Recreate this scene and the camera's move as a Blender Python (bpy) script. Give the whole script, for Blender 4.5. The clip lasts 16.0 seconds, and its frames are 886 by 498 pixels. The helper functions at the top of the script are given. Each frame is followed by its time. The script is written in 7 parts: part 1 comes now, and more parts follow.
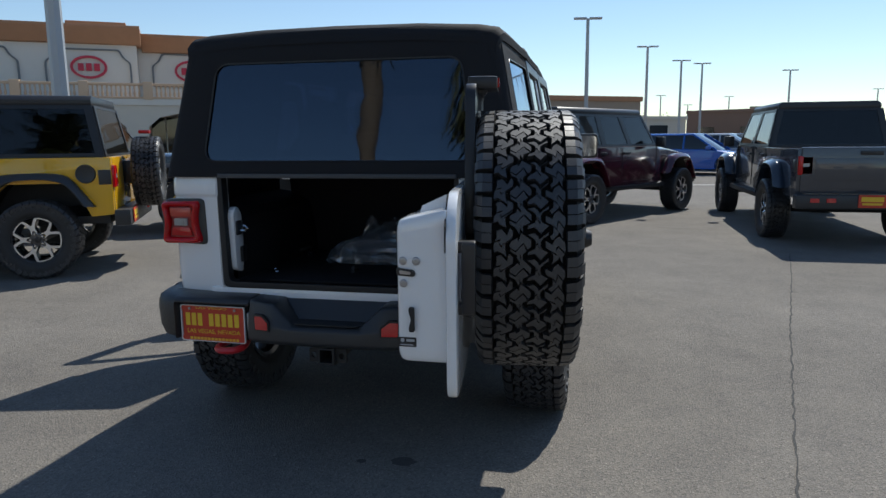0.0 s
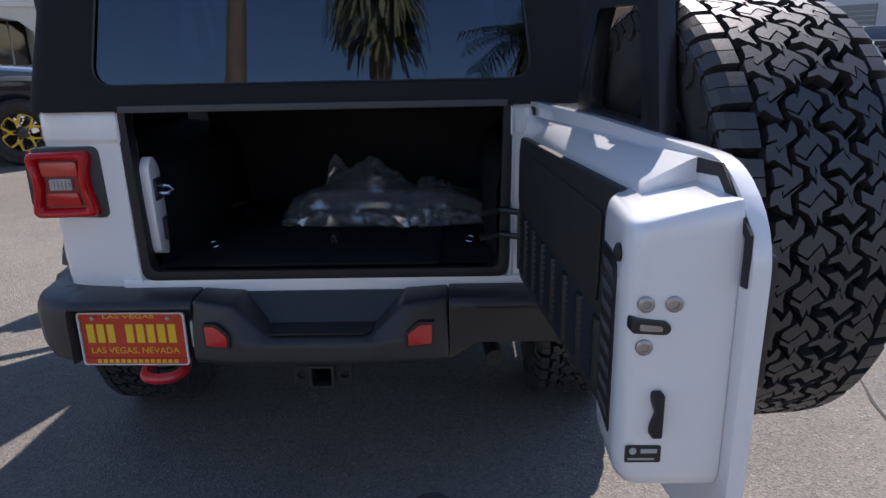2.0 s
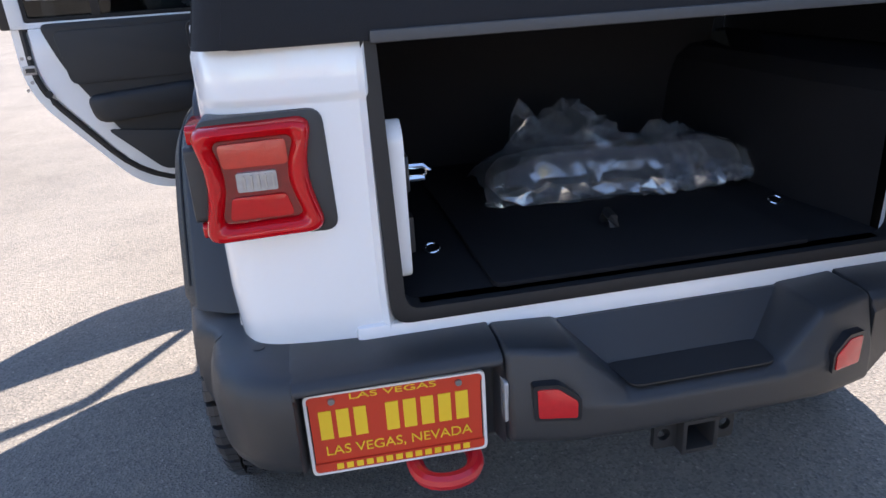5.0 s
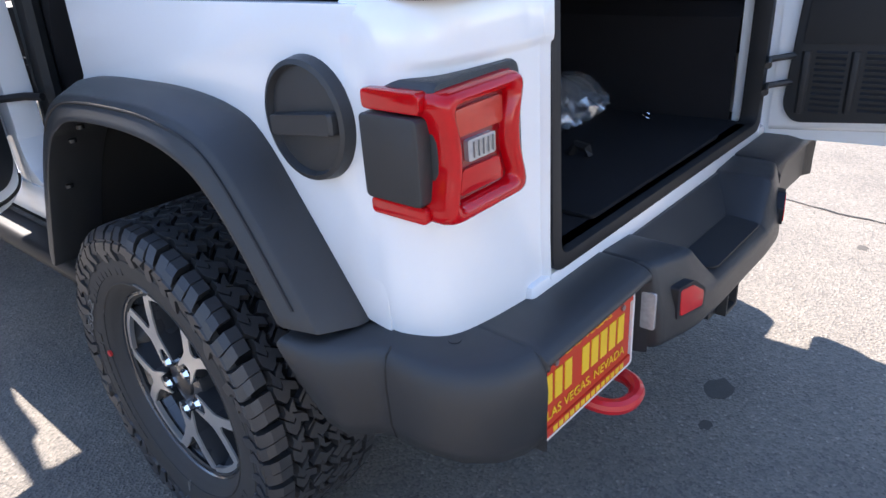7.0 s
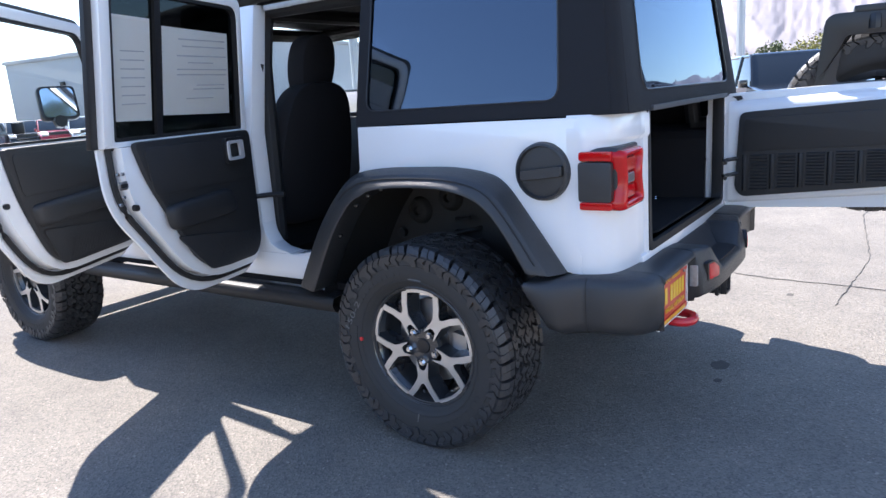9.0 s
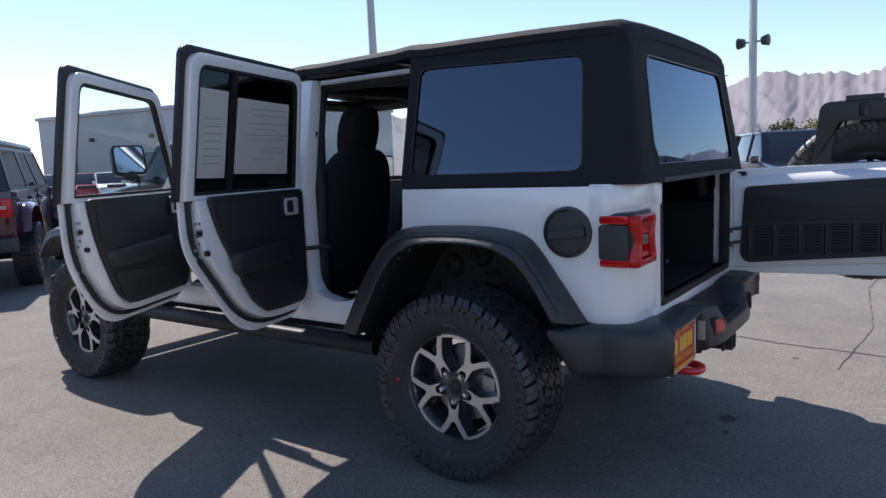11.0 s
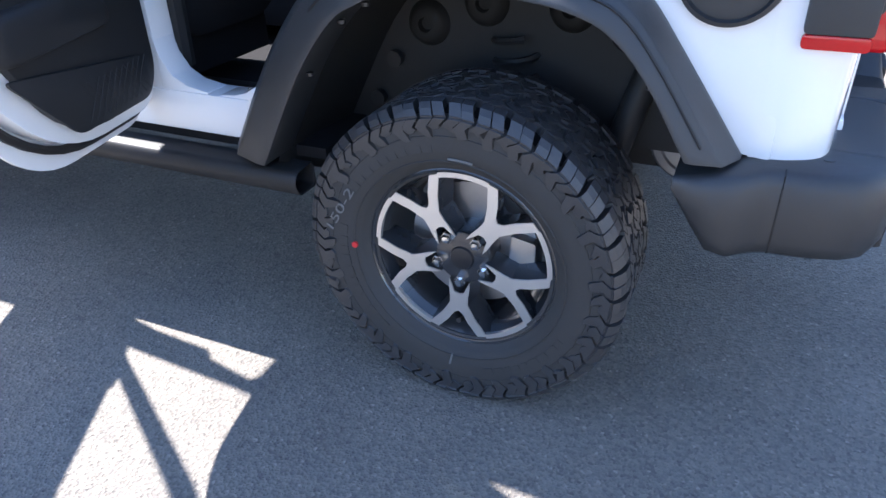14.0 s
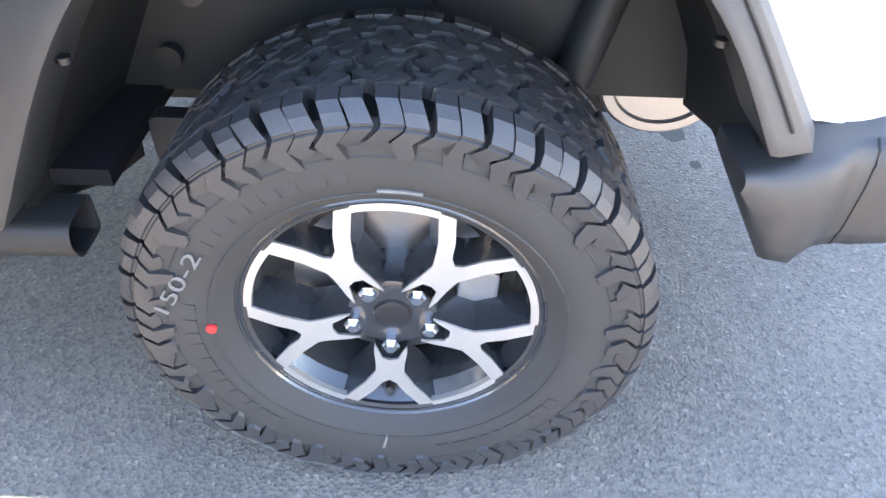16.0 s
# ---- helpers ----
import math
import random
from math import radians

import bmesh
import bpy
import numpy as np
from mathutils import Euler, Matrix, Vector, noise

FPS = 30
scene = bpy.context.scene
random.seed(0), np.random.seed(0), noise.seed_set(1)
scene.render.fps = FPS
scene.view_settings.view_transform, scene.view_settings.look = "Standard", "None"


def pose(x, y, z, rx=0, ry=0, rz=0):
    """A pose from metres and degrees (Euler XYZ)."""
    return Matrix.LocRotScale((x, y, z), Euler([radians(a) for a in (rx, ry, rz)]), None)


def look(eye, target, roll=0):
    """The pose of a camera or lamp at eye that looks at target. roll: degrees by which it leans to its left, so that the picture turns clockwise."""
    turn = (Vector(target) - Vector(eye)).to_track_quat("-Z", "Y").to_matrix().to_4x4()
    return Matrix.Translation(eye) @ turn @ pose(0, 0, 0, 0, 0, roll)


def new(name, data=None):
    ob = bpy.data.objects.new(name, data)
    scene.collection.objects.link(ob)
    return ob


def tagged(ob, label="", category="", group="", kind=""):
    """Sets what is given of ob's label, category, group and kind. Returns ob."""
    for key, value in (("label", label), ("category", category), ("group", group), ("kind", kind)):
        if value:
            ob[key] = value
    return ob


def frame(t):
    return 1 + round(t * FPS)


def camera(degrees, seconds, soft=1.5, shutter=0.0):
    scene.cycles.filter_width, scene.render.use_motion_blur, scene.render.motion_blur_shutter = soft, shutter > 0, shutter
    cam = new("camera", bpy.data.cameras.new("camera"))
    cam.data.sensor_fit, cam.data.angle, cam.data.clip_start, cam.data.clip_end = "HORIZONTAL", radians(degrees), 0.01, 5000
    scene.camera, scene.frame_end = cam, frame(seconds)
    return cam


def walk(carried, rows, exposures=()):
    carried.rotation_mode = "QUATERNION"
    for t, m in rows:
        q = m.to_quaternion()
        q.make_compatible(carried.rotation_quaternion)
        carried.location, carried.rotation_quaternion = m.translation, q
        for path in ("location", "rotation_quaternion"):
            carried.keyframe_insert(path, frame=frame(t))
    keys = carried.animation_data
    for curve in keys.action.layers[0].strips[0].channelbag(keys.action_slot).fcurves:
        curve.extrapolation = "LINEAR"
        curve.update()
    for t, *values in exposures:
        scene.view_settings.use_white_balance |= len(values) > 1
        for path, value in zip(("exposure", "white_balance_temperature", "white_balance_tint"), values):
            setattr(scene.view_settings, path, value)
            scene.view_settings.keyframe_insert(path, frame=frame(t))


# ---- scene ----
cam = camera(65.0, 16.0)
PATH = [
    (0, (1.086, -3.501, 1.375), (0.657, -1.573, 1.061), -0.5),
    (0.5, (0.841, -3.385, 1.385), (0.545, -1.44, 1.024), -0.3),
    (1, (0.664, -3.163, 1.378), (0.45, -1.204, 1.036), -1.1),
    (1.5, (0.51, -2.922, 1.378), (0.365, -0.965, 0.993), -1.3),
    (2, (0.39, -2.652, 1.389), (0.347, -0.738, 0.811), -1.2),
    (2.5, (0.336, -2.361, 1.375), (0.232, -0.453, 0.786), -1.7),
    (3, (0.23, -2.155, 1.386), (0.178, -0.275, 0.705), -0.2),
    (3.5, (0.088, -2.114, 1.333), (0.096, -0.241, 0.629), 0.4),
    (4, (-0.19, -2.072, 1.348), (-0.054, -0.211, 0.629), -0.9),
    (4.5, (-0.347, -1.968, 1.302), (-0.215, -0.117, 0.557), -3.5),
    (4.7, (-0.466, -1.916, 1.303), (-0.261, -0.068, 0.566), -3.8),
    (6.8, (-1.393, -1.403, 1.306), (-0.162, -0.065, 0.473), -3.4),
    (7, (-1.479, -1.331, 1.302), (-0.134, -0.113, 0.461), -4.0),
    (7.5, (-1.774, -1.288, 1.316), (-0.274, -0.214, 0.544), -5.3),
    (8, (-2.136, -1.349, 1.318), (-0.627, -0.248, 0.603), -3.6),
    (8.5, (-2.55, -1.389, 1.325), (-0.969, -0.303, 0.759), -4.6),
    (9, (-2.887, -1.505, 1.314), (-1.289, -0.383, 0.883), -4.2),
    (9.5, (-3.122, -1.604, 1.303), (-1.538, -0.431, 0.969), -3.9),
    (9.7, (-3.212, -1.615, 1.285), (-1.609, -0.447, 1.021), -4.2),
    (11.8, (-3.162, -1.604, 1.346), (-1.559, -0.441, 1.071), -1.7),
    (12, (-3.104, -1.54, 1.342), (-1.503, -0.384, 1.026), -1.7),
    (12.5, (-2.919, -1.295, 1.325), (-1.292, -0.21, 0.907), -1.8),
    (13, (-2.681, -1.095, 1.305), (-1.067, -0.07, 0.72), -1.6),
    (13.5, (-2.403, -0.864, 1.28), (-0.85, 0.095, 0.461), -1.2),
    (14, (-2.201, -0.542, 1.267), (-0.646, 0.181, 0.238), -1.8),
    (14.5, (-1.953, -0.349, 1.221), (-0.445, 0.152, 0.008), -1.9),
    (15, (-1.745, -0.211, 1.182), (-0.245, 0.131, -0.096), -2.5),
    (15.5, (-1.645, -0.095, 1.182), (-0.149, -0.017, -0.143), 0.4),
    (16, (-1.639, -0.059, 1.186), (-0.143, -0.065, -0.142), 2.1),
]
walk(cam, [(t, look(eye, target, roll)) for t, eye, target, roll in PATH],
     [(0.0, 0.1, 6200, 7), (1.0, 0.4, 6200, 8), (1.5, 0.8, 6200, 10), (2.0, 0.7, 6400, 18), (2.5, 2.1, 6200, 20), (3.0, 2.6, 6100, 19), (3.5, 2.95, 6200, 18), (4.0, 2.65, 6300, 17), (4.7, 1.9, 6600, 17), (7.0, 2.1, 6500, 16), (8.0, 1.8, 6300, 15), (9.0, 1.9, 6200, 15), (9.7, 1.45, 6200, 15), (11.8, 0.6, 6300, 17), (12.4, 1.4, 6200, 17), (13.0, 1.95, 5900, 14), (14.0, 2.5, 6000, 15), (15.0, 3.2, 6500, 16), (15.5, 3.95, 7200, 16), (16.0, 4.23, 7500, 16)])

# ---- light ----
world = bpy.data.worlds.new("sky")
scene.world = world
world.use_nodes = True
wn = world.node_tree.nodes
sky = wn.new("ShaderNodeTexSky")
sky.sky_type = "NISHITA"
sky.sun_disc = False
SUN_AZ, SUN_EL = 19.0, 50.2        # degrees: azimuth from +y towards +x, elevation
sky.sun_elevation, sky.sun_rotation = radians(SUN_EL), radians(SUN_AZ)
sky.air_density, sky.dust_density, sky.ozone_density = 1.0, 0.08, 1.8
wn["Background"].inputs["Strength"].default_value = 0.112
world.node_tree.links.new(sky.outputs[0], wn["Background"].inputs["Color"])
sun = new("sun", bpy.data.lights.new("sun", "SUN"))
sun.data.energy, sun.data.angle, sun.data.color = 4.4, radians(0.55), (1.0, 0.94, 0.85)
a, e = radians(SUN_AZ), radians(SUN_EL)
sun.matrix_world = look((20 * math.sin(a) * math.cos(e), 20 * math.cos(a) * math.cos(e), 20 * math.sin(e)), (0, 0, 0))
scene.view_settings.exposure = 0.0


# ---- materials ----
def mat(name, col, rough=0.5, metal=0.0, var=0.08, scale=6.0, fine=120.0, bump=0.1, coat=0.0, spec=0.5, grit=0.02, dark=None):
    """Principled surface with variation at two scales and fine relief."""
    m = bpy.data.materials.new(name)
    m.use_nodes = True
    n, l = m.node_tree.nodes, m.node_tree.links
    b = n["Principled BSDF"]
    b.inputs["Metallic"].default_value, b.inputs["Specular IOR Level"].default_value = metal, spec
    b.inputs["Coat Weight"].default_value, b.inputs["Coat Roughness"].default_value = coat, 0.03
    tc = n.new("ShaderNodeTexCoord")
    big, small = n.new("ShaderNodeTexNoise"), n.new("ShaderNodeTexNoise")
    big.inputs["Scale"].default_value, big.inputs["Detail"].default_value = scale, 5
    small.inputs["Scale"].default_value, small.inputs["Detail"].default_value = fine, 3
    for t in (big, small):
        l.new(tc.outputs["Object"], t.inputs["Vector"])
    mixn = n.new("ShaderNodeMix")
    mixn.data_type = "RGBA"
    lo = dark or [c * (1 - var) for c in col]
    mixn.inputs["A"].default_value = (*lo, 1)
    mixn.inputs["B"].default_value = (*[min(1, c * (1 + var)) for c in col], 1)
    add = n.new("ShaderNodeMath")
    add.operation = "MULTIPLY_ADD"
    add.inputs[1].default_value, add.inputs[2].default_value = 0.35, 0.0
    l.new(small.outputs["Fac"], add.inputs[0])
    add2 = n.new("ShaderNodeMath")
    add2.operation = "MULTIPLY_ADD"
    add2.inputs[1].default_value = 0.65
    l.new(big.outputs["Fac"], add2.inputs[0])
    l.new(add.outputs[0], add2.inputs[2])
    l.new(add2.outputs[0], mixn.inputs["Factor"])
    l.new(mixn.outputs["Result"], b.inputs["Base Color"])
    rr = n.new("ShaderNodeMapRange")
    rr.inputs["To Min"].default_value, rr.inputs["To Max"].default_value = max(0.02, rough - grit * 3), min(1, rough + grit * 3)
    l.new(big.outputs["Fac"], rr.inputs["Value"])
    l.new(rr.outputs["Result"], b.inputs["Roughness"])
    if bump:
        bp = n.new("ShaderNodeBump")
        bp.inputs["Strength"].default_value, bp.inputs["Distance"].default_value = bump, 0.002
        l.new(small.outputs["Fac"], bp.inputs["Height"])
        l.new(bp.outputs["Normal"], b.inputs["Normal"])
    return m


def pane_mat(name, tint, gloss=0.05, rough=0.01, wave=4.0, ripple=0.12, sheen=(1, 1, 1)):
    """A thin pane: see-through tint with a glossy face."""
    m = bpy.data.materials.new(name)
    m.use_nodes = True
    n, l = m.node_tree.nodes, m.node_tree.links
    n.remove(n["Principled BSDF"])
    tr, gl, mx = n.new("ShaderNodeBsdfTransparent"), n.new("ShaderNodeBsdfGlossy"), n.new("ShaderNodeMixShader")
    lw, pw, mr = n.new("ShaderNodeLayerWeight"), n.new("ShaderNodeMath"), n.new("ShaderNodeMapRange")
    ns, bp, tc = n.new("ShaderNodeTexNoise"), n.new("ShaderNodeBump"), n.new("ShaderNodeTexCoord")
    tr.inputs["Color"].default_value = (*tint, 1)
    gl.inputs["Roughness"].default_value, gl.inputs["Color"].default_value = rough, (*sheen, 1)
    lw.inputs["Blend"].default_value = 0.5
    pw.operation, pw.inputs[1].default_value = "POWER", 4.0
    mr.inputs["To Min"].default_value, mr.inputs["To Max"].default_value = gloss, 0.9
    ns.inputs["Scale"].default_value = wave
    bp.inputs["Strength"].default_value, bp.inputs["Distance"].default_value = ripple, 0.006
    l.new(tc.outputs["Object"], ns.inputs["Vector"])
    l.new(ns.outputs["Fac"], bp.inputs["Height"])
    l.new(bp.outputs["Normal"], gl.inputs["Normal"])
    l.new(lw.outputs["Facing"], pw.inputs[0])
    l.new(pw.outputs[0], mr.inputs["Value"])
    l.new(mr.outputs["Result"], mx.inputs["Fac"])
    l.new(tr.outputs[0], mx.inputs[1])
    l.new(gl.outputs[0], mx.inputs[2])
    l.new(mx.outputs[0], n["Material Output"].inputs["Surface"])
    return m


def asphalt_mat():
    m = bpy.data.materials.new("asphalt")
    m.use_nodes = True
    n, l = m.node_tree.nodes, m.node_tree.links
    b = n["Principled BSDF"]
    tc = n.new("ShaderNodeTexCoord")

    def noise_node(scale, detail, rough=0.6):
        t = n.new("ShaderNodeTexNoise")
        t.inputs["Scale"].default_value, t.inputs["Detail"].default_value, t.inputs["Roughness"].default_value = scale, detail, rough
        l.new(tc.outputs["Object"], t.inputs["Vector"])
        return t
    patch, stain, grain = noise_node(0.35, 6), noise_node(2.2, 8, 0.7), noise_node(190, 2)
    vor = n.new("ShaderNodeTexVoronoi")
    vor.inputs["Scale"].default_value = 130
    l.new(tc.outputs["Object"], vor.inputs["Vector"])

    def ramp(src, stops):
        r = n.new("ShaderNodeValToRGB")
        while len(r.color_ramp.elements) < len(stops):
            r.color_ramp.elements.new(0.5)
        for el, (p, c) in zip(r.color_ramp.elements, stops):
            el.position, el.color = p, (*c, 1)
        l.new(src, r.inputs["Fac"])
        return r
    base = ramp(patch.outputs["Fac"], [(0.3, (0.150, 0.137, 0.121)), (0.7, (0.205, 0.188, 0.166))])
    st = ramp(stain.outputs["Fac"], [(0.25, (0.78, 0.78, 0.8)), (0.55, (1, 1, 1)), (0.8, (1.1, 1.09, 1.06))])
    gr = ramp(vor.outputs["Color"], [(0.0, (0.6, 0.6, 0.61)), (0.45, (0.95, 0.95, 0.95)), (0.85, (1.17, 1.15, 1.11)), (1.0, (1.8, 1.76, 1.68))])
    m1, m2 = n.new("ShaderNodeMix"), n.new("ShaderNodeMix")
    for mm in (m1, m2):
        mm.data_type, mm.blend_type = "RGBA", "MULTIPLY"
        mm.inputs["Factor"].default_value = 1.0
    l.new(base.outputs[0], m1.inputs["A"])
    l.new(st.outputs[0], m1.inputs["B"])
    l.new(m1.outputs["Result"], m2.inputs["A"])
    l.new(gr.outputs[0], m2.inputs["B"])
    l.new(m2.outputs["Result"], b.inputs["Base Color"])
    b.inputs["Roughness"].default_value = 0.88
    b.inputs["Specular IOR Level"].default_value = 0.3
    bp = n.new("ShaderNodeBump")
    bp.inputs["Strength"].default_value, bp.inputs["Distance"].default_value = 0.9, 0.004
    l.new(vor.outputs["Distance"], bp.inputs["Height"])
    bp2 = n.new("ShaderNodeBump")
    bp2.inputs["Strength"].default_value, bp2.inputs["Distance"].default_value = 0.4, 0.004
    l.new(grain.outputs["Fac"], bp2.inputs["Height"])
    l.new(bp.outputs["Normal"], bp2.inputs["Normal"])
    l.new(bp2.outputs["Normal"], b.inputs["Normal"])
    return m


ASPHALT = asphalt_mat()
WHITE = mat("white_paint", (0.80, 0.81, 0.82), 0.16, var=0.02, bump=0.01, coat=0.8, grit=0.01)
PLASTIC = mat("textured_black_plastic", (0.030, 0.031, 0.033), 0.40, var=0.15, fine=900, bump=0.35)
TRIM = mat("satin_black_trim", (0.018, 0.018, 0.02), 0.35, var=0.1, bump=0.05)
CLOTH = mat("soft_top_canvas", (0.016, 0.0165, 0.019), 0.8, var=0.2, fine=700, bump=0.5, spec=0.25)
CARPET = mat("black_carpet", (0.016, 0.016, 0.018), 0.95, var=0.35, fine=420, bump=0.8, spec=0.15)
SEATCLOTH = mat("black_seat_cloth", (0.017, 0.017, 0.019), 0.85, var=0.2, fine=500, bump=0.5, spec=0.2)
PANEL = mat("dark_interior_plastic", (0.017, 0.0175, 0.019), 0.55, var=0.12, fine=600, bump=0.3)
RUBBER = mat("tyre_rubber", (0.041, 0.040, 0.039), 0.68, var=0.22, scale=9, fine=160, bump=0.15, spec=0.35)
TREAD = mat("tread_rubber", (0.034, 0.034, 0.036), 0.45, var=0.3, scale=14, fine=200, bump=0.2, spec=0.6)
# tread rubber again, near black: the shade down in the grooves is in the colour
GROOVESHADE = mat("groove_rubber", (0.009, 0.009, 0.009), 0.9, var=0.3, scale=14, spec=0.05)
SEAL = mat("rubber_seal", (0.012, 0.012, 0.013), 0.6, var=0.1)
RIMDARK = mat("dark_grey_wheel_paint", (0.028, 0.030, 0.034), 0.28, var=0.1, coat=0.9, bump=0.02)
ALLOY = mat("machined_aluminium", (0.72, 0.70, 0.675), 0.34, metal=0.80, var=0.06, fine=400, bump=0.08)
CHROME = mat("chrome", (0.75, 0.76, 0.78), 0.08, metal=1.0, var=0.03, bump=0)
SATIN = mat("satin_chrome", (0.82, 0.82, 0.84), 0.38, metal=0.55, var=0.05)
LABELGREY = mat("label_grey", (0.06, 0.062, 0.066), 0.6, var=0.2)
STEEL = mat("brushed_steel", (0.38, 0.38, 0.39), 0.35, metal=0.9, var=0.15)
FRAMEMETAL = mat("black_chassis_paint", (0.024, 0.024, 0.025), 0.5, var=0.3, spec=0.35)
LINER = mat("liner_plastic", (0.020, 0.0195, 0.019), 0.6, var=0.25, scale=5, fine=300, bump=0.3, spec=0.22)
REDLENS = mat("red_lens", (0.50, 0.002, 0.006), 0.10, var=0.2, scale=20, coat=0.25, bump=0.05, spec=0.35)
REDDARK = mat("dark_red_lens", (0.22, 0.002, 0.005), 0.12, var=0.35, scale=45, coat=0.5)
TURNLENS = mat("orange_red_lens", (0.52, 0.035, 0.02), 0.12, var=0.2, scale=60, fine=500, bump=0.25, coat=0.4)
CLEARLENS = mat("clear_lens", (0.38, 0.37, 0.36), 0.15, var=0.35, scale=60, coat=1.0)
REFLECTOR = mat("red_reflector", (0.58, 0.018, 0.02), 0.2, var=0.2, scale=80, fine=500, bump=0.4, coat=0.6)
REDPAINT = mat("red_enamel", (0.55, 0.012, 0.02), 0.3, var=0.08, coat=0.3)
PLATE = mat("plate_red", (0.58, 0.05, 0.02), 0.4, var=0.05, bump=0.02)
PLATEYEL = mat("plate_yellow", (0.85, 0.55, 0.03), 0.4, var=0.05, bump=0)
PLATEFRAME = mat("plate_frame_white", (0.75, 0.73, 0.7), 0.25, var=0.05)
PAPER = mat("white_paper", (0.82, 0.82, 0.8), 0.7, var=0.04)
pn = PAPER.node_tree
glow_through, pmix = pn.nodes.new("ShaderNodeBsdfTranslucent"), pn.nodes.new("ShaderNodeMixShader")
glow_through.inputs["Color"].default_value = (0.80, 0.80, 0.74, 1)
pmix.inputs["Fac"].default_value = 0.5
psurf = pn.nodes["Material Output"].inputs["Surface"]
pn.links.new(psurf.links[0].from_socket, pmix.inputs[1])
pn.links.new(glow_through.outputs[0], pmix.inputs[2])
pn.links.new(pmix.outputs[0], psurf)
INK = mat("grey_ink", (0.42, 0.43, 0.45), 0.8, var=0.05)
CHALK = mat("white_chalk", (0.15, 0.15, 0.146), 0.95, var=0.4, scale=90, fine=600)
REDMARK = mat("red_mark", (0.6, 0.03, 0.03), 0.7, var=0.1)
GLASS = pane_mat("clear_glass", (0.93, 0.96, 0.95), 0.025)
TINTGLASS = pane_mat("tinted_glass", (0.13, 0.145, 0.15), 0.04)
# blue gloss colour on both vinyls paints a deeper blue into the reflected sky
VINYL = pane_mat("tinted_vinyl", (0.13, 0.15, 0.22), 0.078, 0.02, 3.0, 0.3, (0.62, 0.78, 1.0))
SIDEVINYL = pane_mat("side_vinyl", (0.05, 0.06, 0.09), 0.13, 0.03, 3.0, 0.25, (0.66, 0.80, 1.0))
FILM = pane_mat("clear_plastic_film", (0.80, 0.83, 0.88), 0.26, 0.15, 14.0, 0.2)
fn = FILM.node_tree
haze, hmix = fn.nodes.new("ShaderNodeBsdfDiffuse"), fn.nodes.new("ShaderNodeMixShader")
haze.inputs["Color"].default_value = (0.55, 0.58, 0.62, 1)
hmix.inputs["Fac"].default_value = 0.16
surf = fn.nodes["Material Output"].inputs["Surface"]
fn.links.new(surf.links[0].from_socket, hmix.inputs[1])
fn.links.new(haze.outputs[0], hmix.inputs[2])
fn.links.new(hmix.outputs[0], surf)
MIRROR = mat("mirror", (0.9, 0.92, 0.93), 0.02, metal=1.0, var=0.0, bump=0)
STUCCO = mat("cream_stucco", (0.62, 0.56, 0.47), 0.9, var=0.06, scale=1.5, fine=60, bump=0.4)
STUCCO2 = mat("pale_stucco", (0.68, 0.64, 0.57), 0.9, var=0.05, scale=1.5, fine=60, bump=0.4)
TERRACOTTA = mat("terracotta_cornice", (0.42, 0.22, 0.12), 0.85, var=0.15, scale=2)
SANDSTONE = mat("sand_balustrade", (0.6, 0.43, 0.29), 0.85, var=0.08)
GREYWALL = mat("grey_metal_siding", (0.42, 0.43, 0.45), 0.6, var=0.05, scale=0.3)
GREYDOOR = mat("dark_grey_shutter", (0.17, 0.175, 0.18), 0.6, var=0.08)
TANWALL = mat("tan_block_wall", (0.36, 0.28, 0.21), 0.9, var=0.08, scale=0.6)
BROWNWALL = mat("brown_block_wall", (0.24, 0.15, 0.11), 0.9, var=0.12, scale=0.5)
# rock tone with the bluish haze of distance mixed into its colour
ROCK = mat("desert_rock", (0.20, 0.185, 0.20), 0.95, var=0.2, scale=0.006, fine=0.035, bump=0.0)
POLE = mat("galvanised_pole", (0.42, 0.43, 0.44), 0.5, metal=0.3, var=0.08)
SIGNRED = mat("sign_red", (0.5, 0.015, 0.05), 0.4, var=0.03)
LINEPAINT = mat("white_line_paint", (0.7, 0.69, 0.65), 0.8, var=0.15, scale=8, fine=90)
CRACK = mat("crack_filler", (0.02, 0.02, 0.02), 0.8, var=0.3)
OIL = mat("oil_stain", (0.085, 0.08, 0.073), 0.92, var=0.3, scale=30, fine=190, bump=0.6, spec=0.2)
BARK = mat("bark", (0.16, 0.11, 0.075), 0.95, var=0.35, scale=8, fine=60, bump=0.8)
LEAF = mat("olive_leaf", (0.075, 0.095, 0.035), 0.6, var=0.4, scale=1.2)
LEAFY = mat("yellow_green_leaf", (0.17, 0.16, 0.035), 0.6, var=0.35, scale=1.2)
PALMLEAF = mat("palm_leaf", (0.08, 0.10, 0.035), 0.5, var=0.4, scale=2)
PALMBARK = mat("palm_bark", (0.36, 0.24, 0.15), 0.9, var=0.4, scale=4, fine=40, bump=0.8)
OLIVEFROND = mat("olive_frond", (0.30, 0.26, 0.10), 0.8, var=0.45, scale=4)
DRYPALM = mat("dry_palm_skirt", (0.28, 0.19, 0.10), 0.9, var=0.3, scale=5)


def paint(name, col, rough=0.2):
    return mat(name, col, rough, var=0.05, bump=0.01, coat=0.8, grit=0.01)


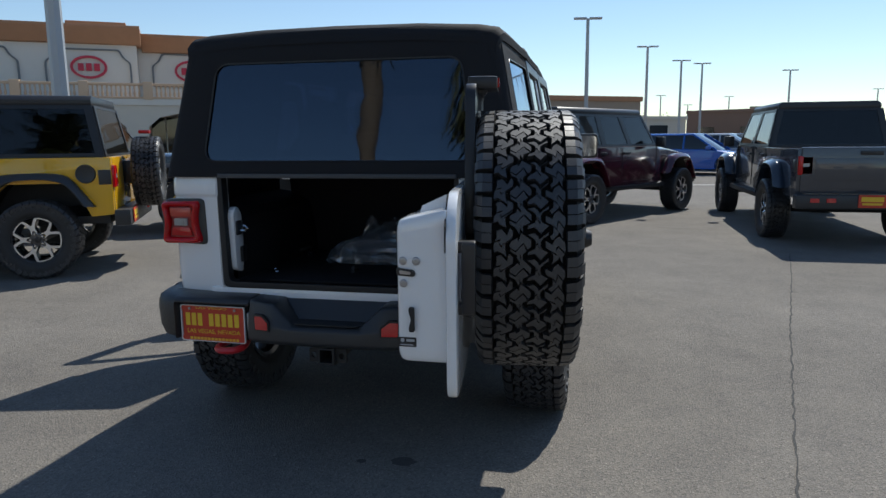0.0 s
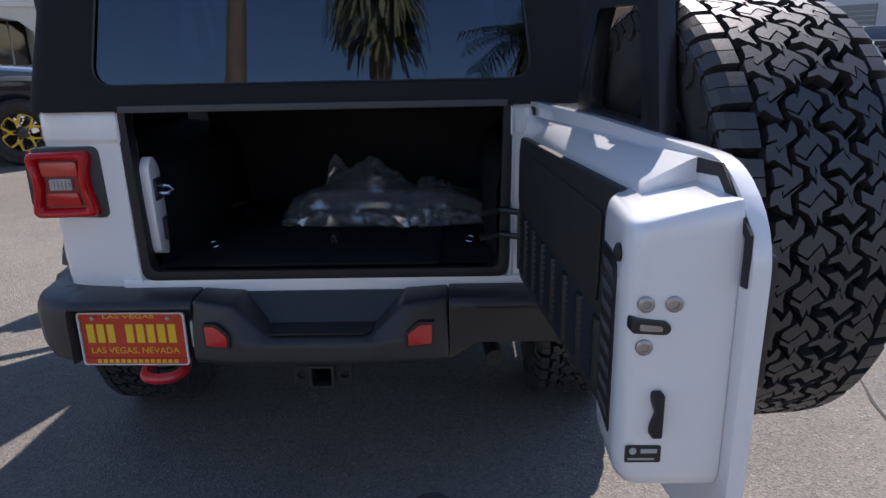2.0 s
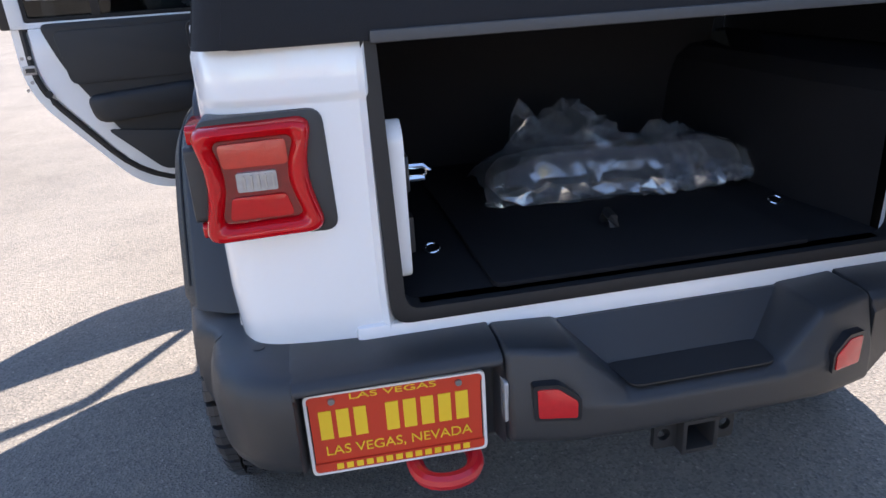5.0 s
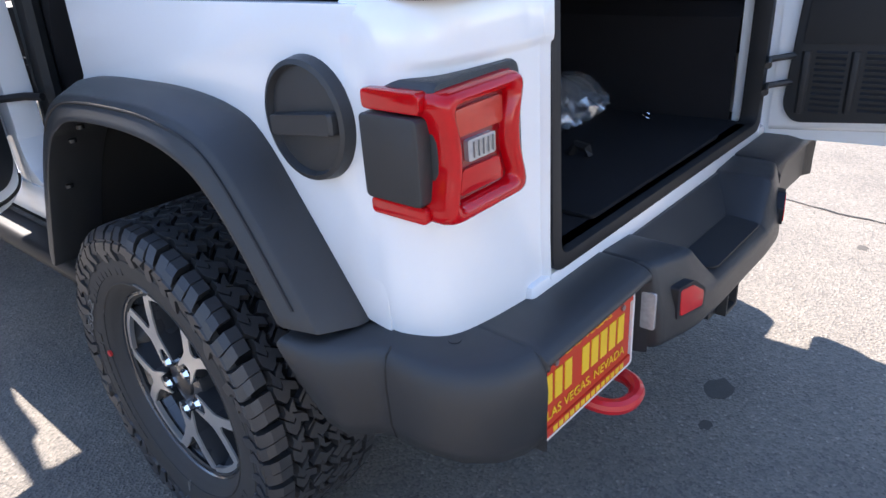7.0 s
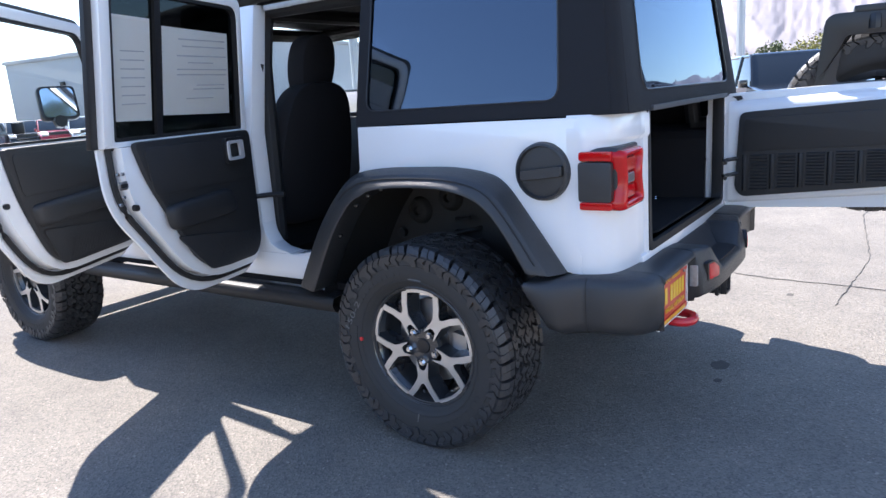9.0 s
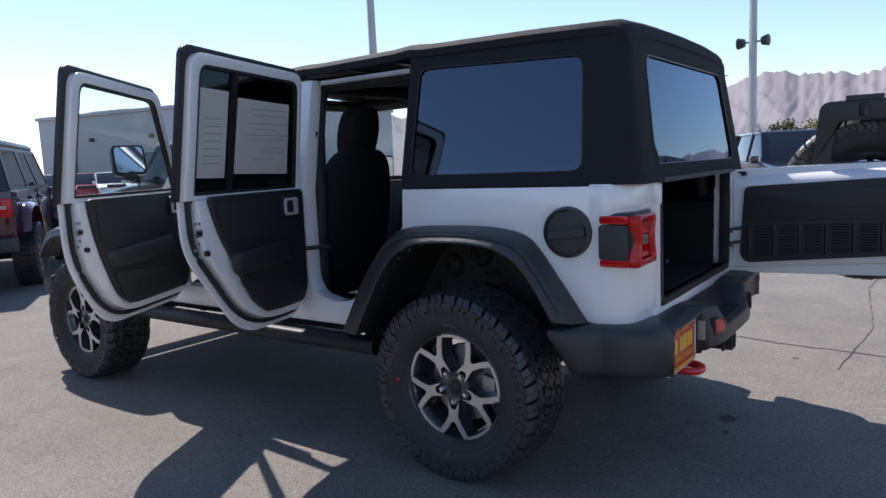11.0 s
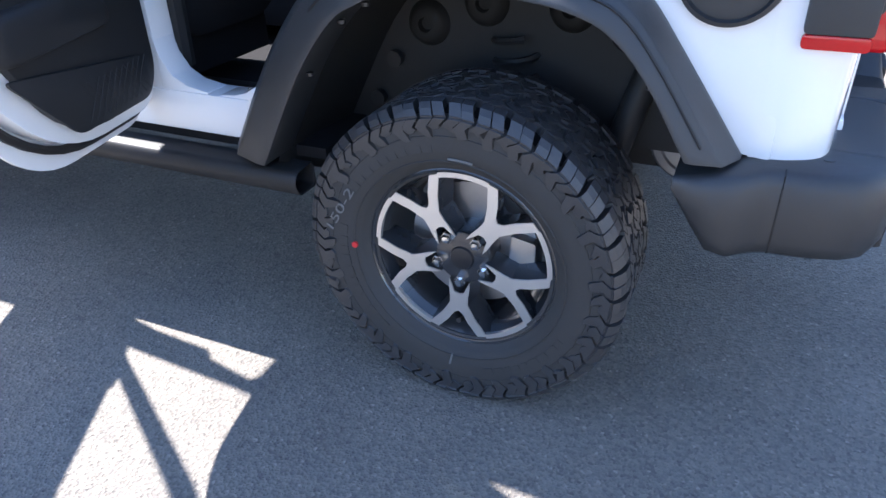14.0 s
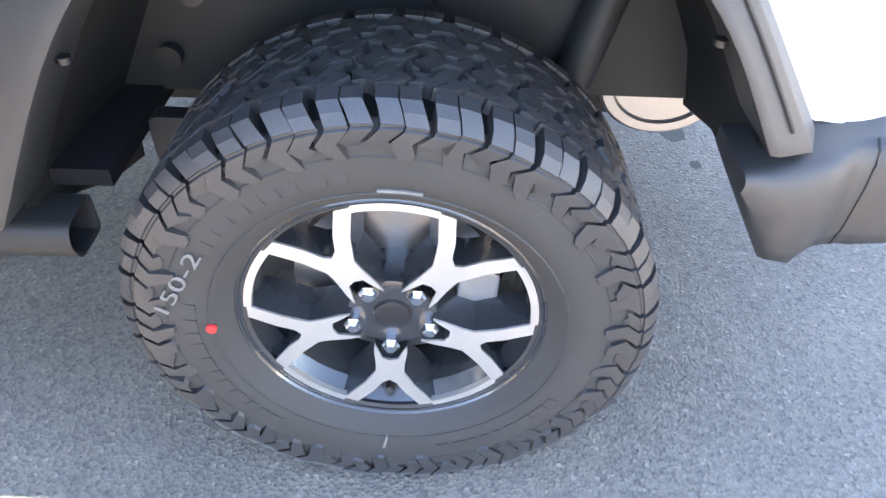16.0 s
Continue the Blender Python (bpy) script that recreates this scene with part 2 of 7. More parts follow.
# ---- mesh helpers ----
def part(name, bm, material, parent=None, label="", bev=0.0, sharp=0.6, seg=2):
    """Links a bmesh as one mesh object."""
    bmesh.ops.remove_doubles(bm, verts=bm.verts, dist=1e-5)
    bmesh.ops.recalc_face_normals(bm, faces=bm.faces)
    if bev:
        es = [ed for ed in bm.edges if len(ed.link_faces) == 2 and ed.calc_face_angle(0) > 0.45]
        bmesh.ops.bevel(bm, geom=es, offset=bev, segments=seg, profile=0.6, affect="EDGES", clamp_overlap=True)
    for f in bm.faces:
        f.smooth = True
    for ed in bm.edges:
        if len(ed.link_faces) != 2 or ed.calc_face_angle(0) > sharp:
            ed.smooth = False
    me = bpy.data.meshes.new(name)
    bm.to_mesh(me)
    bm.free()
    me.materials.append(material)
    ob = new(name, me)
    if parent:
        ob.parent = parent
    if label:
        tagged(ob, label)
    return ob


def B():
    return bmesh.new()


def loops(bm, rings, closed=True, caps=True):
    """Skins a row of vertex loops."""
    vs = [[bm.verts.new(p) for p in r] for r in rings]
    k = len(vs[0])
    for r0, r1 in zip(vs, vs[1:]):
        for i in range(k if closed else k - 1):
            j = (i + 1) % k
            bm.faces.new((r0[i], r0[j], r1[j], r1[i]))
    if caps and closed:
        bm.faces.new(vs[0])
        bm.faces.new(list(reversed(vs[-1])))
    return bm


def box(bm, x0, x1, y0, y1, z0, z1):
    return loops(bm, [[(x0, y0, z), (x1, y0, z), (x1, y1, z), (x0, y1, z)] for z in (z0, z1)])


def solid(bm, poly, fn, w0, w1):
    """A flat polygon (u, v) with thickness, placed by fn(u, v, w)."""
    return loops(bm, [[fn(u, v, w) for u, v in poly] for w in (w0, w1)])


def frame_ring(bm, outer, inner, fn, w0, w1):
    """A frame between two loops of as many points, with thickness."""
    k = len(outer)
    vs = [[bm.verts.new(fn(u, v, w)) for u, v in lp] for w in (w0, w1) for lp in (outer, inner)]
    o0, i0, o1, i1 = vs
    for i in range(k):
        j = (i + 1) % k
        bm.faces.new((o0[i], o0[j], i0[j], i0[i]))
        bm.faces.new((o1[j], o1[i], i1[i], i1[j]))
        bm.faces.new((o0[j], o0[i], o1[i], o1[j]))
        bm.faces.new((i0[i], i0[j], i1[j], i1[i]))
    return bm


def rpoly(pts, r, n=4):
    """Rounds the corners of a polygon; r: one radius or one per corner."""
    out = []
    k = len(pts)
    for i in range(k):
        p, a0, b0 = Vector(pts[i]), Vector(pts[i - 1]), Vector(pts[(i + 1) % k])
        rad = r[i] if isinstance(r, (list, tuple)) else r
        da, db = a0 - p, b0 - p
        q = min(rad, da.length * 0.49, db.length * 0.49)
        pa, pb = p + da.normalized() * q, p + db.normalized() * q
        for s in range(n + 1):
            t = s / n
            out.append(tuple((1 - t) ** 2 * pa + 2 * t * (1 - t) * p + t * t * pb))
    return out


def tube(bm, pts, r, n=8, closed=False):
    pts = [Vector(p) for p in pts]
    k = len(pts)
    rings = []
    for i, p in enumerate(pts):
        a0 = pts[(i - 1) % k] if closed or i else p
        b0 = pts[(i + 1) % k] if closed or i < k - 1 else p
        t = (b0 - a0).normalized()
        ref = Vector((0, 0, 1)) if abs(t.z) < 0.9 else Vector((1, 0, 0))
        s = t.cross(ref).normalized()
        u = s.cross(t)
        rr = r[i] if isinstance(r, (list, tuple)) else r
        rings.append([p + (s * math.cos(q) + u * math.sin(q)) * rr for q in (2 * math.pi * j / n for j in range(n))])
    if closed:
        rings.append(rings[0])
    return loops(bm, rings, caps=not closed)


def lathe(bm, prof, n=48, fn=None, closed=False):
    """Turns a profile (r, w) round the w axis, placed by fn(angle, r, w)."""
    rings = [[fn(2 * math.pi * i / n, r, w) for i in range(n)] for r, w in prof]
    return loops(bm, rings, caps=closed)


def disc(bm, c, axis, r, w0, w1, n=24):
    """A cylinder along axis 'x', 'y' or 'z' about c, from w0 to w1 along it."""
    def at(q, rad, w):
        u, v = rad * math.cos(q), rad * math.sin(q)
        return {"x": (c[0] + w, c[1] + u, c[2] + v), "y": (c[0] + u, c[1] + w, c[2] + v), "z": (c[0] + u, c[1] + v, c[2] + w)}[axis]
    return lathe(bm, [(r, w0), (r, w1)], n, at, closed=True)


def anchor(name, m, label, category, group="", kind=""):
    ob = new(name)
    ob.matrix_world = m
    ob.empty_display_size = 0.1
    return tagged(ob, label, category, group, kind)


def letters(name, text, size, m, material, parent, depth=0.0006, width=None):
    """Raised lettering as a mesh part; the text lies in the local xy plane of m."""
    cu = bpy.data.curves.new(name, "FONT")
    cu.body, cu.size, cu.align_x, cu.align_y, cu.extrude = text, size, "CENTER", "CENTER", depth
    tmp = bpy.data.objects.new(name, cu)
    scene.collection.objects.link(tmp)
    dg = bpy.context.evaluated_depsgraph_get()
    me = bpy.data.meshes.new_from_object(tmp.evaluated_get(dg))
    bpy.data.objects.remove(tmp)
    if width:
        xs = [v.co.x for v in me.vertices]
        k = width / (max(xs) - min(xs))
        for v in me.vertices:
            v.co.x *= k
    me.transform(m)
    me.materials.clear()
    me.materials.append(material)
    ob = new(name, me)
    ob.parent = parent
    return ob


# ---- wheels ----
TYRE_R, TYRE_W = 0.398, 0.285
HUB_Z, HUB_Y = 0.393, 0.013


def tyre_mesh(bm, R=TYRE_R, W=TYRE_W):
    """Carcass of the tyre: axis x, outer face at -x."""
    h = W / 2
    side = [(0.222, 0.098), (0.240, 0.108), (0.252, 0.122), (0.264, 0.133), (0.29, 0.139), (0.325, 0.141), (0.346, 0.1392), (0.356, 0.1405), (0.374, 0.1375), (0.386, 0.122), (0.393, 0.10), (0.395, 0.0)]
    k = R / 0.415
    prof = [(r * k if r > 0.3 else r, -w * W / 0.285) for r, w in side] + [(r * k if r > 0.3 else r, w * W / 0.285) for r, w in reversed(side[:-1])]
    return lathe(bm, prof, 64, lambda q, r, w: (w, r * math.cos(q), r * math.sin(q)))


def tread_mesh(bm, R=TYRE_R, W=TYRE_W):
    """Interlocking tread blocks and stepped shoulder lugs."""
    rnd = random.Random(4)
    base, top = R * 0.945, R

    def block(pts, r0, r1):
        lo = [(w, r0 * math.cos(q), r0 * math.sin(q)) for q, w in pts]
        cq = sum(q for q, w in pts) / len(pts)
        cw = sum(w for q, w in pts) / len(pts)
        hi = [(cw + (w - cw) * 0.94, r1 * math.cos(cq + (q - cq) * 0.91), r1 * math.sin(cq + (q - cq) * 0.91)) for q, w in pts]
        loops(bm, [lo, hi])
    n = 36
    st = 2 * math.pi / n
    edges = [(-0.0955, 0.0, 0.004), (-0.046, 0.35, 0.0105), (0.0, 0.85, 0.0115), (0.047, 0.45, 0.0105), (0.0955, 0.5, 0.004)]

    def edge(k, q):
        w0, ph, amp = edges[k]
        f = (q / st + ph) % 1.0
        return w0 + amp * (1 if 0.08 < f < 0.42 else -1 if 0.58 < f < 0.92 else (0.25 - abs(f - 0.5)) * 0 + (1 - (f - 0.42) / 0.08 if 0.42 <= f <= 0.58 else (f / 0.08 if f <= 0.08 else (f - 1) / 0.08)))
    for row in range(4):
        off = (0.0, 0.42, 0.16, 0.63)[row]
        for i in range(n):
            q = (i + off) * st + rnd.uniform(-0.05, 0.05) * st
            g = 0.0050
            z = 0.30 if row % 2 == 0 else -0.30
            zig = ((0.02, 0.0), (z, 0.36), (z * 0.6 - 0.16 * (1 if z > 0 else -1) * 0, 0.5), (-0.04, 0.66), (0.10 * (1 if z > 0 else -1), 1.0))

            def line(base_q, shift):
                out = []
                for dq, t in zig:
                    qq = base_q + dq * st + shift
                    lo, hi = edge(row, qq) + g, edge(row + 1, qq) - g
                    out.append((qq, lo + (hi - lo) * t))
                return out
            gq = (0.09 + rnd.uniform(-0.02, 0.025)) * st
            cuts = [q + gq, q + 0.5 * st - 0.013 * st, q + 0.5 * st + 0.013 * st, q + st - gq]
            for c0, c1 in ((cuts[0], cuts[1]), (cuts[2], cuts[3])):
                fr, re_ = line(c1, 0), line(c0, 0)
                mids_hi = [(fr[-1][0] + (re_[-1][0] - fr[-1][0]) * t, 0) for t in (0.33, 0.66)]
                mids_lo = [(re_[0][0] + (fr[0][0] - re_[0][0]) * t, 0) for t in (0.33, 0.66)]
                pts = fr + [(a1, edge(row + 1, a1) - g) for a1, _ in mids_hi] + re_[::-1] + [(a1, edge(row, a1) + g) for a1, _ in mids_lo]
                block(pts, base, top)
    m = 36
    st = 2 * math.pi / m
    for sgn in (-1, 1):
        for i in range(m):
            q = (i + (0.3 if sgn > 0 else 0)) * st
            for half in (0, 1):
                s0, s1 = ((-0.46, -0.016), (0.016, 0.45))[half]
                low = (0.0, 0.0034)[(half + i) % 2]
                end = (0.800, 0.845, 0.818, 0.86)[(half + 2 * i + i // 3) % 4]
                #        w, radius, bend, squeeze at the gap
                prof = [(0.096, base, 0.0, 0.80), (0.099, top * 1.001, 0.0, 0.83), (0.125, top * 0.996, 0.02, 0.86), (0.139, top * 0.972, 0.10, 0.89),
                        (0.1475, top * 0.938, 0.17, 0.95), (0.1448, top * 0.932, 0.17, 0.95), (0.1448, top * 0.926, 0.16, 0.97), (0.1485, top * 0.920, 0.14, 0.97),
                        (0.1475, top * 0.878, -0.12, 0.97), (0.1455, top * end, 0.04, 0.85), (0.134, top * (end - 0.012), 0.04, 0.85)]
                rings = []
                for k, (w, r, b, sq) in enumerate(prof):
                    row = []
                    for j, f in enumerate((0, 0.5, 1)):
                        a1 = (s0 + (s1 - s0) * f) * st * (sq if (half == 0 and j == 0) or (half == 1 and j == 2) else 1.0) + b * st
                        rr = r + (top * 0.016 if k > 8 and j == 2 * half else 0)
                        row.append((sgn * (w - (low if k > 2 else 0)) * W / 0.285, rr * math.cos(q + a1), rr * math.sin(q + a1)))
                    rings.append(row)
                vs = [[bm.verts.new(p) for p in r] for r in rings]
                for r0, r1 in zip(vs, vs[1:]):
                    for k in range(2):
                        bm.faces.new((r0[k], r0[k + 1], r1[k + 1], r1[k]))
                bm.faces.new([r[0] for r in vs])
                bm.faces.new([r[2] for r in vs][::-1])
                bm.faces.new(vs[0])
    return bm


WHEELS = {}


def wheel(parent, m, style="split", detail=True, name="wheel", rim=ALLOY):
    """A wheel under parent: axis x, outer face towards -x of m."""
    hub = new(name)
    hub.parent = parent
    hub.matrix_local = m
    key = (style, detail, rim.name)
    if key in WHEELS:
        for o in list(WHEELS[key].children):
            c = new(o.name.split(".")[0], o.data)
            c.parent, c.matrix_local = hub, o.matrix_local.copy()
            for k in o.keys():
                c[k] = o[k]
            for o2 in o.children:
                c2 = new(o2.name.split(".")[0], o2.data)
                c2.parent = c
        return hub
    WHEELS[key] = hub
    first = next((h for h in WHEELS.values() if h is not hub), None)
    if first is None:
        part("tyre", tyre_mesh(B()), RUBBER, hub, "black all-terrain tyre")
        # added band under the blocks, its dark colour paints the groove shade
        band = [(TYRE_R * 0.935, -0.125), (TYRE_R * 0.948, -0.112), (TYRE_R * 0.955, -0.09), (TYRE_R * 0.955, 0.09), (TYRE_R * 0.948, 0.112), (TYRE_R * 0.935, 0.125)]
        part("tread_base", lathe(B(), band, 64, lambda q, r, w: (w, r * math.cos(q), r * math.sin(q))), GROOVESHADE, hub, "groove floor coloured dark for the shade between blocks")
        tagged(part("tread", tread_mesh(B()), TREAD, hub, "chunky interlocking tread blocks", sharp=0.35), kind="stuff")
    else:
        for o in first.children:
            if o.name.split(".")[0] in ("tyre", "tread", "tread_base"):
                c = new(o.name.split(".")[0], o.data)
                c.parent = hub
    X = lambda q, r, w: (w, r * math.cos(q), r * math.sin(q))
    if detail:
        bm = B()
        rnd = random.Random(9)
        for c0, c1, r0, r1 in ((308, 366, 0.285, 0.312), (30, 78, 0.289, 0.308), (205, 250, 0.289, 0.308)):
            q = c0
            while q < c1:
                wd = rnd.uniform(3.0, 6.0)
                loops(bm, [[(ww, rr * math.cos(radians(g)), rr * math.sin(radians(g))) for g, rr in ((q, r0), (q + wd, r0), (q + wd, r1), (q, r1))] for ww in (-0.134, -0.1407)])
                q += wd + rnd.uniform(1.0, 1.8)
        tagged(part("sidewall_relief", bm, RUBBER, hub, "raised rubber bars on the sidewall"), kind="stuff")
        bm = tube(B(), [X(radians(g), 0.267, -0.134) for g in range(0, 360, 6)], 0.0022, 5, closed=True)
        tube(bm, [X(radians(g), 0.326, -0.1395) for g in range(0, 360, 6)], 0.0018, 5, closed=True)
        part("sidewall_ring", bm, RUBBER, hub)
    prof = [(0.232, -0.098), (0.239, -0.103), (0.2395, -0.106), (0.236, -0.108), (0.233, -0.104), (0.2315, -0.1055), (0.2285, -0.1045), (0.2268, -0.088), (0.209, -0.06), (0.203, 0.02), (0.19, 0.06), (0.205, 0.09), (0.226, 0.1), (0.226, 0.106), (0.2, 0.1)]
    part("rim", lathe(B(), prof, 64, X), RIMDARK, hub, "dark painted wheel barrel", sharp=0.4)
    if detail:
        part("brake_disc", disc(B(), (0, 0, 0), "x", 0.165, -0.012, 0.012, 40), STEEL, hub, "grey steel brake disc")
        bm = solid(B(), rpoly([(-0.165, -0.05), (-0.10, -0.06), (-0.10, 0.06), (-0.165, 0.05)], 0.01), lambda u, v, w: (w, u, v), -0.04, 0.035)
        part("brake_caliper", bm, STEEL, hub, bev=0.004)
        part("wheel_weight", tube(B(), [X(radians(q), 0.2, -0.03) for q in range(30, 60, 5)], 0.006, 6), STEEL, hub)
    if detail:
        vs_ = tube(B(), [(-0.05, 0.0, -0.205), (-0.085, 0.0, -0.188), (-0.098, 0.0, -0.182)], [0.008, 0.007, 0.006], 10)
        part("valve_stem", vs_, SEAL, hub, "black rubber tyre valve")
    part("hub", disc(B(), (0, 0, 0), "x", 0.07, -0.088, 0.02, 40), RIMDARK, hub, bev=0.008)
    part("hub_cap", lathe(B(), [(0.0005, -0.096), (0.02, -0.0955), (0.028, -0.094), (0.031, -0.089), (0.032, -0.08)], 28, X), TRIM, hub, "plain black centre cap")
    P2 = lambda r, d: (r * math.cos(radians(d)), r * math.sin(radians(d)))
    for k in range(5):
        d = 270 + 72 * k
        out = [(0.064, -24), (0.082, -19), (0.105, -12.5), (0.125, -10.5), (0.162, -14.8), (0.213, -20.5), (0.213, -14), (0.176, -8.2), (0.150, -4), (0.143, 0),
               (0.150, 4), (0.176, 8.2), (0.213, 14), (0.213, 20.5), (0.162, 14.8), (0.125, 10.5), (0.105, 12.5), (0.082, 19), (0.064, 24), (0.082, 12), (0.093, 8), (0.096, 0), (0.093, -8), (0.082, -12)]
        if style == "five":
            out = [(0.066, -30), (0.1, -20), (0.15, -18), (0.211, -24), (0.211, -12), (0.16, -6), (0.10, 0), (0.16, 6), (0.211, 12), (0.211, 24), (0.15, 18), (0.1, 20), (0.066, 30), (0.07, 0)]
        out = [(r * (1.04 if r > 0.1 else 1.0), g) for r, g in out]
        poly = [P2(r, d + g) for r, g in out]
        grow = [P2(r, d + g * (1.32 if 0.1 < r < 0.2 else 1.1)) for r, g in out]
        top = [(-0.1005 - 0.004 * (1 - math.hypot(*p) / 0.21), *p) for p in poly]
        mid = [(x + 0.004, u, v) for x, u, v in top]
        low = [(-0.035, u, v) for u, v in grow]
        sp = part("spoke", loops(B(), [mid, low]), RIMDARK, hub, "dark painted spoke sides", sharp=0.4)
        bm = loops(B(), [top, mid])
        if style == "split":
            arc = [P2(0.2255, d + 20 + g) for g in range(0, 33, 4)] + [P2(0.2135, d + 20 + g) for g in range(32, -1, -4)]
            solid(bm, arc, lambda u, v, w: (w, u, v), -0.101, -0.090)
        part("spoke_face", bm, rim, sp, "bright machined spoke face", sharp=0.4)
        bl = disc(B(), (0, 0, 0), "x", 0.0155, -0.10, -0.06, 6)
        lathe(bl, [(0.0145, -0.10), (0.009, -0.109), (0.0005, -0.1095)], 6, X)
        nb = part("lug_nut", bl, CHROME, hub, "chrome lug nut")
        nb.location = (0, *P2(0.0625, d))
    return hub


FLIP = pose(0, 0, 0, 0, 0, 180)

# ---- the white four-door off-roader ----
BELT = 1.215


def sx(z):
    """Half width of the canvas top at a height."""
    return 0.795 - max(0, z - BELT) * 0.19


def plate_thing(parent, m):
    """Dealer plate in a white frame; local x across, z up, facing -y."""
    pl = new("number_plate")
    pl.parent = parent
    pl.matrix_local = m
    tagged(pl, "red and yellow dealer plate in a white frame")
    F = lambda u, v, w: (u, -w, v)
    part("plate", solid(B(), rpoly([(-0.15, -0.074), (0.15, -0.074), (0.15, 0.074), (-0.15, 0.074)], 0.01), F, 0, 0.003), PLATE, pl)
    o, i = rpoly([(-0.158, -0.082), (0.158, -0.082), (0.158, 0.082), (-0.158, 0.082)], 0.012), rpoly([(-0.152, -0.0775), (0.152, -0.0775), (0.152, 0.0775), (-0.152, 0.0775)], 0.009)
    part("plate_frame", frame_ring(B(), o, i, F, 0.0, 0.009), PLATEFRAME, pl, "thin white plate frame", bev=0.002)
    for z0, z1 in ((0.063, 0.0775), (-0.0775, -0.06)):
        bm = B()
        box(bm, -0.152, 0.152, -0.0075, -0.003, z0, z1)
        part("frame_strip", bm, PLATE, pl)
    R = pose(0, -0.0105, 0, 90)
    letters("city_lettering", "LAS VEGAS, NEVADA", 0.027, pose(0, -0.0045, -0.037, 90), PLATEYEL, pl, width=0.26)
    letters("frame_lettering", "LAS VEGAS", 0.016, pose(-0.005, -0.0085, 0.0702, 90), PLATEYEL, pl, width=0.15)
    for x0, x1 in ((-0.135, -0.045), (-0.02, 0.135)):
        bm = B()
        n = 3 if x0 < -0.1 else 5
        w = (x1 - x0) / n
        for k in range(n):
            box(bm, x0 + k * w, x0 + k * w + w * 0.72, -0.0045, -0.003, -0.012, 0.045)
        part("name_bar", bm, PLATEYEL, pl)
    bm = B()
    for k in range(14):
        box(bm, -0.115 + k * 0.0175, -0.115 + k * 0.0175 + 0.012, -0.0085, -0.0075, -0.0745, -0.063)
    part("frame_bar", bm, PLATEYEL, pl)
    for x0 in (-0.11, 0.11):
        part("plate_screw", disc(B(), (x0, -0.008, 0.066), "y", 0.006, -0.004, 0.004, 12), STEEL, pl)
    return pl


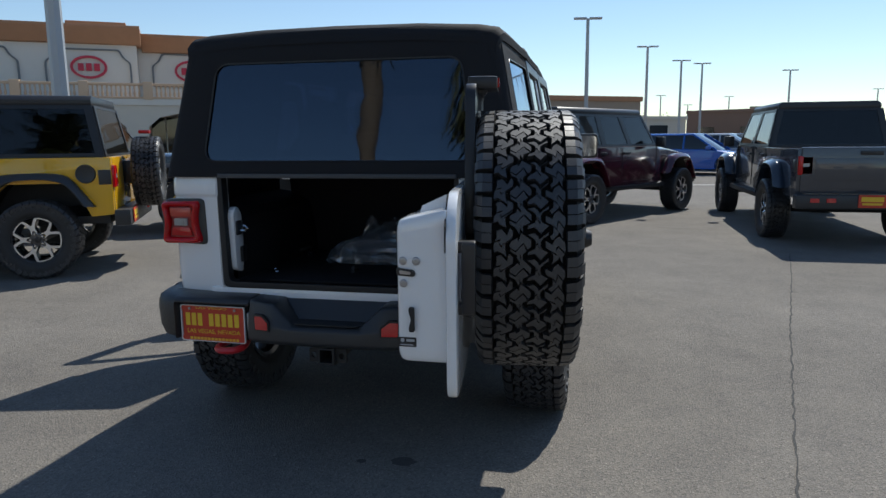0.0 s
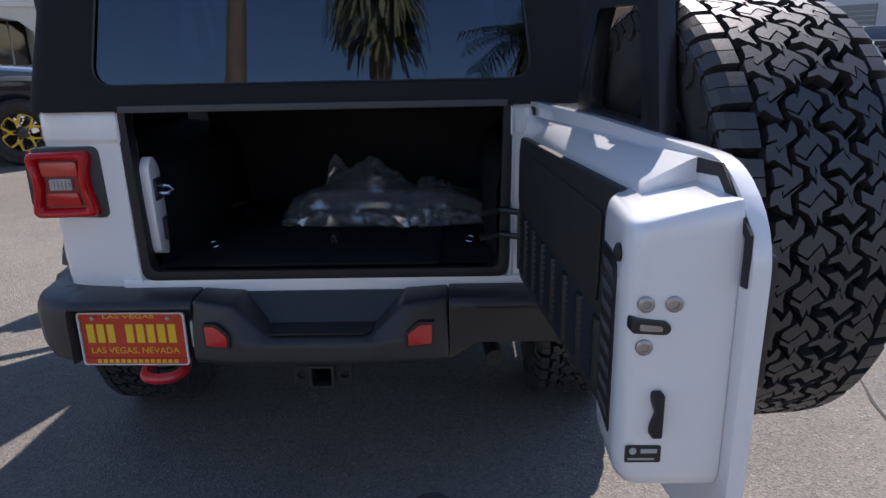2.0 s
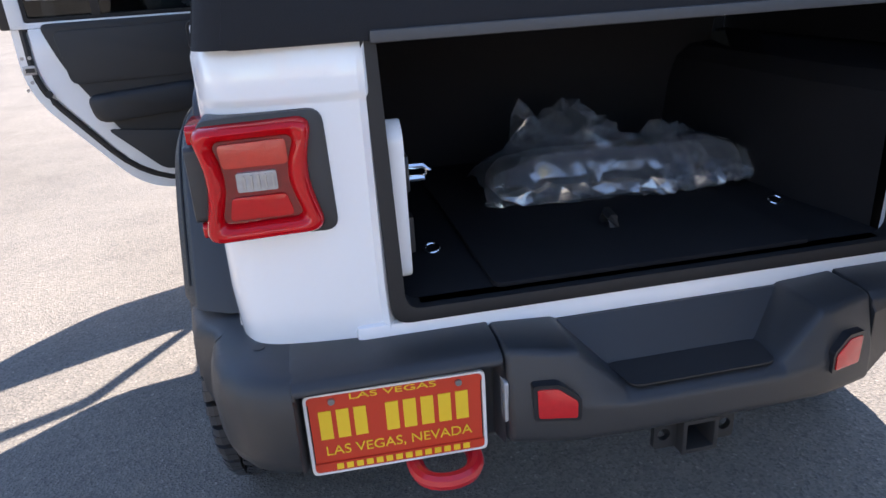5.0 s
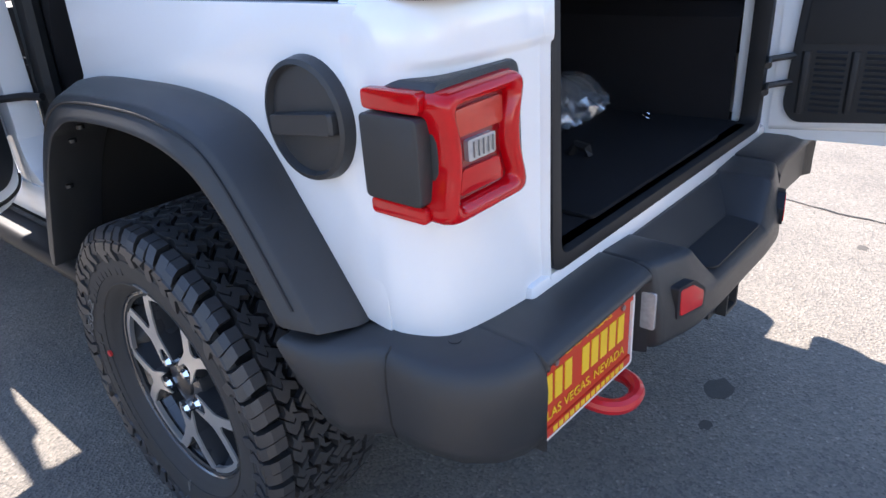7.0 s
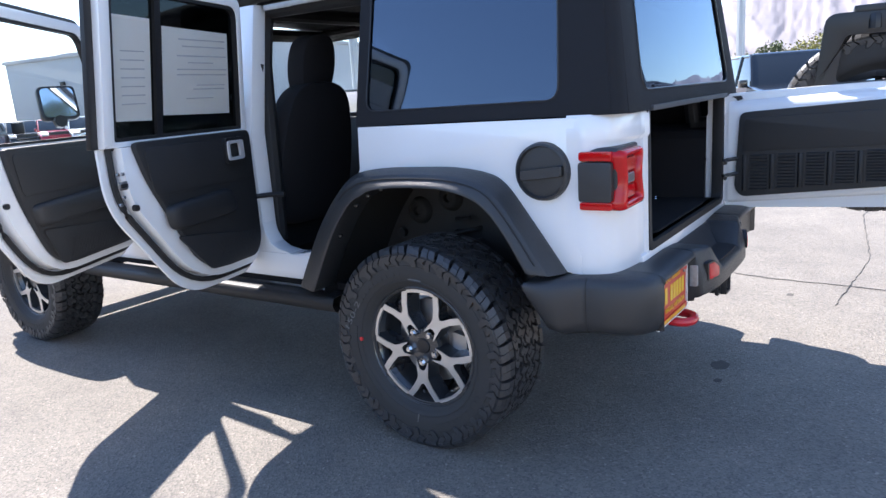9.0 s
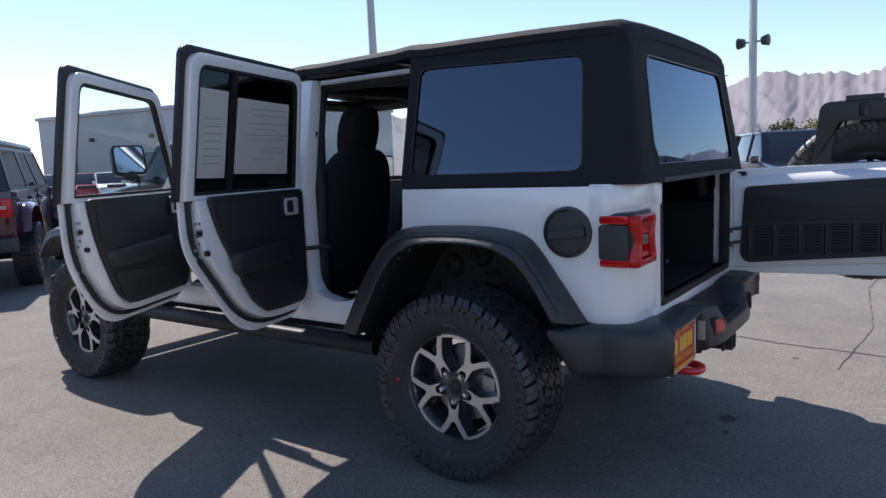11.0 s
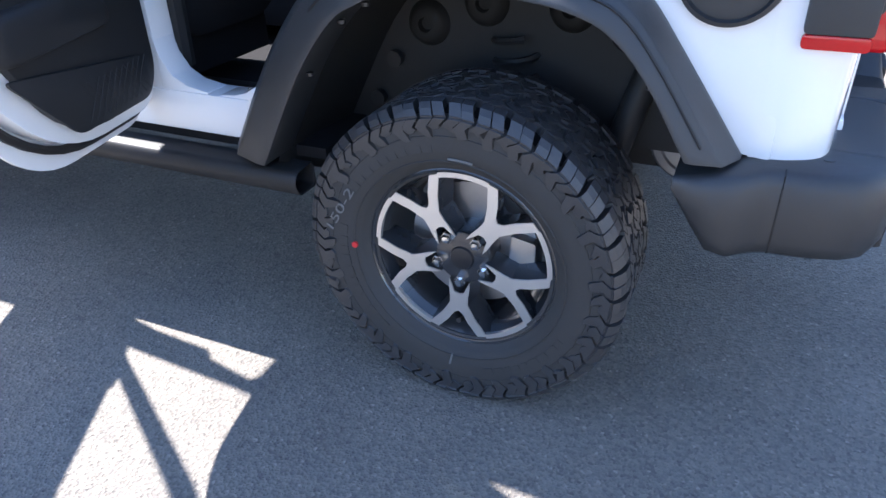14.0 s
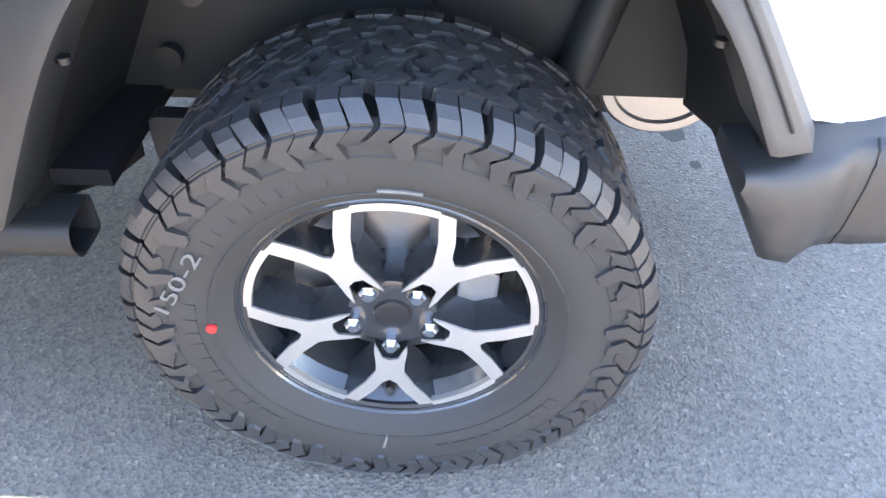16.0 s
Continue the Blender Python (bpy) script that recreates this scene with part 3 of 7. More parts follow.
def door(parent, name, hinge, angle, length, bottom, cut, label, sticker=False, mirror=False):
    """A left door: local x from hinge to free edge, y inwards, z up."""
    d = new(name)
    d.parent = parent
    a0 = radians(angle)
    ax, ay = Vector((-math.sin(a0), -math.cos(a0), 0)), Vector((math.cos(a0), -math.sin(a0), 0))
    d.matrix_local = Matrix(((ax.x, ay.x, 0, hinge[0]), (ax.y, ay.y, 0, hinge[1]), (0, 0, 1, 0), (0, 0, 0, 1)))
    tagged(d, label)
    F = lambda u, v, w: (u, w - max(0, 0), v)
    top, L = 1.79, length
    G = lambda u, v, w: (u, w + max(0, v - BELT) * 0.17, v)
    lower = rpoly([(0.0, bottom + 0.06), (0.07, bottom), (cut[0], bottom), (L, cut[1]), (L, BELT), (0, BELT)], [0.05, 0.08, 0.13, 0.16, 0.004, 0.004], 6)
    inner = rpoly([(0.035, bottom + 0.085), (0.09, bottom + 0.05), (cut[0] - 0.025, bottom + 0.05), (L - 0.055, cut[1] + 0.03), (L - 0.055, BELT), (0.035, BELT)], [0.04, 0.06, 0.18, 0.15, 0.004, 0.004], 6)
    part("outer_skin", solid(B(), lower, F, -0.012, 0.0), WHITE, d, bev=0.003)
    part("inner_shell", solid(B(), inner, F, 0.0, 0.055), WHITE, d, "white painted inner door shell", bev=0.008)
    # upper window frame
    tf = 0.06 if mirror else 0.0
    o = rpoly([(0.0, BELT), (L - 0.004, BELT), (L - 0.004, top), (0.05 + tf * 4.2, top - 0.02 - tf * 0.3)], [0.005, 0.005, 0.07, 0.06], 6)
    i = rpoly([(0.03, BELT + 0.02), (L - 0.05, BELT + 0.02), (L - 0.05, top - 0.045), (0.075 + tf * 4.2, top - 0.06 - tf * 0.3)], [0.01, 0.01, 0.05, 0.05], 6)
    part("window_frame", frame_ring(B(), o, i, G, -0.004, 0.035), WHITE, d, "white window frame", bev=0.006)
    o2 = rpoly([(-0.012, BELT), (L + 0.026, BELT), (L + 0.026, top + 0.026), (0.03 + tf * 4.2, top + 0.002 - tf * 0.3)], [0.005, 0.005, 0.05, 0.06], 6)
    part("frame_cover", frame_ring(B(), o2, o, G, -0.016, 0.004), TRIM, d, "black outer window frame", bev=0.003)
    # rubber seals
    sl = rpoly([(0.016, bottom + 0.07), (0.08, bottom + 0.034), (cut[0] - 0.012, bottom + 0.034), (L - 0.036, cut[1] + 0.018), (L - 0.036, BELT), (0.016, BELT)], [0.05, 0.08, 0.2, 0.16, 0.004, 0.004], 6)
    part("door_seal", tube(B(), [(u, 0.012, v) for u, v in sl[:-5]], 0.0115, 6), SEAL, d, "black rubber door seal")
    gl = [(u, v) for u, v in i]
    part("glass_seal", frame_ring(B(), i, [((u - L / 2) * 0.965 + L / 2, (v - 1.5) * 0.955 + 1.5) for u, v in i], G, 0.002, 0.03), SEAL, d)
    wg = part("window_glass", solid(B(), gl, G, 0.010, 0.014), TINTGLASS if sticker else GLASS, d, "dark tinted window glass" if sticker else "clear window glass")
    wg.visible_shadow = sticker
    # trim panel
    pn = rpoly([(0.045, bottom + 0.15), (0.09, bottom + 0.085), (cut[0] - 0.05, bottom + 0.085), (L - 0.135, cut[1] + 0.08), (L - 0.088, BELT + 0.014), (0.04, BELT + 0.014)], [0.04, 0.06, 0.14, 0.12, 0.03, 0.03], 6)
    panel = part("trim_panel", solid(B(), pn, F, 0.055, 0.082), PANEL, d, "black moulded door trim panel", bev=0.01)
    y = 0.082
    up = rpoly([(0.07, BELT - 0.19), (L - 0.15, BELT - 0.19), (L - 0.125, BELT - 0.01), (0.07, BELT - 0.01)], 0.03, 4)
    part("upper_pad", solid(B(), up, F, y, y + 0.005), PANEL, panel, bev=0.004)
    arm = rpoly([(0.2, BELT - 0.31), (L - 0.2, BELT - 0.33), (L - 0.18, BELT - 0.23), (0.23, BELT - 0.21)], 0.04, 4)
    part("armrest", loops(B(), [[((u - L * 0.45) * k + L * 0.45, y + w, (v - BELT + 0.29) * k + BELT - 0.29) for u, v in arm] for w, k in ((0.0, 1.0), (0.016, 0.98), (0.028, 0.92), (0.034, 0.78))]), PANEL, panel, "padded black armrest", sharp=1.2)
    hx = 0.17
    part("handle_bezel", frame_ring(B(), rpoly([(hx - 0.075, BELT - 0.115), (hx + 0.07, BELT - 0.115), (hx + 0.07, BELT - 0.01), (hx - 0.075, BELT - 0.01)], 0.025), rpoly([(hx - 0.06, BELT - 0.1), (hx + 0.055, BELT - 0.1), (hx + 0.055, BELT - 0.025), (hx - 0.06, BELT - 0.025)], 0.018), F, y + 0.004, y + 0.02), TRIM, panel)
    part("door_handle", frame_ring(B(), rpoly([(hx - 0.045, BELT - 0.103), (hx + 0.06, BELT - 0.103), (hx + 0.06, BELT - 0.022), (hx - 0.045, BELT - 0.022)], 0.016), rpoly([(hx - 0.018, BELT - 0.09), (hx + 0.045, BELT - 0.09), (hx + 0.045, BELT - 0.035), (hx - 0.018, BELT - 0.035)], 0.01), F, y + 0.014, y + 0.026), SATIN, panel, "chrome inner door handle", bev=0.002)
    pk = rpoly([(0.09, bottom + 0.1), (cut[0] - 0.07, bottom + 0.095), (L - 0.22, bottom + 0.27), (0.1, bottom + 0.2)], 0.03, 4)
    part("map_pocket", solid(B(), pk, F, y, y + 0.009), PANEL, panel, bev=0.006)
    bm = B()
    for k in range(22):
        u = 0.1 + k * 0.024
        if u < cut[0] - 0.17:
            tube(bm, [(u, y + 0.010, bottom + 0.11), (u + 0.07, y + 0.010, bottom + 0.2)], 0.0009, 4)
            tube(bm, [(u + 0.07, y + 0.010, bottom + 0.11), (u, y + 0.010, bottom + 0.2)], 0.0009, 4)
    part("pocket_net", bm, SEAL, panel, "black pocket net")
    # latch and striker face on the free edge
    bm = B()
    box(bm, L - 0.052, L - 0.012, 0.056, 0.062, 1.07, 1.10)
    part("latch_plate", bm, STEEL, d, "steel latch plate", bev=0.002)
    bm = B()
    box(bm, L - 0.048, L - 0.02, 0.060, 0.067, 1.078, 1.092)
    part("latch", bm, TRIM, d)
    for u, v in ((L - 0.04, 1.125), (L - 0.018, 1.125), (L - 0.03, 1.045), (L - 0.012, 1.02)):
        part("latch_bolt", disc(B(), (u, 0.058, v), "y", 0.006, -0.004, 0.004, 10), STEEL, d)
    part("rubber_bumper", disc(B(), (L - 0.07, 0.058, 1.0), "y", 0.012, -0.004, 0.012, 14), SEAL, d)
    part("outside_handle", solid(B(), rpoly([(L - 0.2, 1.08), (L - 0.05, 1.08), (L - 0.05, 1.115), (L - 0.2, 1.115)], 0.012), F, -0.05, -0.02), TRIM, d, bev=0.006)
    for v in (0.85, 1.1):
        part("door_hinge", disc(B(), (0.0, -0.02, v), "z", 0.014, -0.04, 0.04, 12), WHITE, d)
    part("check_strap", tube(B(), [(0.02, 0.05, 0.93), (-0.03, 0.1, 0.93), (-0.04, 0.17, 0.93)], 0.012, 6), SEAL, d, "black fabric check strap")
    if sticker:
        S = lambda u, v, w: G(u, v, w)
        part("division_bar", solid(B(), [(0.445 * L / 0.7, BELT + 0.02), (0.47 * L / 0.7, BELT + 0.02), (0.47 * L / 0.7, top - 0.06), (0.445 * L / 0.7, top - 0.06)], S, 0.0, 0.028), TRIM, d)
        st = part("window_sticker", solid(B(), [(0.095, 1.305), (0.485, 1.315), (0.485, 1.635), (0.115, 1.625)], S, 0.016, 0.0172), PAPER, d, "white paper price sheet")
        bm = B()
        for k, (v, u0, u1) in enumerate(((1.59, 0.13, 0.4), (1.565, 0.13, 0.38), (1.53, 0.12, 0.41), (1.505, 0.2, 0.35), (1.48, 0.12, 0.41), (1.46, 0.12, 0.41), (1.42, 0.13, 0.3), (1.405, 0.13, 0.32), (1.37, 0.2, 0.36))):
            solid(bm, [(u0, v), (u1, v), (u1, v + 0.005), (u0, v + 0.005)], S, 0.0175, 0.0182)
        part("print_bar", bm, INK, st)
        s2 = part("small_sticker", solid(B(), [(0.545, 1.30), (0.72, 1.305), (0.72, 1.66), (0.545, 1.655)], S, 0.016, 0.0172), PAPER, d, "white paper note")
        bm = B()
        for k in range(7):
            solid(bm, [(0.575, 1.36 + k * 0.03), (0.685, 1.36 + k * 0.03), (0.685, 1.364 + k * 0.03), (0.575, 1.364 + k * 0.03)], S, 0.0175, 0.0182)
        part("print_bar", bm, INK, s2)
    if mirror:
        mr = new("wing_mirror")
        mr.parent = d
        mr.matrix_local = pose(0.12, -0.20, 1.41, 13, 0, -42)
        hs = rpoly([(-0.092, -0.085), (0.085, -0.085), (0.085, 0.085), (-0.092, 0.085)], 0.03)
        part("mirror_housing", loops(B(), [[(u * s, w, v * s) for u, v in hs] for w, s in ((0.03, 1), (0.0, 1.02), (-0.05, 0.9), (-0.075, 0.65))]), TRIM, mr, "black mirror housing", bev=0.004)
        part("mirror_glass", solid(B(), [(u * 0.86, v * 0.86) for u, v in hs], lambda u, v, w: (u, w, v), 0.031, 0.034), MIRROR, mr, "mirror glass")
        part("mirror_arm", tube(B(), [(0.0, -0.03, -0.08), (0.02, 0.06, -0.11), (0.03, 0.14, -0.12)], 0.03, 8), TRIM, mr)
    return d


def tail_lamp(parent, side):
    """Square rear lamp wrapped round the corner; side -1 left, 1 right."""
    t = new("tail_lamp")
    t.parent = parent
    tagged(t, "square red tail lamp in a black housing")
    X = lambda u, v, w: (side * (u - 0.018), -(w - 0.038), v)
    z0, z1 = 0.922, 1.122
    hs = rpoly([(0.625, z0 - 0.008), (0.828, z0 - 0.002), (0.828, z1 - 0.004), (0.632, z1)], [0.025, 0.02, 0.02, 0.025], 4)
    part("housing", solid(B(), hs, X, 0.60, 0.765), PLASTIC, t, "black lamp housing", bev=0.008)
    o = rpoly([(0.642, z0 + 0.0), (0.842, z0 - 0.004), (0.820, z0 + 0.1), (0.842, z1 - 0.014), (0.648, z1 - 0.01), (0.670, z0 + 0.1)], [0.03, 0.03, 0.06, 0.03, 0.03, 0.06], 5)
    i = rpoly([(0.678, z0 + 0.028), (0.810, z0 + 0.026), (0.792, z0 + 0.1), (0.810, z1 - 0.038), (0.680, z1 - 0.036), (0.702, z0 + 0.1)], [0.018, 0.018, 0.04, 0.018, 0.018, 0.04], 5)
    mid = [(u * 0.5 + a * 0.5, v * 0.5 + b * 0.5) for (u, v), (a, b) in zip(o, i)]
    bm = B()
    rings = [[X(u, v, w) for u, v in lp] for lp, w in ((o, 0.735), (o, 0.770), ([(u * 0.9 + a * 0.1, v * 0.9 + b * 0.1) for (u, v), (a, b) in zip(o, i)], 0.783), ([(u * 0.75 + a * 0.25, v * 0.75 + b * 0.25) for (u, v), (a, b) in zip(o, i)], 0.791), (mid, 0.793), ([(u * 0.2 + a * 0.8, v * 0.2 + b * 0.8) for (u, v), (a, b) in zip(o, i)], 0.787), (i, 0.777), (i, 0.755))]
    loops(bm, rings, caps=False)
    part("light_ring", bm, REDLENS, t, "glossy red light ring", sharp=0.9)
    part("lens", solid(B(), i, X, 0.755, 0.770), REDDARK, t, "dark red inner lens")
    zm = (z0 + z1) / 2 - 0.004
    part("turn_lens", solid(B(), rpoly([(0.694, zm + 0.022), (0.797, zm + 0.022), (0.800, z1 - 0.043), (0.694, z1 - 0.041)], 0.008), X, 0.770, 0.777), TURNLENS, t, "orange-red turn lens", bev=0.002)
    part("brake_lens", solid(B(), rpoly([(0.694, z0 + 0.033), (0.797, z0 + 0.033), (0.79, zm - 0.026), (0.703, zm - 0.026)], 0.008), X, 0.770, 0.776), REDLENS, t, bev=0.002)
    part("reverse_lens", solid(B(), rpoly([(0.715, zm - 0.017), (0.778, zm - 0.017), (0.778, zm + 0.014), (0.715, zm + 0.014)], 0.004), X, 0.770, 0.778), CLEARLENS, t, "clear reversing lamp")
    bm = B()
    for k in range(5):
        box(bm, min(side * (0.702 + k * 0.011), side * (0.705 + k * 0.011)), max(side * (0.702 + k * 0.011), side * (0.705 + k * 0.011)), -0.743, -0.739, zm - 0.013, zm + 0.010)
    part("lens_rib", bm, STEEL, t)
    # wrap on the flank
    for v0, v1, m, nm in ((z1 - 0.044, z1 - 0.014, REDLENS, "side_lens"), (z0 + 0.0, z0 + 0.026, REDLENS, "side_lens"), (z0 + 0.028, z1 - 0.047, PLASTIC, "side_cover")):
        dd = 0.836 if nm == "side_cover" else 0.828
        part(nm, solid(B(), rpoly([(0.605, v0), (0.715, v0), (0.715, v1), (0.605, v1)], 0.01), lambda u, v, w: (side * w, -u, v), 0.80, dd), m, t, bev=0.006)
    return t


ARCH_OUT = [(0.69, 0.565), (0.555, 0.80), (0.43, 0.96), (0.335, 1.032), (0.22, 1.056), (0.03, 1.062), (-0.13, 1.06), (-0.262, 1.04), (-0.335, 1.0), (-0.42, 0.89), (-0.55, 0.706)]
ARCH_IN = [(0.535, 0.56), (0.40, 0.80), (0.30, 0.925), (0.235, 0.965), (0.165, 0.990), (0.01, 1.0), (-0.13, 0.995), (-0.235, 0.972), (-0.305, 0.932), (-0.375, 0.85), (-0.452, 0.722)]


def smooth_path(pts, n=4):
    """Catmull-Rom through the points."""
    out = []
    k = len(pts)
    for i in range(k - 1):
        p0, p1, p2, p3 = (Vector(pts[max(0, min(k - 1, j))]) for j in (i - 1, i, i + 1, i + 2))
        for s in range(n):
            t = s / n
            out.append(tuple(0.5 * ((2 * p1) + (p2 - p0) * t + (2 * p0 - 5 * p1 + 4 * p2 - p3) * t * t + (3 * p1 - p0 - 3 * p2 + p3) * t ** 3)))
    out.append(tuple(pts[-1]))
    return out


def flare(parent, side, cy, out=ARCH_OUT, inn=ARCH_IN):
    o, i = smooth_path(out), smooth_path(inn)
    bm = B()
    rings = []
    for (u, v), (a, b) in zip(o, i):
        mu, mv = u * 0.7 + a * 0.3, v * 0.7 + b * 0.3
        eu, ev = u * 0.15 + a * 0.85, v * 0.15 + b * 0.85
        prof = [(0.80, u, v), (0.835, u, v), (0.90, mu, mv), (0.928, eu, ev), (0.93, a, b), (0.905, a, b), (0.80, a * 0.98 + u * 0.02, b)]
        rings.append([(side * x, cy + y, z) for x, y, z in prof])
    loops(bm, rings)
    fl = part("wheel_arch_flare", bm, PLASTIC, parent, "wide textured black plastic arch flare", bev=0.004, sharp=0.7)
    k = len(o) - 1
    pts = []
    for j in range(8, k):
        (u, v), (a, b) = o[j], i[j]
        pts.append((side * 0.912, cy + u * 0.45 + a * 0.55, v * 0.45 + b * 0.55 + 0.004))
    part("marker_seam", tube(B(), pts, 0.003, 6), SEAL, fl)
    # liner
    bm = B()
    li = list(i) + ([(i[-1][0] - 0.03, i[-1][1] - 0.06), (i[-1][0] - 0.055, i[-1][1] - 0.17)] if cy == 0 else [])
    low = lambda z: [(0.545, z)] if cy == 0 else []
    ring2 = [[(side * 0.86, cy + a, b + 0.008) for a, b in low(0.535) + li], [(side * 0.62, cy + a * 1.0, b + 0.02) for a, b in low(0.40) + li], [(side * 0.505, cy + a * 0.97, b) for a, b in low(0.40) + li]]
    loops(bm, ring2, closed=False, caps=False)
    part("arch_liner", bm, LINER, parent, "black plastic wheel-arch liner")
    bm = B()
    back = [(cy + a * 1.02, b + 0.03) for a, b in i] + ([(cy - 0.50, 0.57), (cy - 0.2, 0.57), (cy + 0.2, 0.56), (cy + 0.52, 0.55)] if cy == 0 else [])
    solid(bm, back, lambda u, v, w: (side * w, u, v), 0.50, 0.515)
    part("arch_wall", bm, SEAL, parent)
    for (u, v) in ((0.26, 0.84), (0.10, 0.90), (-0.12, 0.90), (-0.27, 0.86)):
        part("liner_boss", lathe(B(), [(0.06, 0), (0.05, 0.02), (0.036, 0.03), (0.02, 0.03), (0.016, 0.012), (0.0005, 0.012)], 20, lambda q, r, w: (side * (0.515 + w), cy + u + r * math.cos(q), v + r * math.sin(q))), LINER, parent, "moulded liner boss", sharp=0.9)
    for k, (a, b) in enumerate(i[4:-4:4]):
        part("flare_clip", disc(B(), (side * 0.885, cy + a * 0.985, b - 0.004), "z", 0.009, -0.004, 0.004, 12), TRIM, fl)
    for (u, v) in ((0.36, 0.74), (0.42, 0.625), (-0.02, 0.945)):
        part("liner_clip", disc(B(), (side * 0.52, cy + u, v), "x", 0.022, -0.02 if side < 0 else 0, 0 if side < 0 else 0.02, 14), TRIM, parent)
    return fl


def hero():
    car = anchor("off_road_vehicle", pose(0, 0, 0), "white four-door off-road vehicle with black soft top, doors and tailgate open", "car")
    # quarter panels with the arch cut and the door opening
    for side in (-1, 1):
        arch = [(a, b) for a, b in smooth_path([((u + a) / 2, (v + b) / 2) for (u, v), (a, b) in zip(ARCH_OUT, ARCH_IN)])]
        poly = arch + [(-0.60, 0.70), (-0.60, BELT), (0.315, BELT), (0.325, 1.05), (0.40, 0.96), (0.52, 0.82), (0.66, 0.665), (0.66, 0.56)]
        solid_bm = solid(B(), poly, lambda u, v, w: (side * w, u, v), 0.775, 0.812)
        part("quarter_panel", solid_bm, WHITE, car, "white rear quarter panel", bev=0.004)
        # rear corner, lofted round the plan curve
        plan = [(0.8125, -0.56)] + smooth_path([(0.8125, -0.585), (0.810, -0.63), (0.775, -0.69), (0.70, -0.712), (0.60, -0.723)], 4) + [(0.553, -0.722), (0.543, -0.735), (0.532, -0.722), (0.53, -0.66)]
        bm = B()
        loops(bm, [[(side * x * k, y - dy * (y < -0.65), z) for x, y in plan] for z, k, dy in ((0.665, 0.985, 0), (0.70, 0.992, 0), (0.80, 1.0, 0), (1.125, 1.0, 0), (1.131, 1.0, 0.001), (1.137, 1.0, 0.006), (1.145, 1.0, 0.007), (1.205, 0.999, 0.006), (1.222, 0.990, 0))], closed=False, caps=False)
        part("rear_corner", bm, WHITE, car, "white rounded rear corner panel", sharp=0.9)
        tail_lamp(car, side)
        flare(car, side, 0.0)
        FO = [(-0.58, 0.52), (-0.50, 0.75), (-0.40, 0.93), (-0.2, 1.0), (0.0, 1.02), (0.25, 1.02), (0.42, 0.98), (0.52, 0.90), (0.57, 0.80)]
        FI = [(-0.50, 0.53), (-0.42, 0.73), (-0.33, 0.87), (-0.18, 0.92), (0.0, 0.94), (0.23, 0.94), (0.36, 0.9), (0.44, 0.84), (0.48, 0.78)]
        flare(car, side, 3.008, FO, FI)
        bm = B()
        box(bm, min(side * 0.70, side * 0.80), max(side * 0.70, side * 0.80), 0.66, 2.45, 0.56, 0.675)
        part("rocker_panel", bm, WHITE, car, "white sill panel", bev=0.012)
        bm = B()
        rl = rpoly([(0.79, 0.455), (0.868, 0.455), (0.884, 0.49), (0.872, 0.522), (0.79, 0.528)], 0.014, 4)
        ri = [((x - 0.83) * 0.88 + 0.83, (z - 0.49) * 0.86 + 0.49) for x, z in rl]
        loops(bm, [[(side * x, y, z) for x, z in lp] for lp, y in ((ri, 0.58), (ri, 0.488), (rl, 0.485), (rl, 2.45))])
        part("rock_rail", bm, FRAMEMETAL, car, "black steel rock rail", bev=0.006)
        # pillars
        bm = B()
        loops(bm, [[(side * (x * (sx(z) / 0.795)), y, z) for x, y in ((0.71, 0.955), (0.792, 0.955), (0.792, 1.065), (0.71, 1.065))] for z in (0.66, 0.9, BELT, 1.5, 1.76)])
        part("b_pillar", bm, WHITE, car, "white door pillar", bev=0.008)
        for fil in ([(0.96, 0.67), (0.96, 0.83), (0.945, 0.76), (0.915, 0.715), (0.87, 0.69), (0.80, 0.678), (0.80, 0.67)], [(0.64, 0.66), (0.64, 0.71), (0.67, 0.692), (0.71, 0.681), (0.76, 0.677), (0.76, 0.66)]):
            part("sill_fillet", solid(B(), fil, lambda u, v, w: (side * w, u, v), 0.715, 0.794), WHITE, car, bev=0.006)
        bm = B()
        loops(bm, [[(side * (x - max(0, z - BELT) * 0.19), y - max(0, z - 1.2) * 0.62, z) for x, y in ((xin, 2.08), (0.79, 2.08), (0.79, 2.20), (xin, 2.20))] for z, xin in ((0.66, 0.70), (0.9, 0.70), (1.2, 0.70), (1.48, 0.70), (1.53, 0.765), (1.79, 0.77))])
        part("a_pillar", bm, WHITE, car, "white windscreen pillar", bev=0.008)
        bm = B()
        box(bm, min(side * 0.62, side * 0.80), max(side * 0.62, side * 0.80), 2.2, 2.62, 0.62, 1.17)
        part("cowl_side", bm, WHITE, car, bev=0.02)
        bm = B()
        loops(bm, [[(side * x, y, z) for x, z in ((0.5, 0.8), (0.78, 0.8), (0.78, 1.0), (0.62, 1.08), (0.5, 1.08))] for y in (2.6, 3.45)])
        part("front_wing", bm, WHITE, car, bev=0.02)
    # soft top
    for side in (-1, 1):
        o = rpoly([(-0.705, BELT + 0.004), (0.335, BELT + 0.004), (0.325, 1.80), (-0.635, 1.785)], [0.02, 0.004, 0.004, 0.06], 6)
        i = rpoly([(-0.525, 1.272), (0.285, 1.272), (0.27, 1.735), (-0.50, 1.705)], 0.05, 6)
        T = lambda u, v, w: (side * (sx(v) + w), u, v)
        sp = part("side_curtain", frame_ring(B(), o, i, T, -0.012, 0.004), CLOTH, car, "black canvas side curtain", bev=0.002)
        part("side_window", solid(B(), i, T, -0.006, -0.003), SIDEVINYL, sp, "dark tinted plastic side window")
        part("window_welt", tube(B(), [T(u, v, 0.004) for u, v in i], 0.003, 5, closed=True), TRIM, sp)
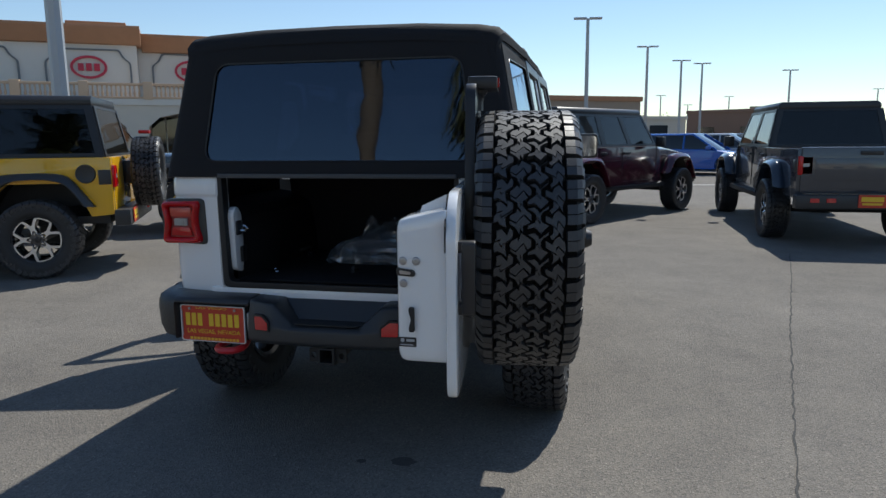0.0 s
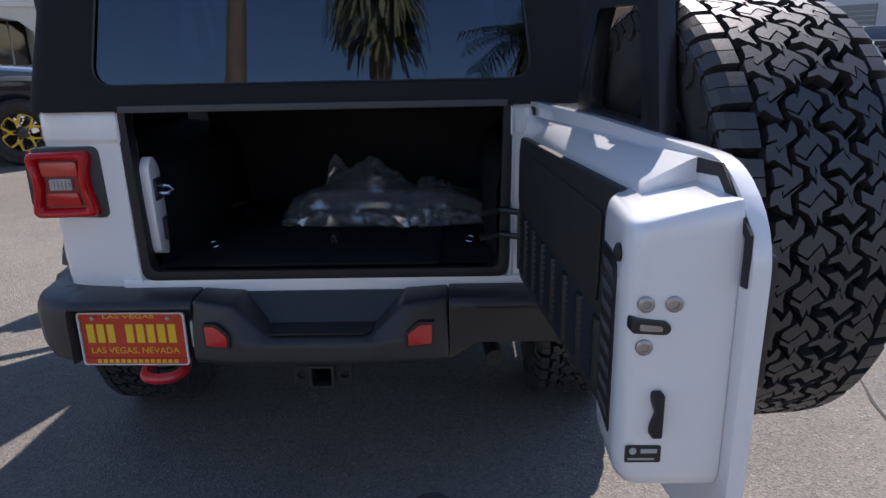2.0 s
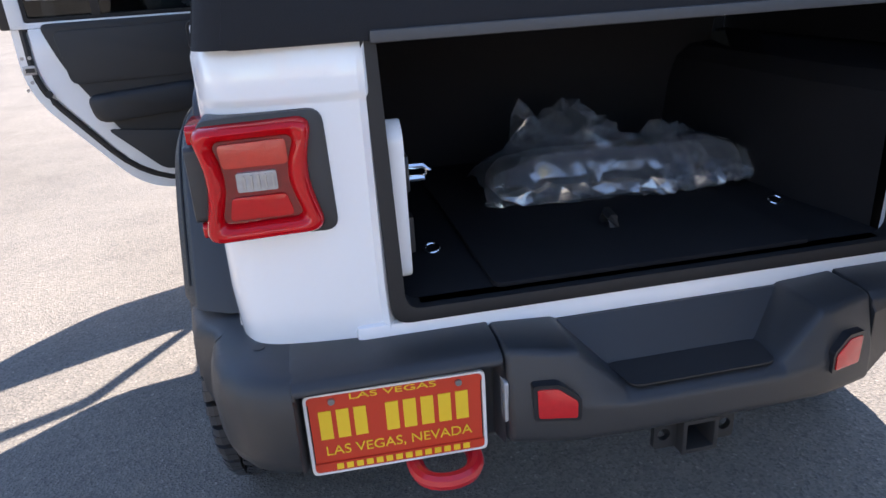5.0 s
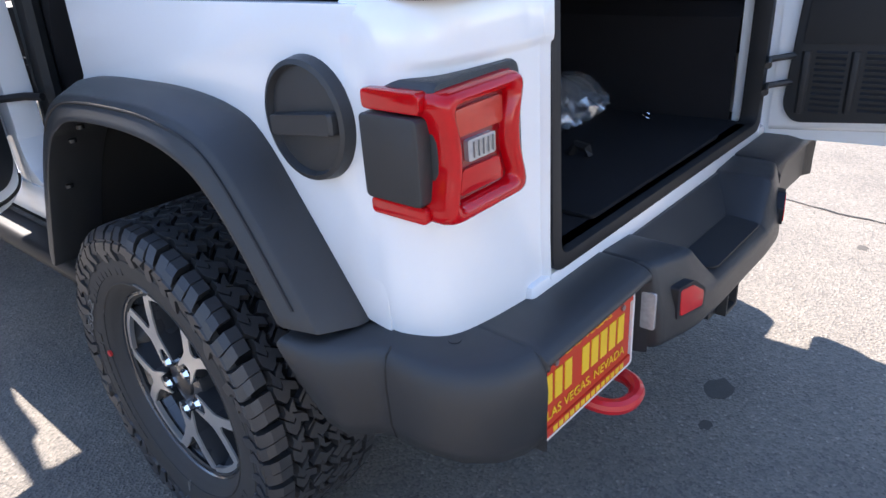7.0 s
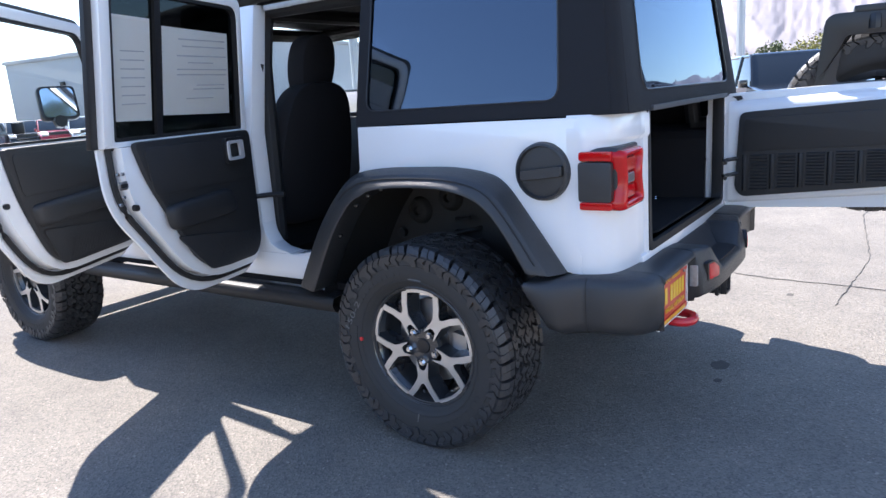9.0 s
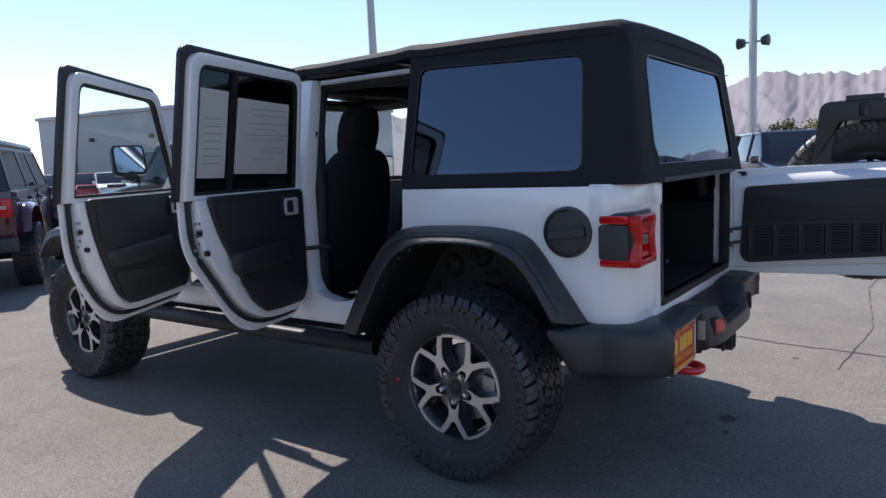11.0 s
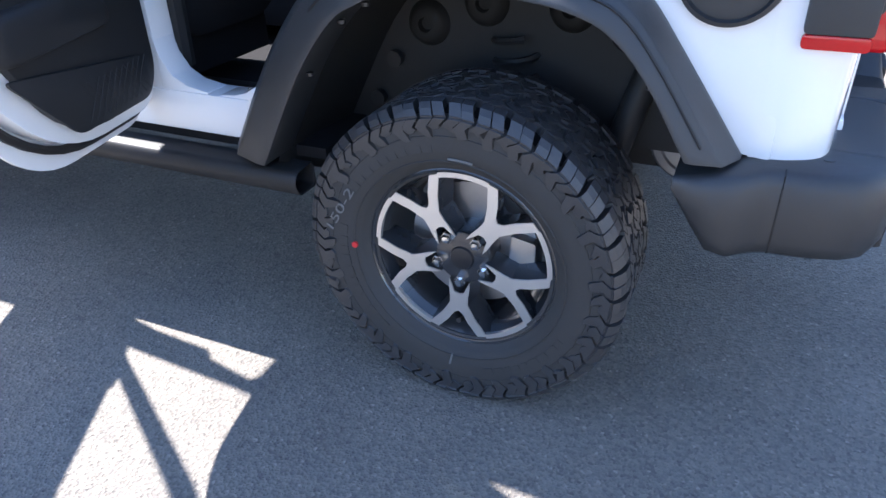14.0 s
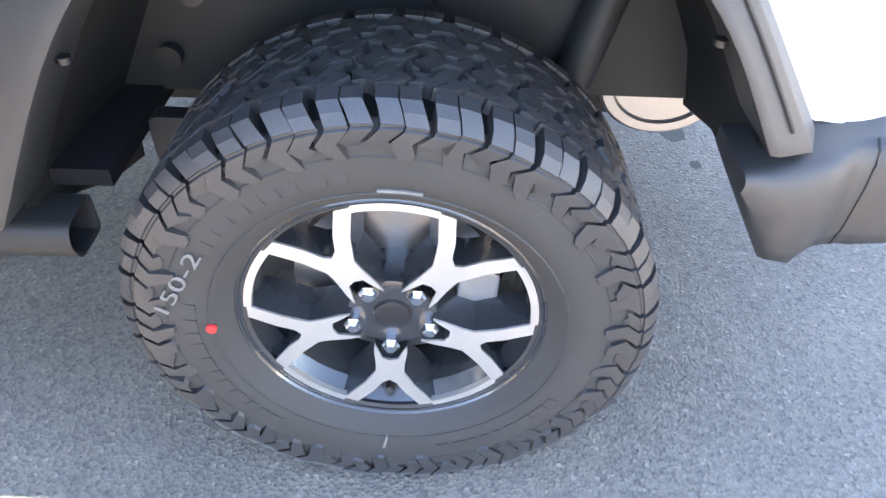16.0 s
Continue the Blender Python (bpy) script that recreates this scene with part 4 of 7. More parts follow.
    RB = lambda u, v, w: (u * (0.745 - max(0, v - BELT) * 0.15) / 0.745, -0.742 + (v - BELT) * 0.14 - w, v)
    o = rpoly([(-0.752, BELT + 0.002), (0.752, BELT + 0.002), (0.737, 1.80), (-0.737, 1.80)], [0.02, 0.02, 0.10, 0.10], 8)
    i = rpoly([(-0.605, 1.285), (0.605, 1.285), (0.60, 1.70), (-0.60, 1.70)], 0.065, 8)
    rp = part("rear_curtain", frame_ring(B(), o, i, RB, -0.012, 0.004), CLOTH, car, "black canvas rear curtain", bev=0.003)
    part("rear_window", solid(B(), i, RB, -0.006, -0.003), VINYL, rp, "dark tinted plastic rear window")
    part("window_welt", tube(B(), [RB(u, v, 0.004) for u, v in i], 0.0035, 5, closed=True), TRIM, rp)
    for side in (-1, 1):
        bm = loops(B(), [[(side * (sx(z) - 0.046 + 0.05 * math.cos(radians(q))), -0.692 + (z - BELT) * 0.135 - 0.052 * math.sin(radians(q)), z) for q in range(-20, 111, 13)] for z in (BELT + 0.004, 1.4, 1.6, 1.79)], closed=False, caps=False)
        part("canvas_corner", bm, CLOTH, rp, "rounded black canvas corner")
    bm = B()
    box(bm, -0.53, 0.53, -0.752, -0.715, 1.213, 1.232)
    part("gate_bar", bm, LABELGREY, rp, "grey lower curtain bar", bev=0.004)
    bm = B()
    secs = []
    for y, dz, wx in ((-0.672, -0.055, 0.97), (-0.655, -0.02, 0.985), (-0.61, 0.0, 1.0), (-0.3, 0.012, 1.0), (0.25, 0.022, 1.0), (0.33, 0.03, 1.0), (0.42, 0.022, 1.0), (0.9, 0.016, 1.0), (1.0, 0.020, 1.0), (1.5, 0.0, 0.99), (1.82, -0.012, 0.98), (1.86, -0.03, 0.975)):
        row = [(-0.700, 1.765), (-0.702, 1.795), (-0.682, 1.818), (-0.60, 1.832), (-0.35, 1.846), (0, 1.85), (0.35, 1.846), (0.60, 1.832), (0.682, 1.818), (0.702, 1.795), (0.700, 1.765)]
        low = [(x * 0.975, z - 0.02) for x, z in reversed(row)]
        low[0], low[-1] = (0.68, 1.765), (-0.68, 1.765)
        secs.append([(x * wx, y, z + dz) for x, z in row + low])
    loops(bm, secs)
    part("roof_canvas", bm, CLOTH, car, "taut black canvas roof", sharp=0.7)
    # tailgate opening, load bay and cabin
    bm = B()
    box(bm, -0.60, 0.60, -0.735, -0.70, 0.665, 0.728)
    part("rear_sill", bm, WHITE, car, "white rear sill", bev=0.012)
    o = rpoly([(-0.535, 0.726), (0.535, 0.726), (0.545, 1.222), (-0.545, 1.222)], [0.035, 0.035, 0.01, 0.01], 5)
    i = rpoly([(-0.508, 0.752), (0.508, 0.752), (0.52, 1.222), (-0.52, 1.222)], [0.03, 0.03, 0.01, 0.01], 5)
    part("opening_seal", frame_ring(B(), o, i, lambda u, v, w: (u, -w, v), 0.69, 0.737), SEAL, car, "black rubber tailgate seal", bev=0.008)
    bm = B()
    box(bm, -0.78, 0.78, 0.45, 2.3, 0.53, 0.56)
    part("cabin_floor", bm, CARPET, car, "black carpeted floor")
    bm = B()
    box(bm, -0.51, 0.51, -0.72, 0.32, 0.70, 0.752)
    part("load_floor", bm, CARPET, car, "black carpeted load floor", bev=0.004)
    bm = B()
    solid(bm, rpoly([(-0.335, -0.70), (0.335, -0.70), (0.335, 0.15), (-0.335, 0.15)], 0.02), lambda u, v, w: (u, v, w), 0.752, 0.762)
    part("load_mat", bm, CARPET, car, "black carpeted floor lid", bev=0.003)
    bm = B()
    tube(bm, [(-0.008, -0.505, 0.765), (-0.008, -0.5, 0.785), (-0.008, -0.47, 0.79), (-0.008, -0.455, 0.765)], 0.012, 6)
    part("pull_strap", bm, SEAL, car, "black pull strap")
    for x, y in ((-0.41, -0.47), (0.43, -0.45), (-0.42, -0.02), (0.43, -0.05)):
        bm = tube(B(), [(x + 0.016 * math.cos(q), y + 0.012 * math.sin(q), 0.758 + 0.006 * math.sin(q)) for q in (radians(k) for k in range(0, 360, 30))], 0.003, 6, closed=True)
        part("tie_down_ring", bm, CHROME, car, "chrome tie-down ring")
    for side in (-1, 1):
        rows = []
        for y, xw in ((-0.66, 0.505), (-0.56, 0.50), (-0.46, 0.482), (-0.3, 0.48), (0.3, 0.48)):
            rows.append([(side * x, y, z) for x, z in ((xw, 0.752), (xw, 0.96), (xw + 0.012, 1.03), (xw + 0.05, 1.065), (0.66, 1.08), (0.74, 1.09), (0.74, BELT - 0.01))])
        bm = loops(B(), rows, closed=False, caps=False)
        part("bay_trim", bm, CARPET, car, "black lined load bay trim")
        if side > 0:
            continue
        bm = solid(B(), rpoly([(-0.70, 0.80), (-0.64, 0.78), (-0.625, 0.92), (-0.635, 1.05), (-0.675, 1.09), (-0.71, 1.06)], 0.02), lambda u, v, w: (side * w, u, v), 0.485, 0.515)
        pl = part("jamb_plate", bm, WHITE, car, "white latch pillar", bev=0.008)
        if side < 0:
            part("striker", tube(B(), [(-0.485, -0.665, 0.995), (-0.45, -0.668, 0.995), (-0.44, -0.672, 0.985), (-0.45, -0.676, 0.975), (-0.485, -0.676, 0.975)], 0.006, 8), CHROME, pl, "chrome striker loop")
            bm = B()
            box(bm, -0.486, -0.478, -0.695, -0.65, 0.955, 1.02)
            part("striker_plate", bm, TRIM, pl, bev=0.004)
            bm = B()
            box(bm, -0.487, -0.472, -0.665, -0.63, 0.83, 0.90)
            part("rubber_block", bm, SEAL, pl, bev=0.004)
    # roll cage
    cage = new("roll_cage")
    cage.parent = car
    tagged(cage, "padded black roll cage")
    for side in (-1, 1):
        bm = B()
        tube(bm, [(side * 0.62, -0.58, 1.1), (side * 0.60, -0.52, 1.6), (side * 0.58, -0.35, 1.72), (side * 0.58, 1.0, 1.745), (side * 0.57, 1.8, 1.73)], 0.038, 10)
        part("side_bar", bm, PANEL, cage)
        bm = B()
        tube(bm, [(side * 0.66, 1.0, 0.7), (side * 0.63, 1.0, 1.5), (side * 0.585, 1.0, 1.73)], 0.038, 10)
        part("upright", bm, PANEL, cage)
    for y in (0.22, 1.0, 1.78):
        part("cross_bar", tube(B(), [(-0.58, y, 1.735), (0.58, y, 1.735)], 0.035, 10), PANEL, cage)
    for y in (0.45, 0.75):
        bm = B()
        box(bm, -0.66, 0.66, y - 0.02, y + 0.02, 1.785, 1.80)
        part("roof_bow", bm, TRIM, car)
    bm = B()
    box(bm, -0.66, -0.63, 0.36, 0.93, 1.73, 1.755)
    part("door_rail", bm, CLEARLENS, car, "pale upper door rail", bev=0.006)
    # seats
    def seat(name, x, y, w, z=0.62, label="black cloth seat"):
        s = new(name)
        s.parent = car
        s.matrix_local = pose(x, y, z)
        tagged(s, label)
        h = min(w / 2, 0.485)      # the bench sits between the wheel housings
        part("seat_cushion", loops(B(), [[(u * h, v, zz) for u, v in rpoly([(-1, -0.24), (1, -0.24), (0.95, 0.27), (-0.95, 0.27)], 0.06)] for zz in (0.0, 0.12, 0.17)]), SEATCLOTH, s, bev=0.03)
        bk = rpoly([(-h, 0.02), (h, 0.02), (h, 0.42), (w * 0.36, 0.70), (-w * 0.36, 0.70), (-h, 0.42)], 0.14, 6) if w < 0.7 else rpoly([(-h, 0.02), (h, 0.02), (h, 0.30), (w / 2, 0.345), (w / 2, 0.60), (w * 0.42, 0.70), (-w * 0.42, 0.70), (-w / 2, 0.60), (-w / 2, 0.345), (-h, 0.30)], 0.02, 4)
        part("seat_back", solid(B(), bk, lambda u, v, q: (u, -0.22 - v * 0.22 - q, v + 0.1), -0.06, 0.07), SEATCLOTH, s, bev=0.03)
        hd = rpoly([(-0.085, 0.64), (0.085, 0.64), (0.125, 0.79), (0.09, 0.935), (-0.09, 0.935), (-0.125, 0.79)], 0.09, 6)
        if w < 0.7:
            part("headrest", solid(B(), hd, lambda u, v, q: (u, -0.20 - v * 0.22 - q, v + 0.085), -0.06, 0.06), SEATCLOTH, s, "rounded black headrest", bev=0.035)
        else:
            for c in (-0.38, 0.38):
                part("headrest", solid(B(), hd, lambda u, v, q: (u + c, -0.20 - v * 0.22 - q, v + 0.05), -0.045, 0.045), SEATCLOTH, s, bev=0.03)
        return s
    seat("front_seat", -0.37, 1.33, 0.50)
    seat("front_seat", 0.37, 1.33, 0.52)
    seat("rear_bench", 0.0, 0.52, 1.2, 0.60, "black cloth rear bench seat")
    for x, z0 in ((-0.47, 0.9), (0.46, 0.95)):
        part("seat_latch", tube(B(), [(x, 0.24, z0 + 0.22), (x + 0.025, 0.22, z0 + 0.12), (x + 0.06, 0.2, z0 + 0.04)], [0.012, 0.014, 0.004], 8), CHROME, car, "bright seat latch")
    bm = B()
    loops(bm, [[(-0.72, y, z), (0.72, y, z)][::1] + [(0.72, y2, z2), (-0.72, y2, z2)] for (y, z, y2, z2) in ((1.95, 0.75, 2.3, 0.75), (1.90, 1.0, 2.3, 1.0), (1.93, 1.12, 2.32, 1.16))])
    part("dashboard", bm, PANEL, car, "black dashboard", bev=0.02)
    part("steering_wheel", tube(B(), [(-0.37 + 0.18 * math.cos(q), 1.78 + 0.06 * math.sin(q), 1.08 + 0.17 * math.sin(q)) for q in (radians(k) for k in range(0, 360, 15))], 0.016, 8, closed=True), TRIM, car, "black steering wheel")
    for x in (-0.66, ):
        part("grab_handle", tube(B(), [(x, 1.06, 1.3), (x - 0.02, 0.99, 1.34), (x - 0.02, 0.97, 1.5), (x, 1.05, 1.56)], 0.02, 8), TRIM, car, "black grab handle")
    # windscreen, bonnet, grille
    wf = rpoly([(-0.735, 1.19), (0.735, 1.19), (0.69, 1.78), (-0.69, 1.78)], 0.03)
    wi = rpoly([(-0.665, 1.24), (0.665, 1.24), (0.655, 1.72), (-0.655, 1.72)], 0.04)
    W = lambda u, v, w: (u, 2.19 - (v - 1.19) * 0.6 + w, v)
    part("windscreen_frame", frame_ring(B(), wf, wi, W, -0.03, 0.03), WHITE, car, bev=0.006)
    part("windscreen", solid(B(), wi, W, -0.003, 0.003), GLASS, car, "clear windscreen").visible_shadow = False
    part("interior_mirror", solid(B(), rpoly([(-0.12, 1.6), (0.12, 1.6), (0.12, 1.66), (-0.12, 1.66)], 0.02), W, -0.12, -0.10), TRIM, car)
    bm = loops(B(), [[(-w, y, 0.95), (-w, y, z), (-w * 0.8, y, z + 0.035), (w * 0.8, y, z + 0.035), (w, y, z), (w, y, 0.95)] for y, w, z in ((2.2, 0.72, 1.15), (2.7, 0.66, 1.13), (3.3, 0.58, 1.09), (3.55, 0.56, 1.06))])
    part("bonnet", bm, WHITE, car, "white bonnet", bev=0.015)
    bm = B()
    box(bm, -0.60, 0.60, 3.53, 3.60, 0.66, 1.06)
    gr = part("grille", bm, WHITE, car, bev=0.02)
    for k in range(7):
        bm = B()
        box(bm, -0.27 + k * 0.083, -0.23 + k * 0.083, 3.595, 3.605, 0.74, 0.98)
        part("grille_slot", bm, TRIM, gr)
    for x in (-0.44, 0.44):
        part("headlamp", disc(B(), (x, 3.6, 0.9), "y", 0.09, -0.01, 0.02), CLEARLENS, gr)
    bm = loops(B(), [[(x, y, z) for y, z in ((3.6, 0.48), (3.72, 0.5), (3.74, 0.6), (3.6, 0.64))] for x in (-0.82, 0.82)])
    part("front_bumper", bm, PLASTIC, car, bev=0.02)
    # closed doors on the far side
    for nm, y0, y1 in (("front_door", 1.07, 2.1), ("rear_door", 0.33, 1.05)):
        dd = new(nm)
        dd.parent = car
        if nm == "front_door":
            low = [(y0, 0.68), (y1, 0.68), (y1, BELT), (y0, BELT)]
        else:
            low = [(0.70, 0.68), (y1, 0.68), (y1, BELT), (y0, BELT), (y0, 1.06), (0.46, 0.9)]
        part("outer_skin", solid(B(), rpoly(low, 0.03), lambda u, v, w: (w, u, v), 0.76, 0.812), WHITE, dd, bev=0.006)
        part("trim_panel", solid(B(), rpoly(low, 0.03), lambda u, v, w: (w, u, v), 0.72, 0.758), PANEL, dd, bev=0.006)
        yt = 1.84 if nm == "front_door" else y1
        o = rpoly([(y0, BELT), (y1, BELT), (yt, 1.79), (y0, 1.79)], 0.03)
        i = rpoly([(y0 + 0.06, BELT + 0.03), (y1 - 0.09, BELT + 0.03), (yt - 0.06, 1.73), (y0 + 0.06, 1.73)], 0.03)
        T = lambda u, v, w: (sx(v) + w, u, v)
        part("window_frame", frame_ring(B(), o, i, T, -0.03, 0.008), TRIM, dd, bev=0.004)
        part("window_glass", solid(B(), i, T, -0.012, -0.008), TINTGLASS if nm == "rear_door" else GLASS, dd).visible_shadow = nm == "rear_door"
    mr = new("wing_mirror")
    mr.parent = car
    mr.matrix_local = pose(0.98, 1.95, 1.31, 0, 0, 0)
    part("mirror_housing", loops(B(), [[(u * s, w, v * s) for u, v in rpoly([(-0.12, -0.09), (0.10, -0.09), (0.10, 0.09), (-0.12, 0.09)], 0.03)] for w, s in ((-0.03, 1), (0.0, 1.02), (0.06, 0.8))]), TRIM, mr, bev=0.004)
    part("mirror_glass", solid(B(), rpoly([(-0.10, -0.075), (0.09, -0.075), (0.09, 0.075), (-0.10, 0.075)], 0.03), lambda u, v, w: (u, w, v), -0.034, -0.031), MIRROR, mr)
    # open doors
    door(car, "front_door", (-0.80, 2.03), 62, 1.0, 0.605, (0.76, 0.93), "open white front door with black trim panel", mirror=True)
    door(car, "rear_door", (-0.80, 1.02), 77, 0.79, 0.595, (0.47, 1.0), "open white rear door with paper sheets in its window", sticker=True)
    # fuel cap
    fc = part("fuel_cap", lathe(B(), [(0.0005, -0.826), (0.07, -0.826), (0.082, -0.824), (0.086, -0.835), (0.094, -0.832), (0.098, -0.812)], 48, lambda q, r, w: (w, -0.475 + r * math.cos(q), 1.045 + r * math.sin(q))), PLASTIC, car, "round black fuel filler cap", sharp=0.5)
    bm = loops(B(), [[(x, -0.475 + y * k, 1.045 + z * k) for y, z in rpoly([(-0.078, -0.014), (0.078, -0.03), (0.078, 0.004), (-0.078, 0.022)], 0.008)] for x, k in ((-0.824, 1.0), (-0.838, 0.97), (-0.842, 0.9))])
    part("cap_grip", bm, PLASTIC, fc)
    # rear bumper
    bp = new("rear_bumper")
    bp.parent = car
    tagged(bp, "textured black plastic rear bumper with a step")
    # end pieces: from the leg under the flare round the corner to the recess of the plate
    ends = [(-0.928, -0.437, -0.80, -0.437, 0.690, 0.655), (-0.926, -0.475, -0.80, -0.475, 0.694, 0.590), (-0.920, -0.515, -0.79, -0.515, 0.699, 0.524), (-0.912, -0.556, -0.78, -0.556, 0.703, 0.510),
            (-0.874, -0.600, -0.77, -0.600, 0.705, 0.513), (-0.866, -0.632, -0.77, -0.63, 0.706, 0.516), (-0.870, -0.660, -0.76, -0.645, 0.706, 0.516), (-0.864, -0.72, -0.75, -0.66, 0.706, 0.515),
            (-0.846, -0.772, -0.74, -0.68, 0.706, 0.512), (-0.808, -0.815, -0.72, -0.70, 0.705, 0.508), (-0.76, -0.838, -0.71, -0.70, 0.704, 0.505), (-0.722, -0.846, -0.70, -0.70, 0.704, 0.504)]
    for side in (-1, 1):
        rings = []
        for xo, yo, xi, yi, zt, zb in ends:
            zb = zb if side < 0 or yo > -0.70 else zb + 0.045
            k = min(1.0, (zt - zb) / 0.19)
            mixp = lambda f: (-side * (xo + (xi - xo) * f), yo + (yi - yo) * f)
            rings.append([(*mixp(f), z) for f, z in ((0.98, zb + 0.01), (0.28, zb), (0.12, zb + 0.012 * k), (0.03, zb + 0.045 * k), (0.0, zt - 0.070 * k), (0.025, zt - 0.036 * k), (0.09, zt - 0.014 * k), (0.22, zt - 0.003), (0.98, zt))])
        e0 = part("bumper_end", loops(B(), rings), PLASTIC, bp, sharp=0.8)
        part("end_seam", tube(B(), [Vector(p) * 1.0 for p in rings[5][1:8]], 0.0022, 5), SEAL, e0)
        deep = -0.80 if side < 0 else -0.828
        foot = 0.506 if side < 0 else 0.558
        pr = [(-0.70, 0.705), (-0.80, 0.703), (-0.832, 0.696), (-0.846, 0.684), (-0.846, 0.674), (deep, 0.664), (deep, foot), (-0.70, foot + 0.01)]
        rings = []
        for x, f in ((0.7225, 0.0), (0.712, 1.0), (0.372, 1.0), (0.362, 0.0)) if side < 0 else ((0.7225, 0.0), (0.69, 1.0), (0.44, 1.0), (0.362, -0.6)):
            rings.append([(side * x, y if y > -0.75 or z > 0.67 else -0.846 + (y + 0.846) * f, z if z > 0.6 or f >= 0 else 0.52) for y, z in pr])
        part("bumper_recess", loops(B(), rings), PLASTIC, bp, "black recess of the plate" if side < 0 else "", bev=0.006, sharp=0.8)
    cs = []
    for x, zt, yy, inn in ((-0.360, 0.700, -0.868, -0.70), (-0.35, 0.702, -0.874, -0.70), (-0.27, 0.697, -0.895, -0.72), (-0.235, 0.695, -0.90, -0.72), (-0.15, 0.612, -0.905, -0.79), (0.15, 0.612, -0.905, -0.79), (0.235, 0.695, -0.90, -0.72), (0.27, 0.697, -0.895, -0.72), (0.35, 0.702, -0.874, -0.70), (0.360, 0.700, -0.868, -0.70)):
        cs.append([(x, yy + 0.02, 0.518), (x, yy, 0.535), (x, yy + 0.003, min(zt - 0.02, 0.6)), (x, yy + 0.03, zt - 0.004), (x, yy + 0.05, zt), (x, inn, zt), (x, inn, 0.53)])
    part("bumper_centre", loops(B(), cs), PLASTIC, bp, bev=0.010, seg=3, sharp=0.9)
    bm = loops(B(), [[(-x, y, z), (x, y, z), (x * 0.86, y2, z2), (-x * 0.86, y2, z2)] for x, y, z, y2, z2 in ((0.235, -0.742, 0.69, -0.80, 0.613), (0.225, -0.72, 0.69, -0.72, 0.613))])
    part("step_riser", bm, PLASTIC, bp)
    bm = B()
    solid(bm, rpoly([(-0.14, -0.885), (0.14, -0.885), (0.155, -0.80), (-0.155, -0.80)], 0.02), lambda u, v, w: (u, v, w), 0.612, 0.6155)
    part("step_pad", bm, PANEL, bp, "black ribbed step pad")
    for side in (-1, 1):
        bm = solid(B(), rpoly([(0.250, 0.585), (0.314, 0.583), (0.316, 0.640), (0.282, 0.642), (0.250, 0.618)], 0.005), lambda u, v, w: (side * u, -w + (u - 0.28) * 0.28, v), 0.86, 0.897)
        part("reflector", bm, REFLECTOR, bp, "red reflector", bev=0.003)
        bm = solid(B(), rpoly([(0.243, 0.578), (0.321, 0.576), (0.323, 0.647), (0.278, 0.650), (0.243, 0.622)], 0.008), lambda u, v, w: (side * u, -w + (u - 0.28) * 0.28, v), 0.86, 0.8945)
        part("reflector_bezel", bm, TRIM, bp)
        if side < 0:
            part("plate_lamp", solid(B(), rpoly([(0.822, 0.565), (0.857, 0.565), (0.857, 0.645), (0.822, 0.645)], 0.006), lambda u, v, w: (side * w, -u, v), 0.358, 0.366), CLEARLENS, bp, bev=0.003)
        part("bumper_screw", disc(B(), (side * 0.775, -0.705, 0.70), "z", 0.011, 0, 0.006, 14), TRIM, bp, "black push clip")
    plate_thing(car, pose(-0.55, -0.815, 0.578, 0, 0, -1.5))
    # tow hook, hitch, chassis
    th = [(a1 - 0.026, b1_ + 0.068, c1 - 0.010) for a1, b1_, c1 in ((-0.45, -0.68, 0.50), (-0.49, -0.80, 0.492), (-0.50, -0.88, 0.488), (-0.485, -0.925, 0.486), (-0.445, -0.94, 0.486), (-0.405, -0.925, 0.486), (-0.39, -0.88, 0.488), (-0.41, -0.80, 0.492), (-0.42, -0.72, 0.5))]
    part("tow_hook", tube(B(), smooth_path(th, 4), 0.0155, 10), REDPAINT, car, "red tow hook")
    bm = B()
    frame_ring(bm, [(-0.036, 0.445), (0.036, 0.445), (0.036, 0.517), (-0.036, 0.517)], [(-0.027, 0.454), (0.027, 0.454), (0.027, 0.508), (-0.027, 0.508)], lambda u, v, w: (u, -w, v), 0.55, 0.885)
    part("hitch_receiver", bm, FRAMEMETAL, car, "black steel hitch receiver", bev=0.003)
    for side in (-1, 1):
        o = rpoly([(0.036, 0.45), (0.082, 0.45), (0.082, 0.51), (0.036, 0.512)], 0.006, 3)
        c = [(0.062 + 0.013 * math.cos(radians(225 + k * 360 / 16)), 0.48 + 0.013 * math.sin(radians(225 + k * 360 / 16))) for k in range(16)]
        part("chain_eye", frame_ring(B(), o, c, lambda u, v, w: (side * u, -w, v), 0.85, 0.862), FRAMEMETAL, car)
    part("exhaust_tip", tube(B(), [(0.44, -0.3, 0.50), (0.48, -0.56, 0.478), (0.497, -0.715, 0.455)], 0.027, 14), FRAMEMETAL, car, "dark steel exhaust tip")
    sil = [(0.0005, -0.488), (0.080, -0.488), (0.084, -0.496), (0.100, -0.496), (0.106, -0.49), (0.106, 0.36), (0.06, 0.38), (0.0005, 0.38)]
    part("silencer", lathe(B(), sil, 32, lambda q, r, w: (w, -0.455 + r * 1.15 * math.cos(q), 0.588 + r * math.sin(q))), STEEL, car, "grey steel silencer", sharp=0.5)
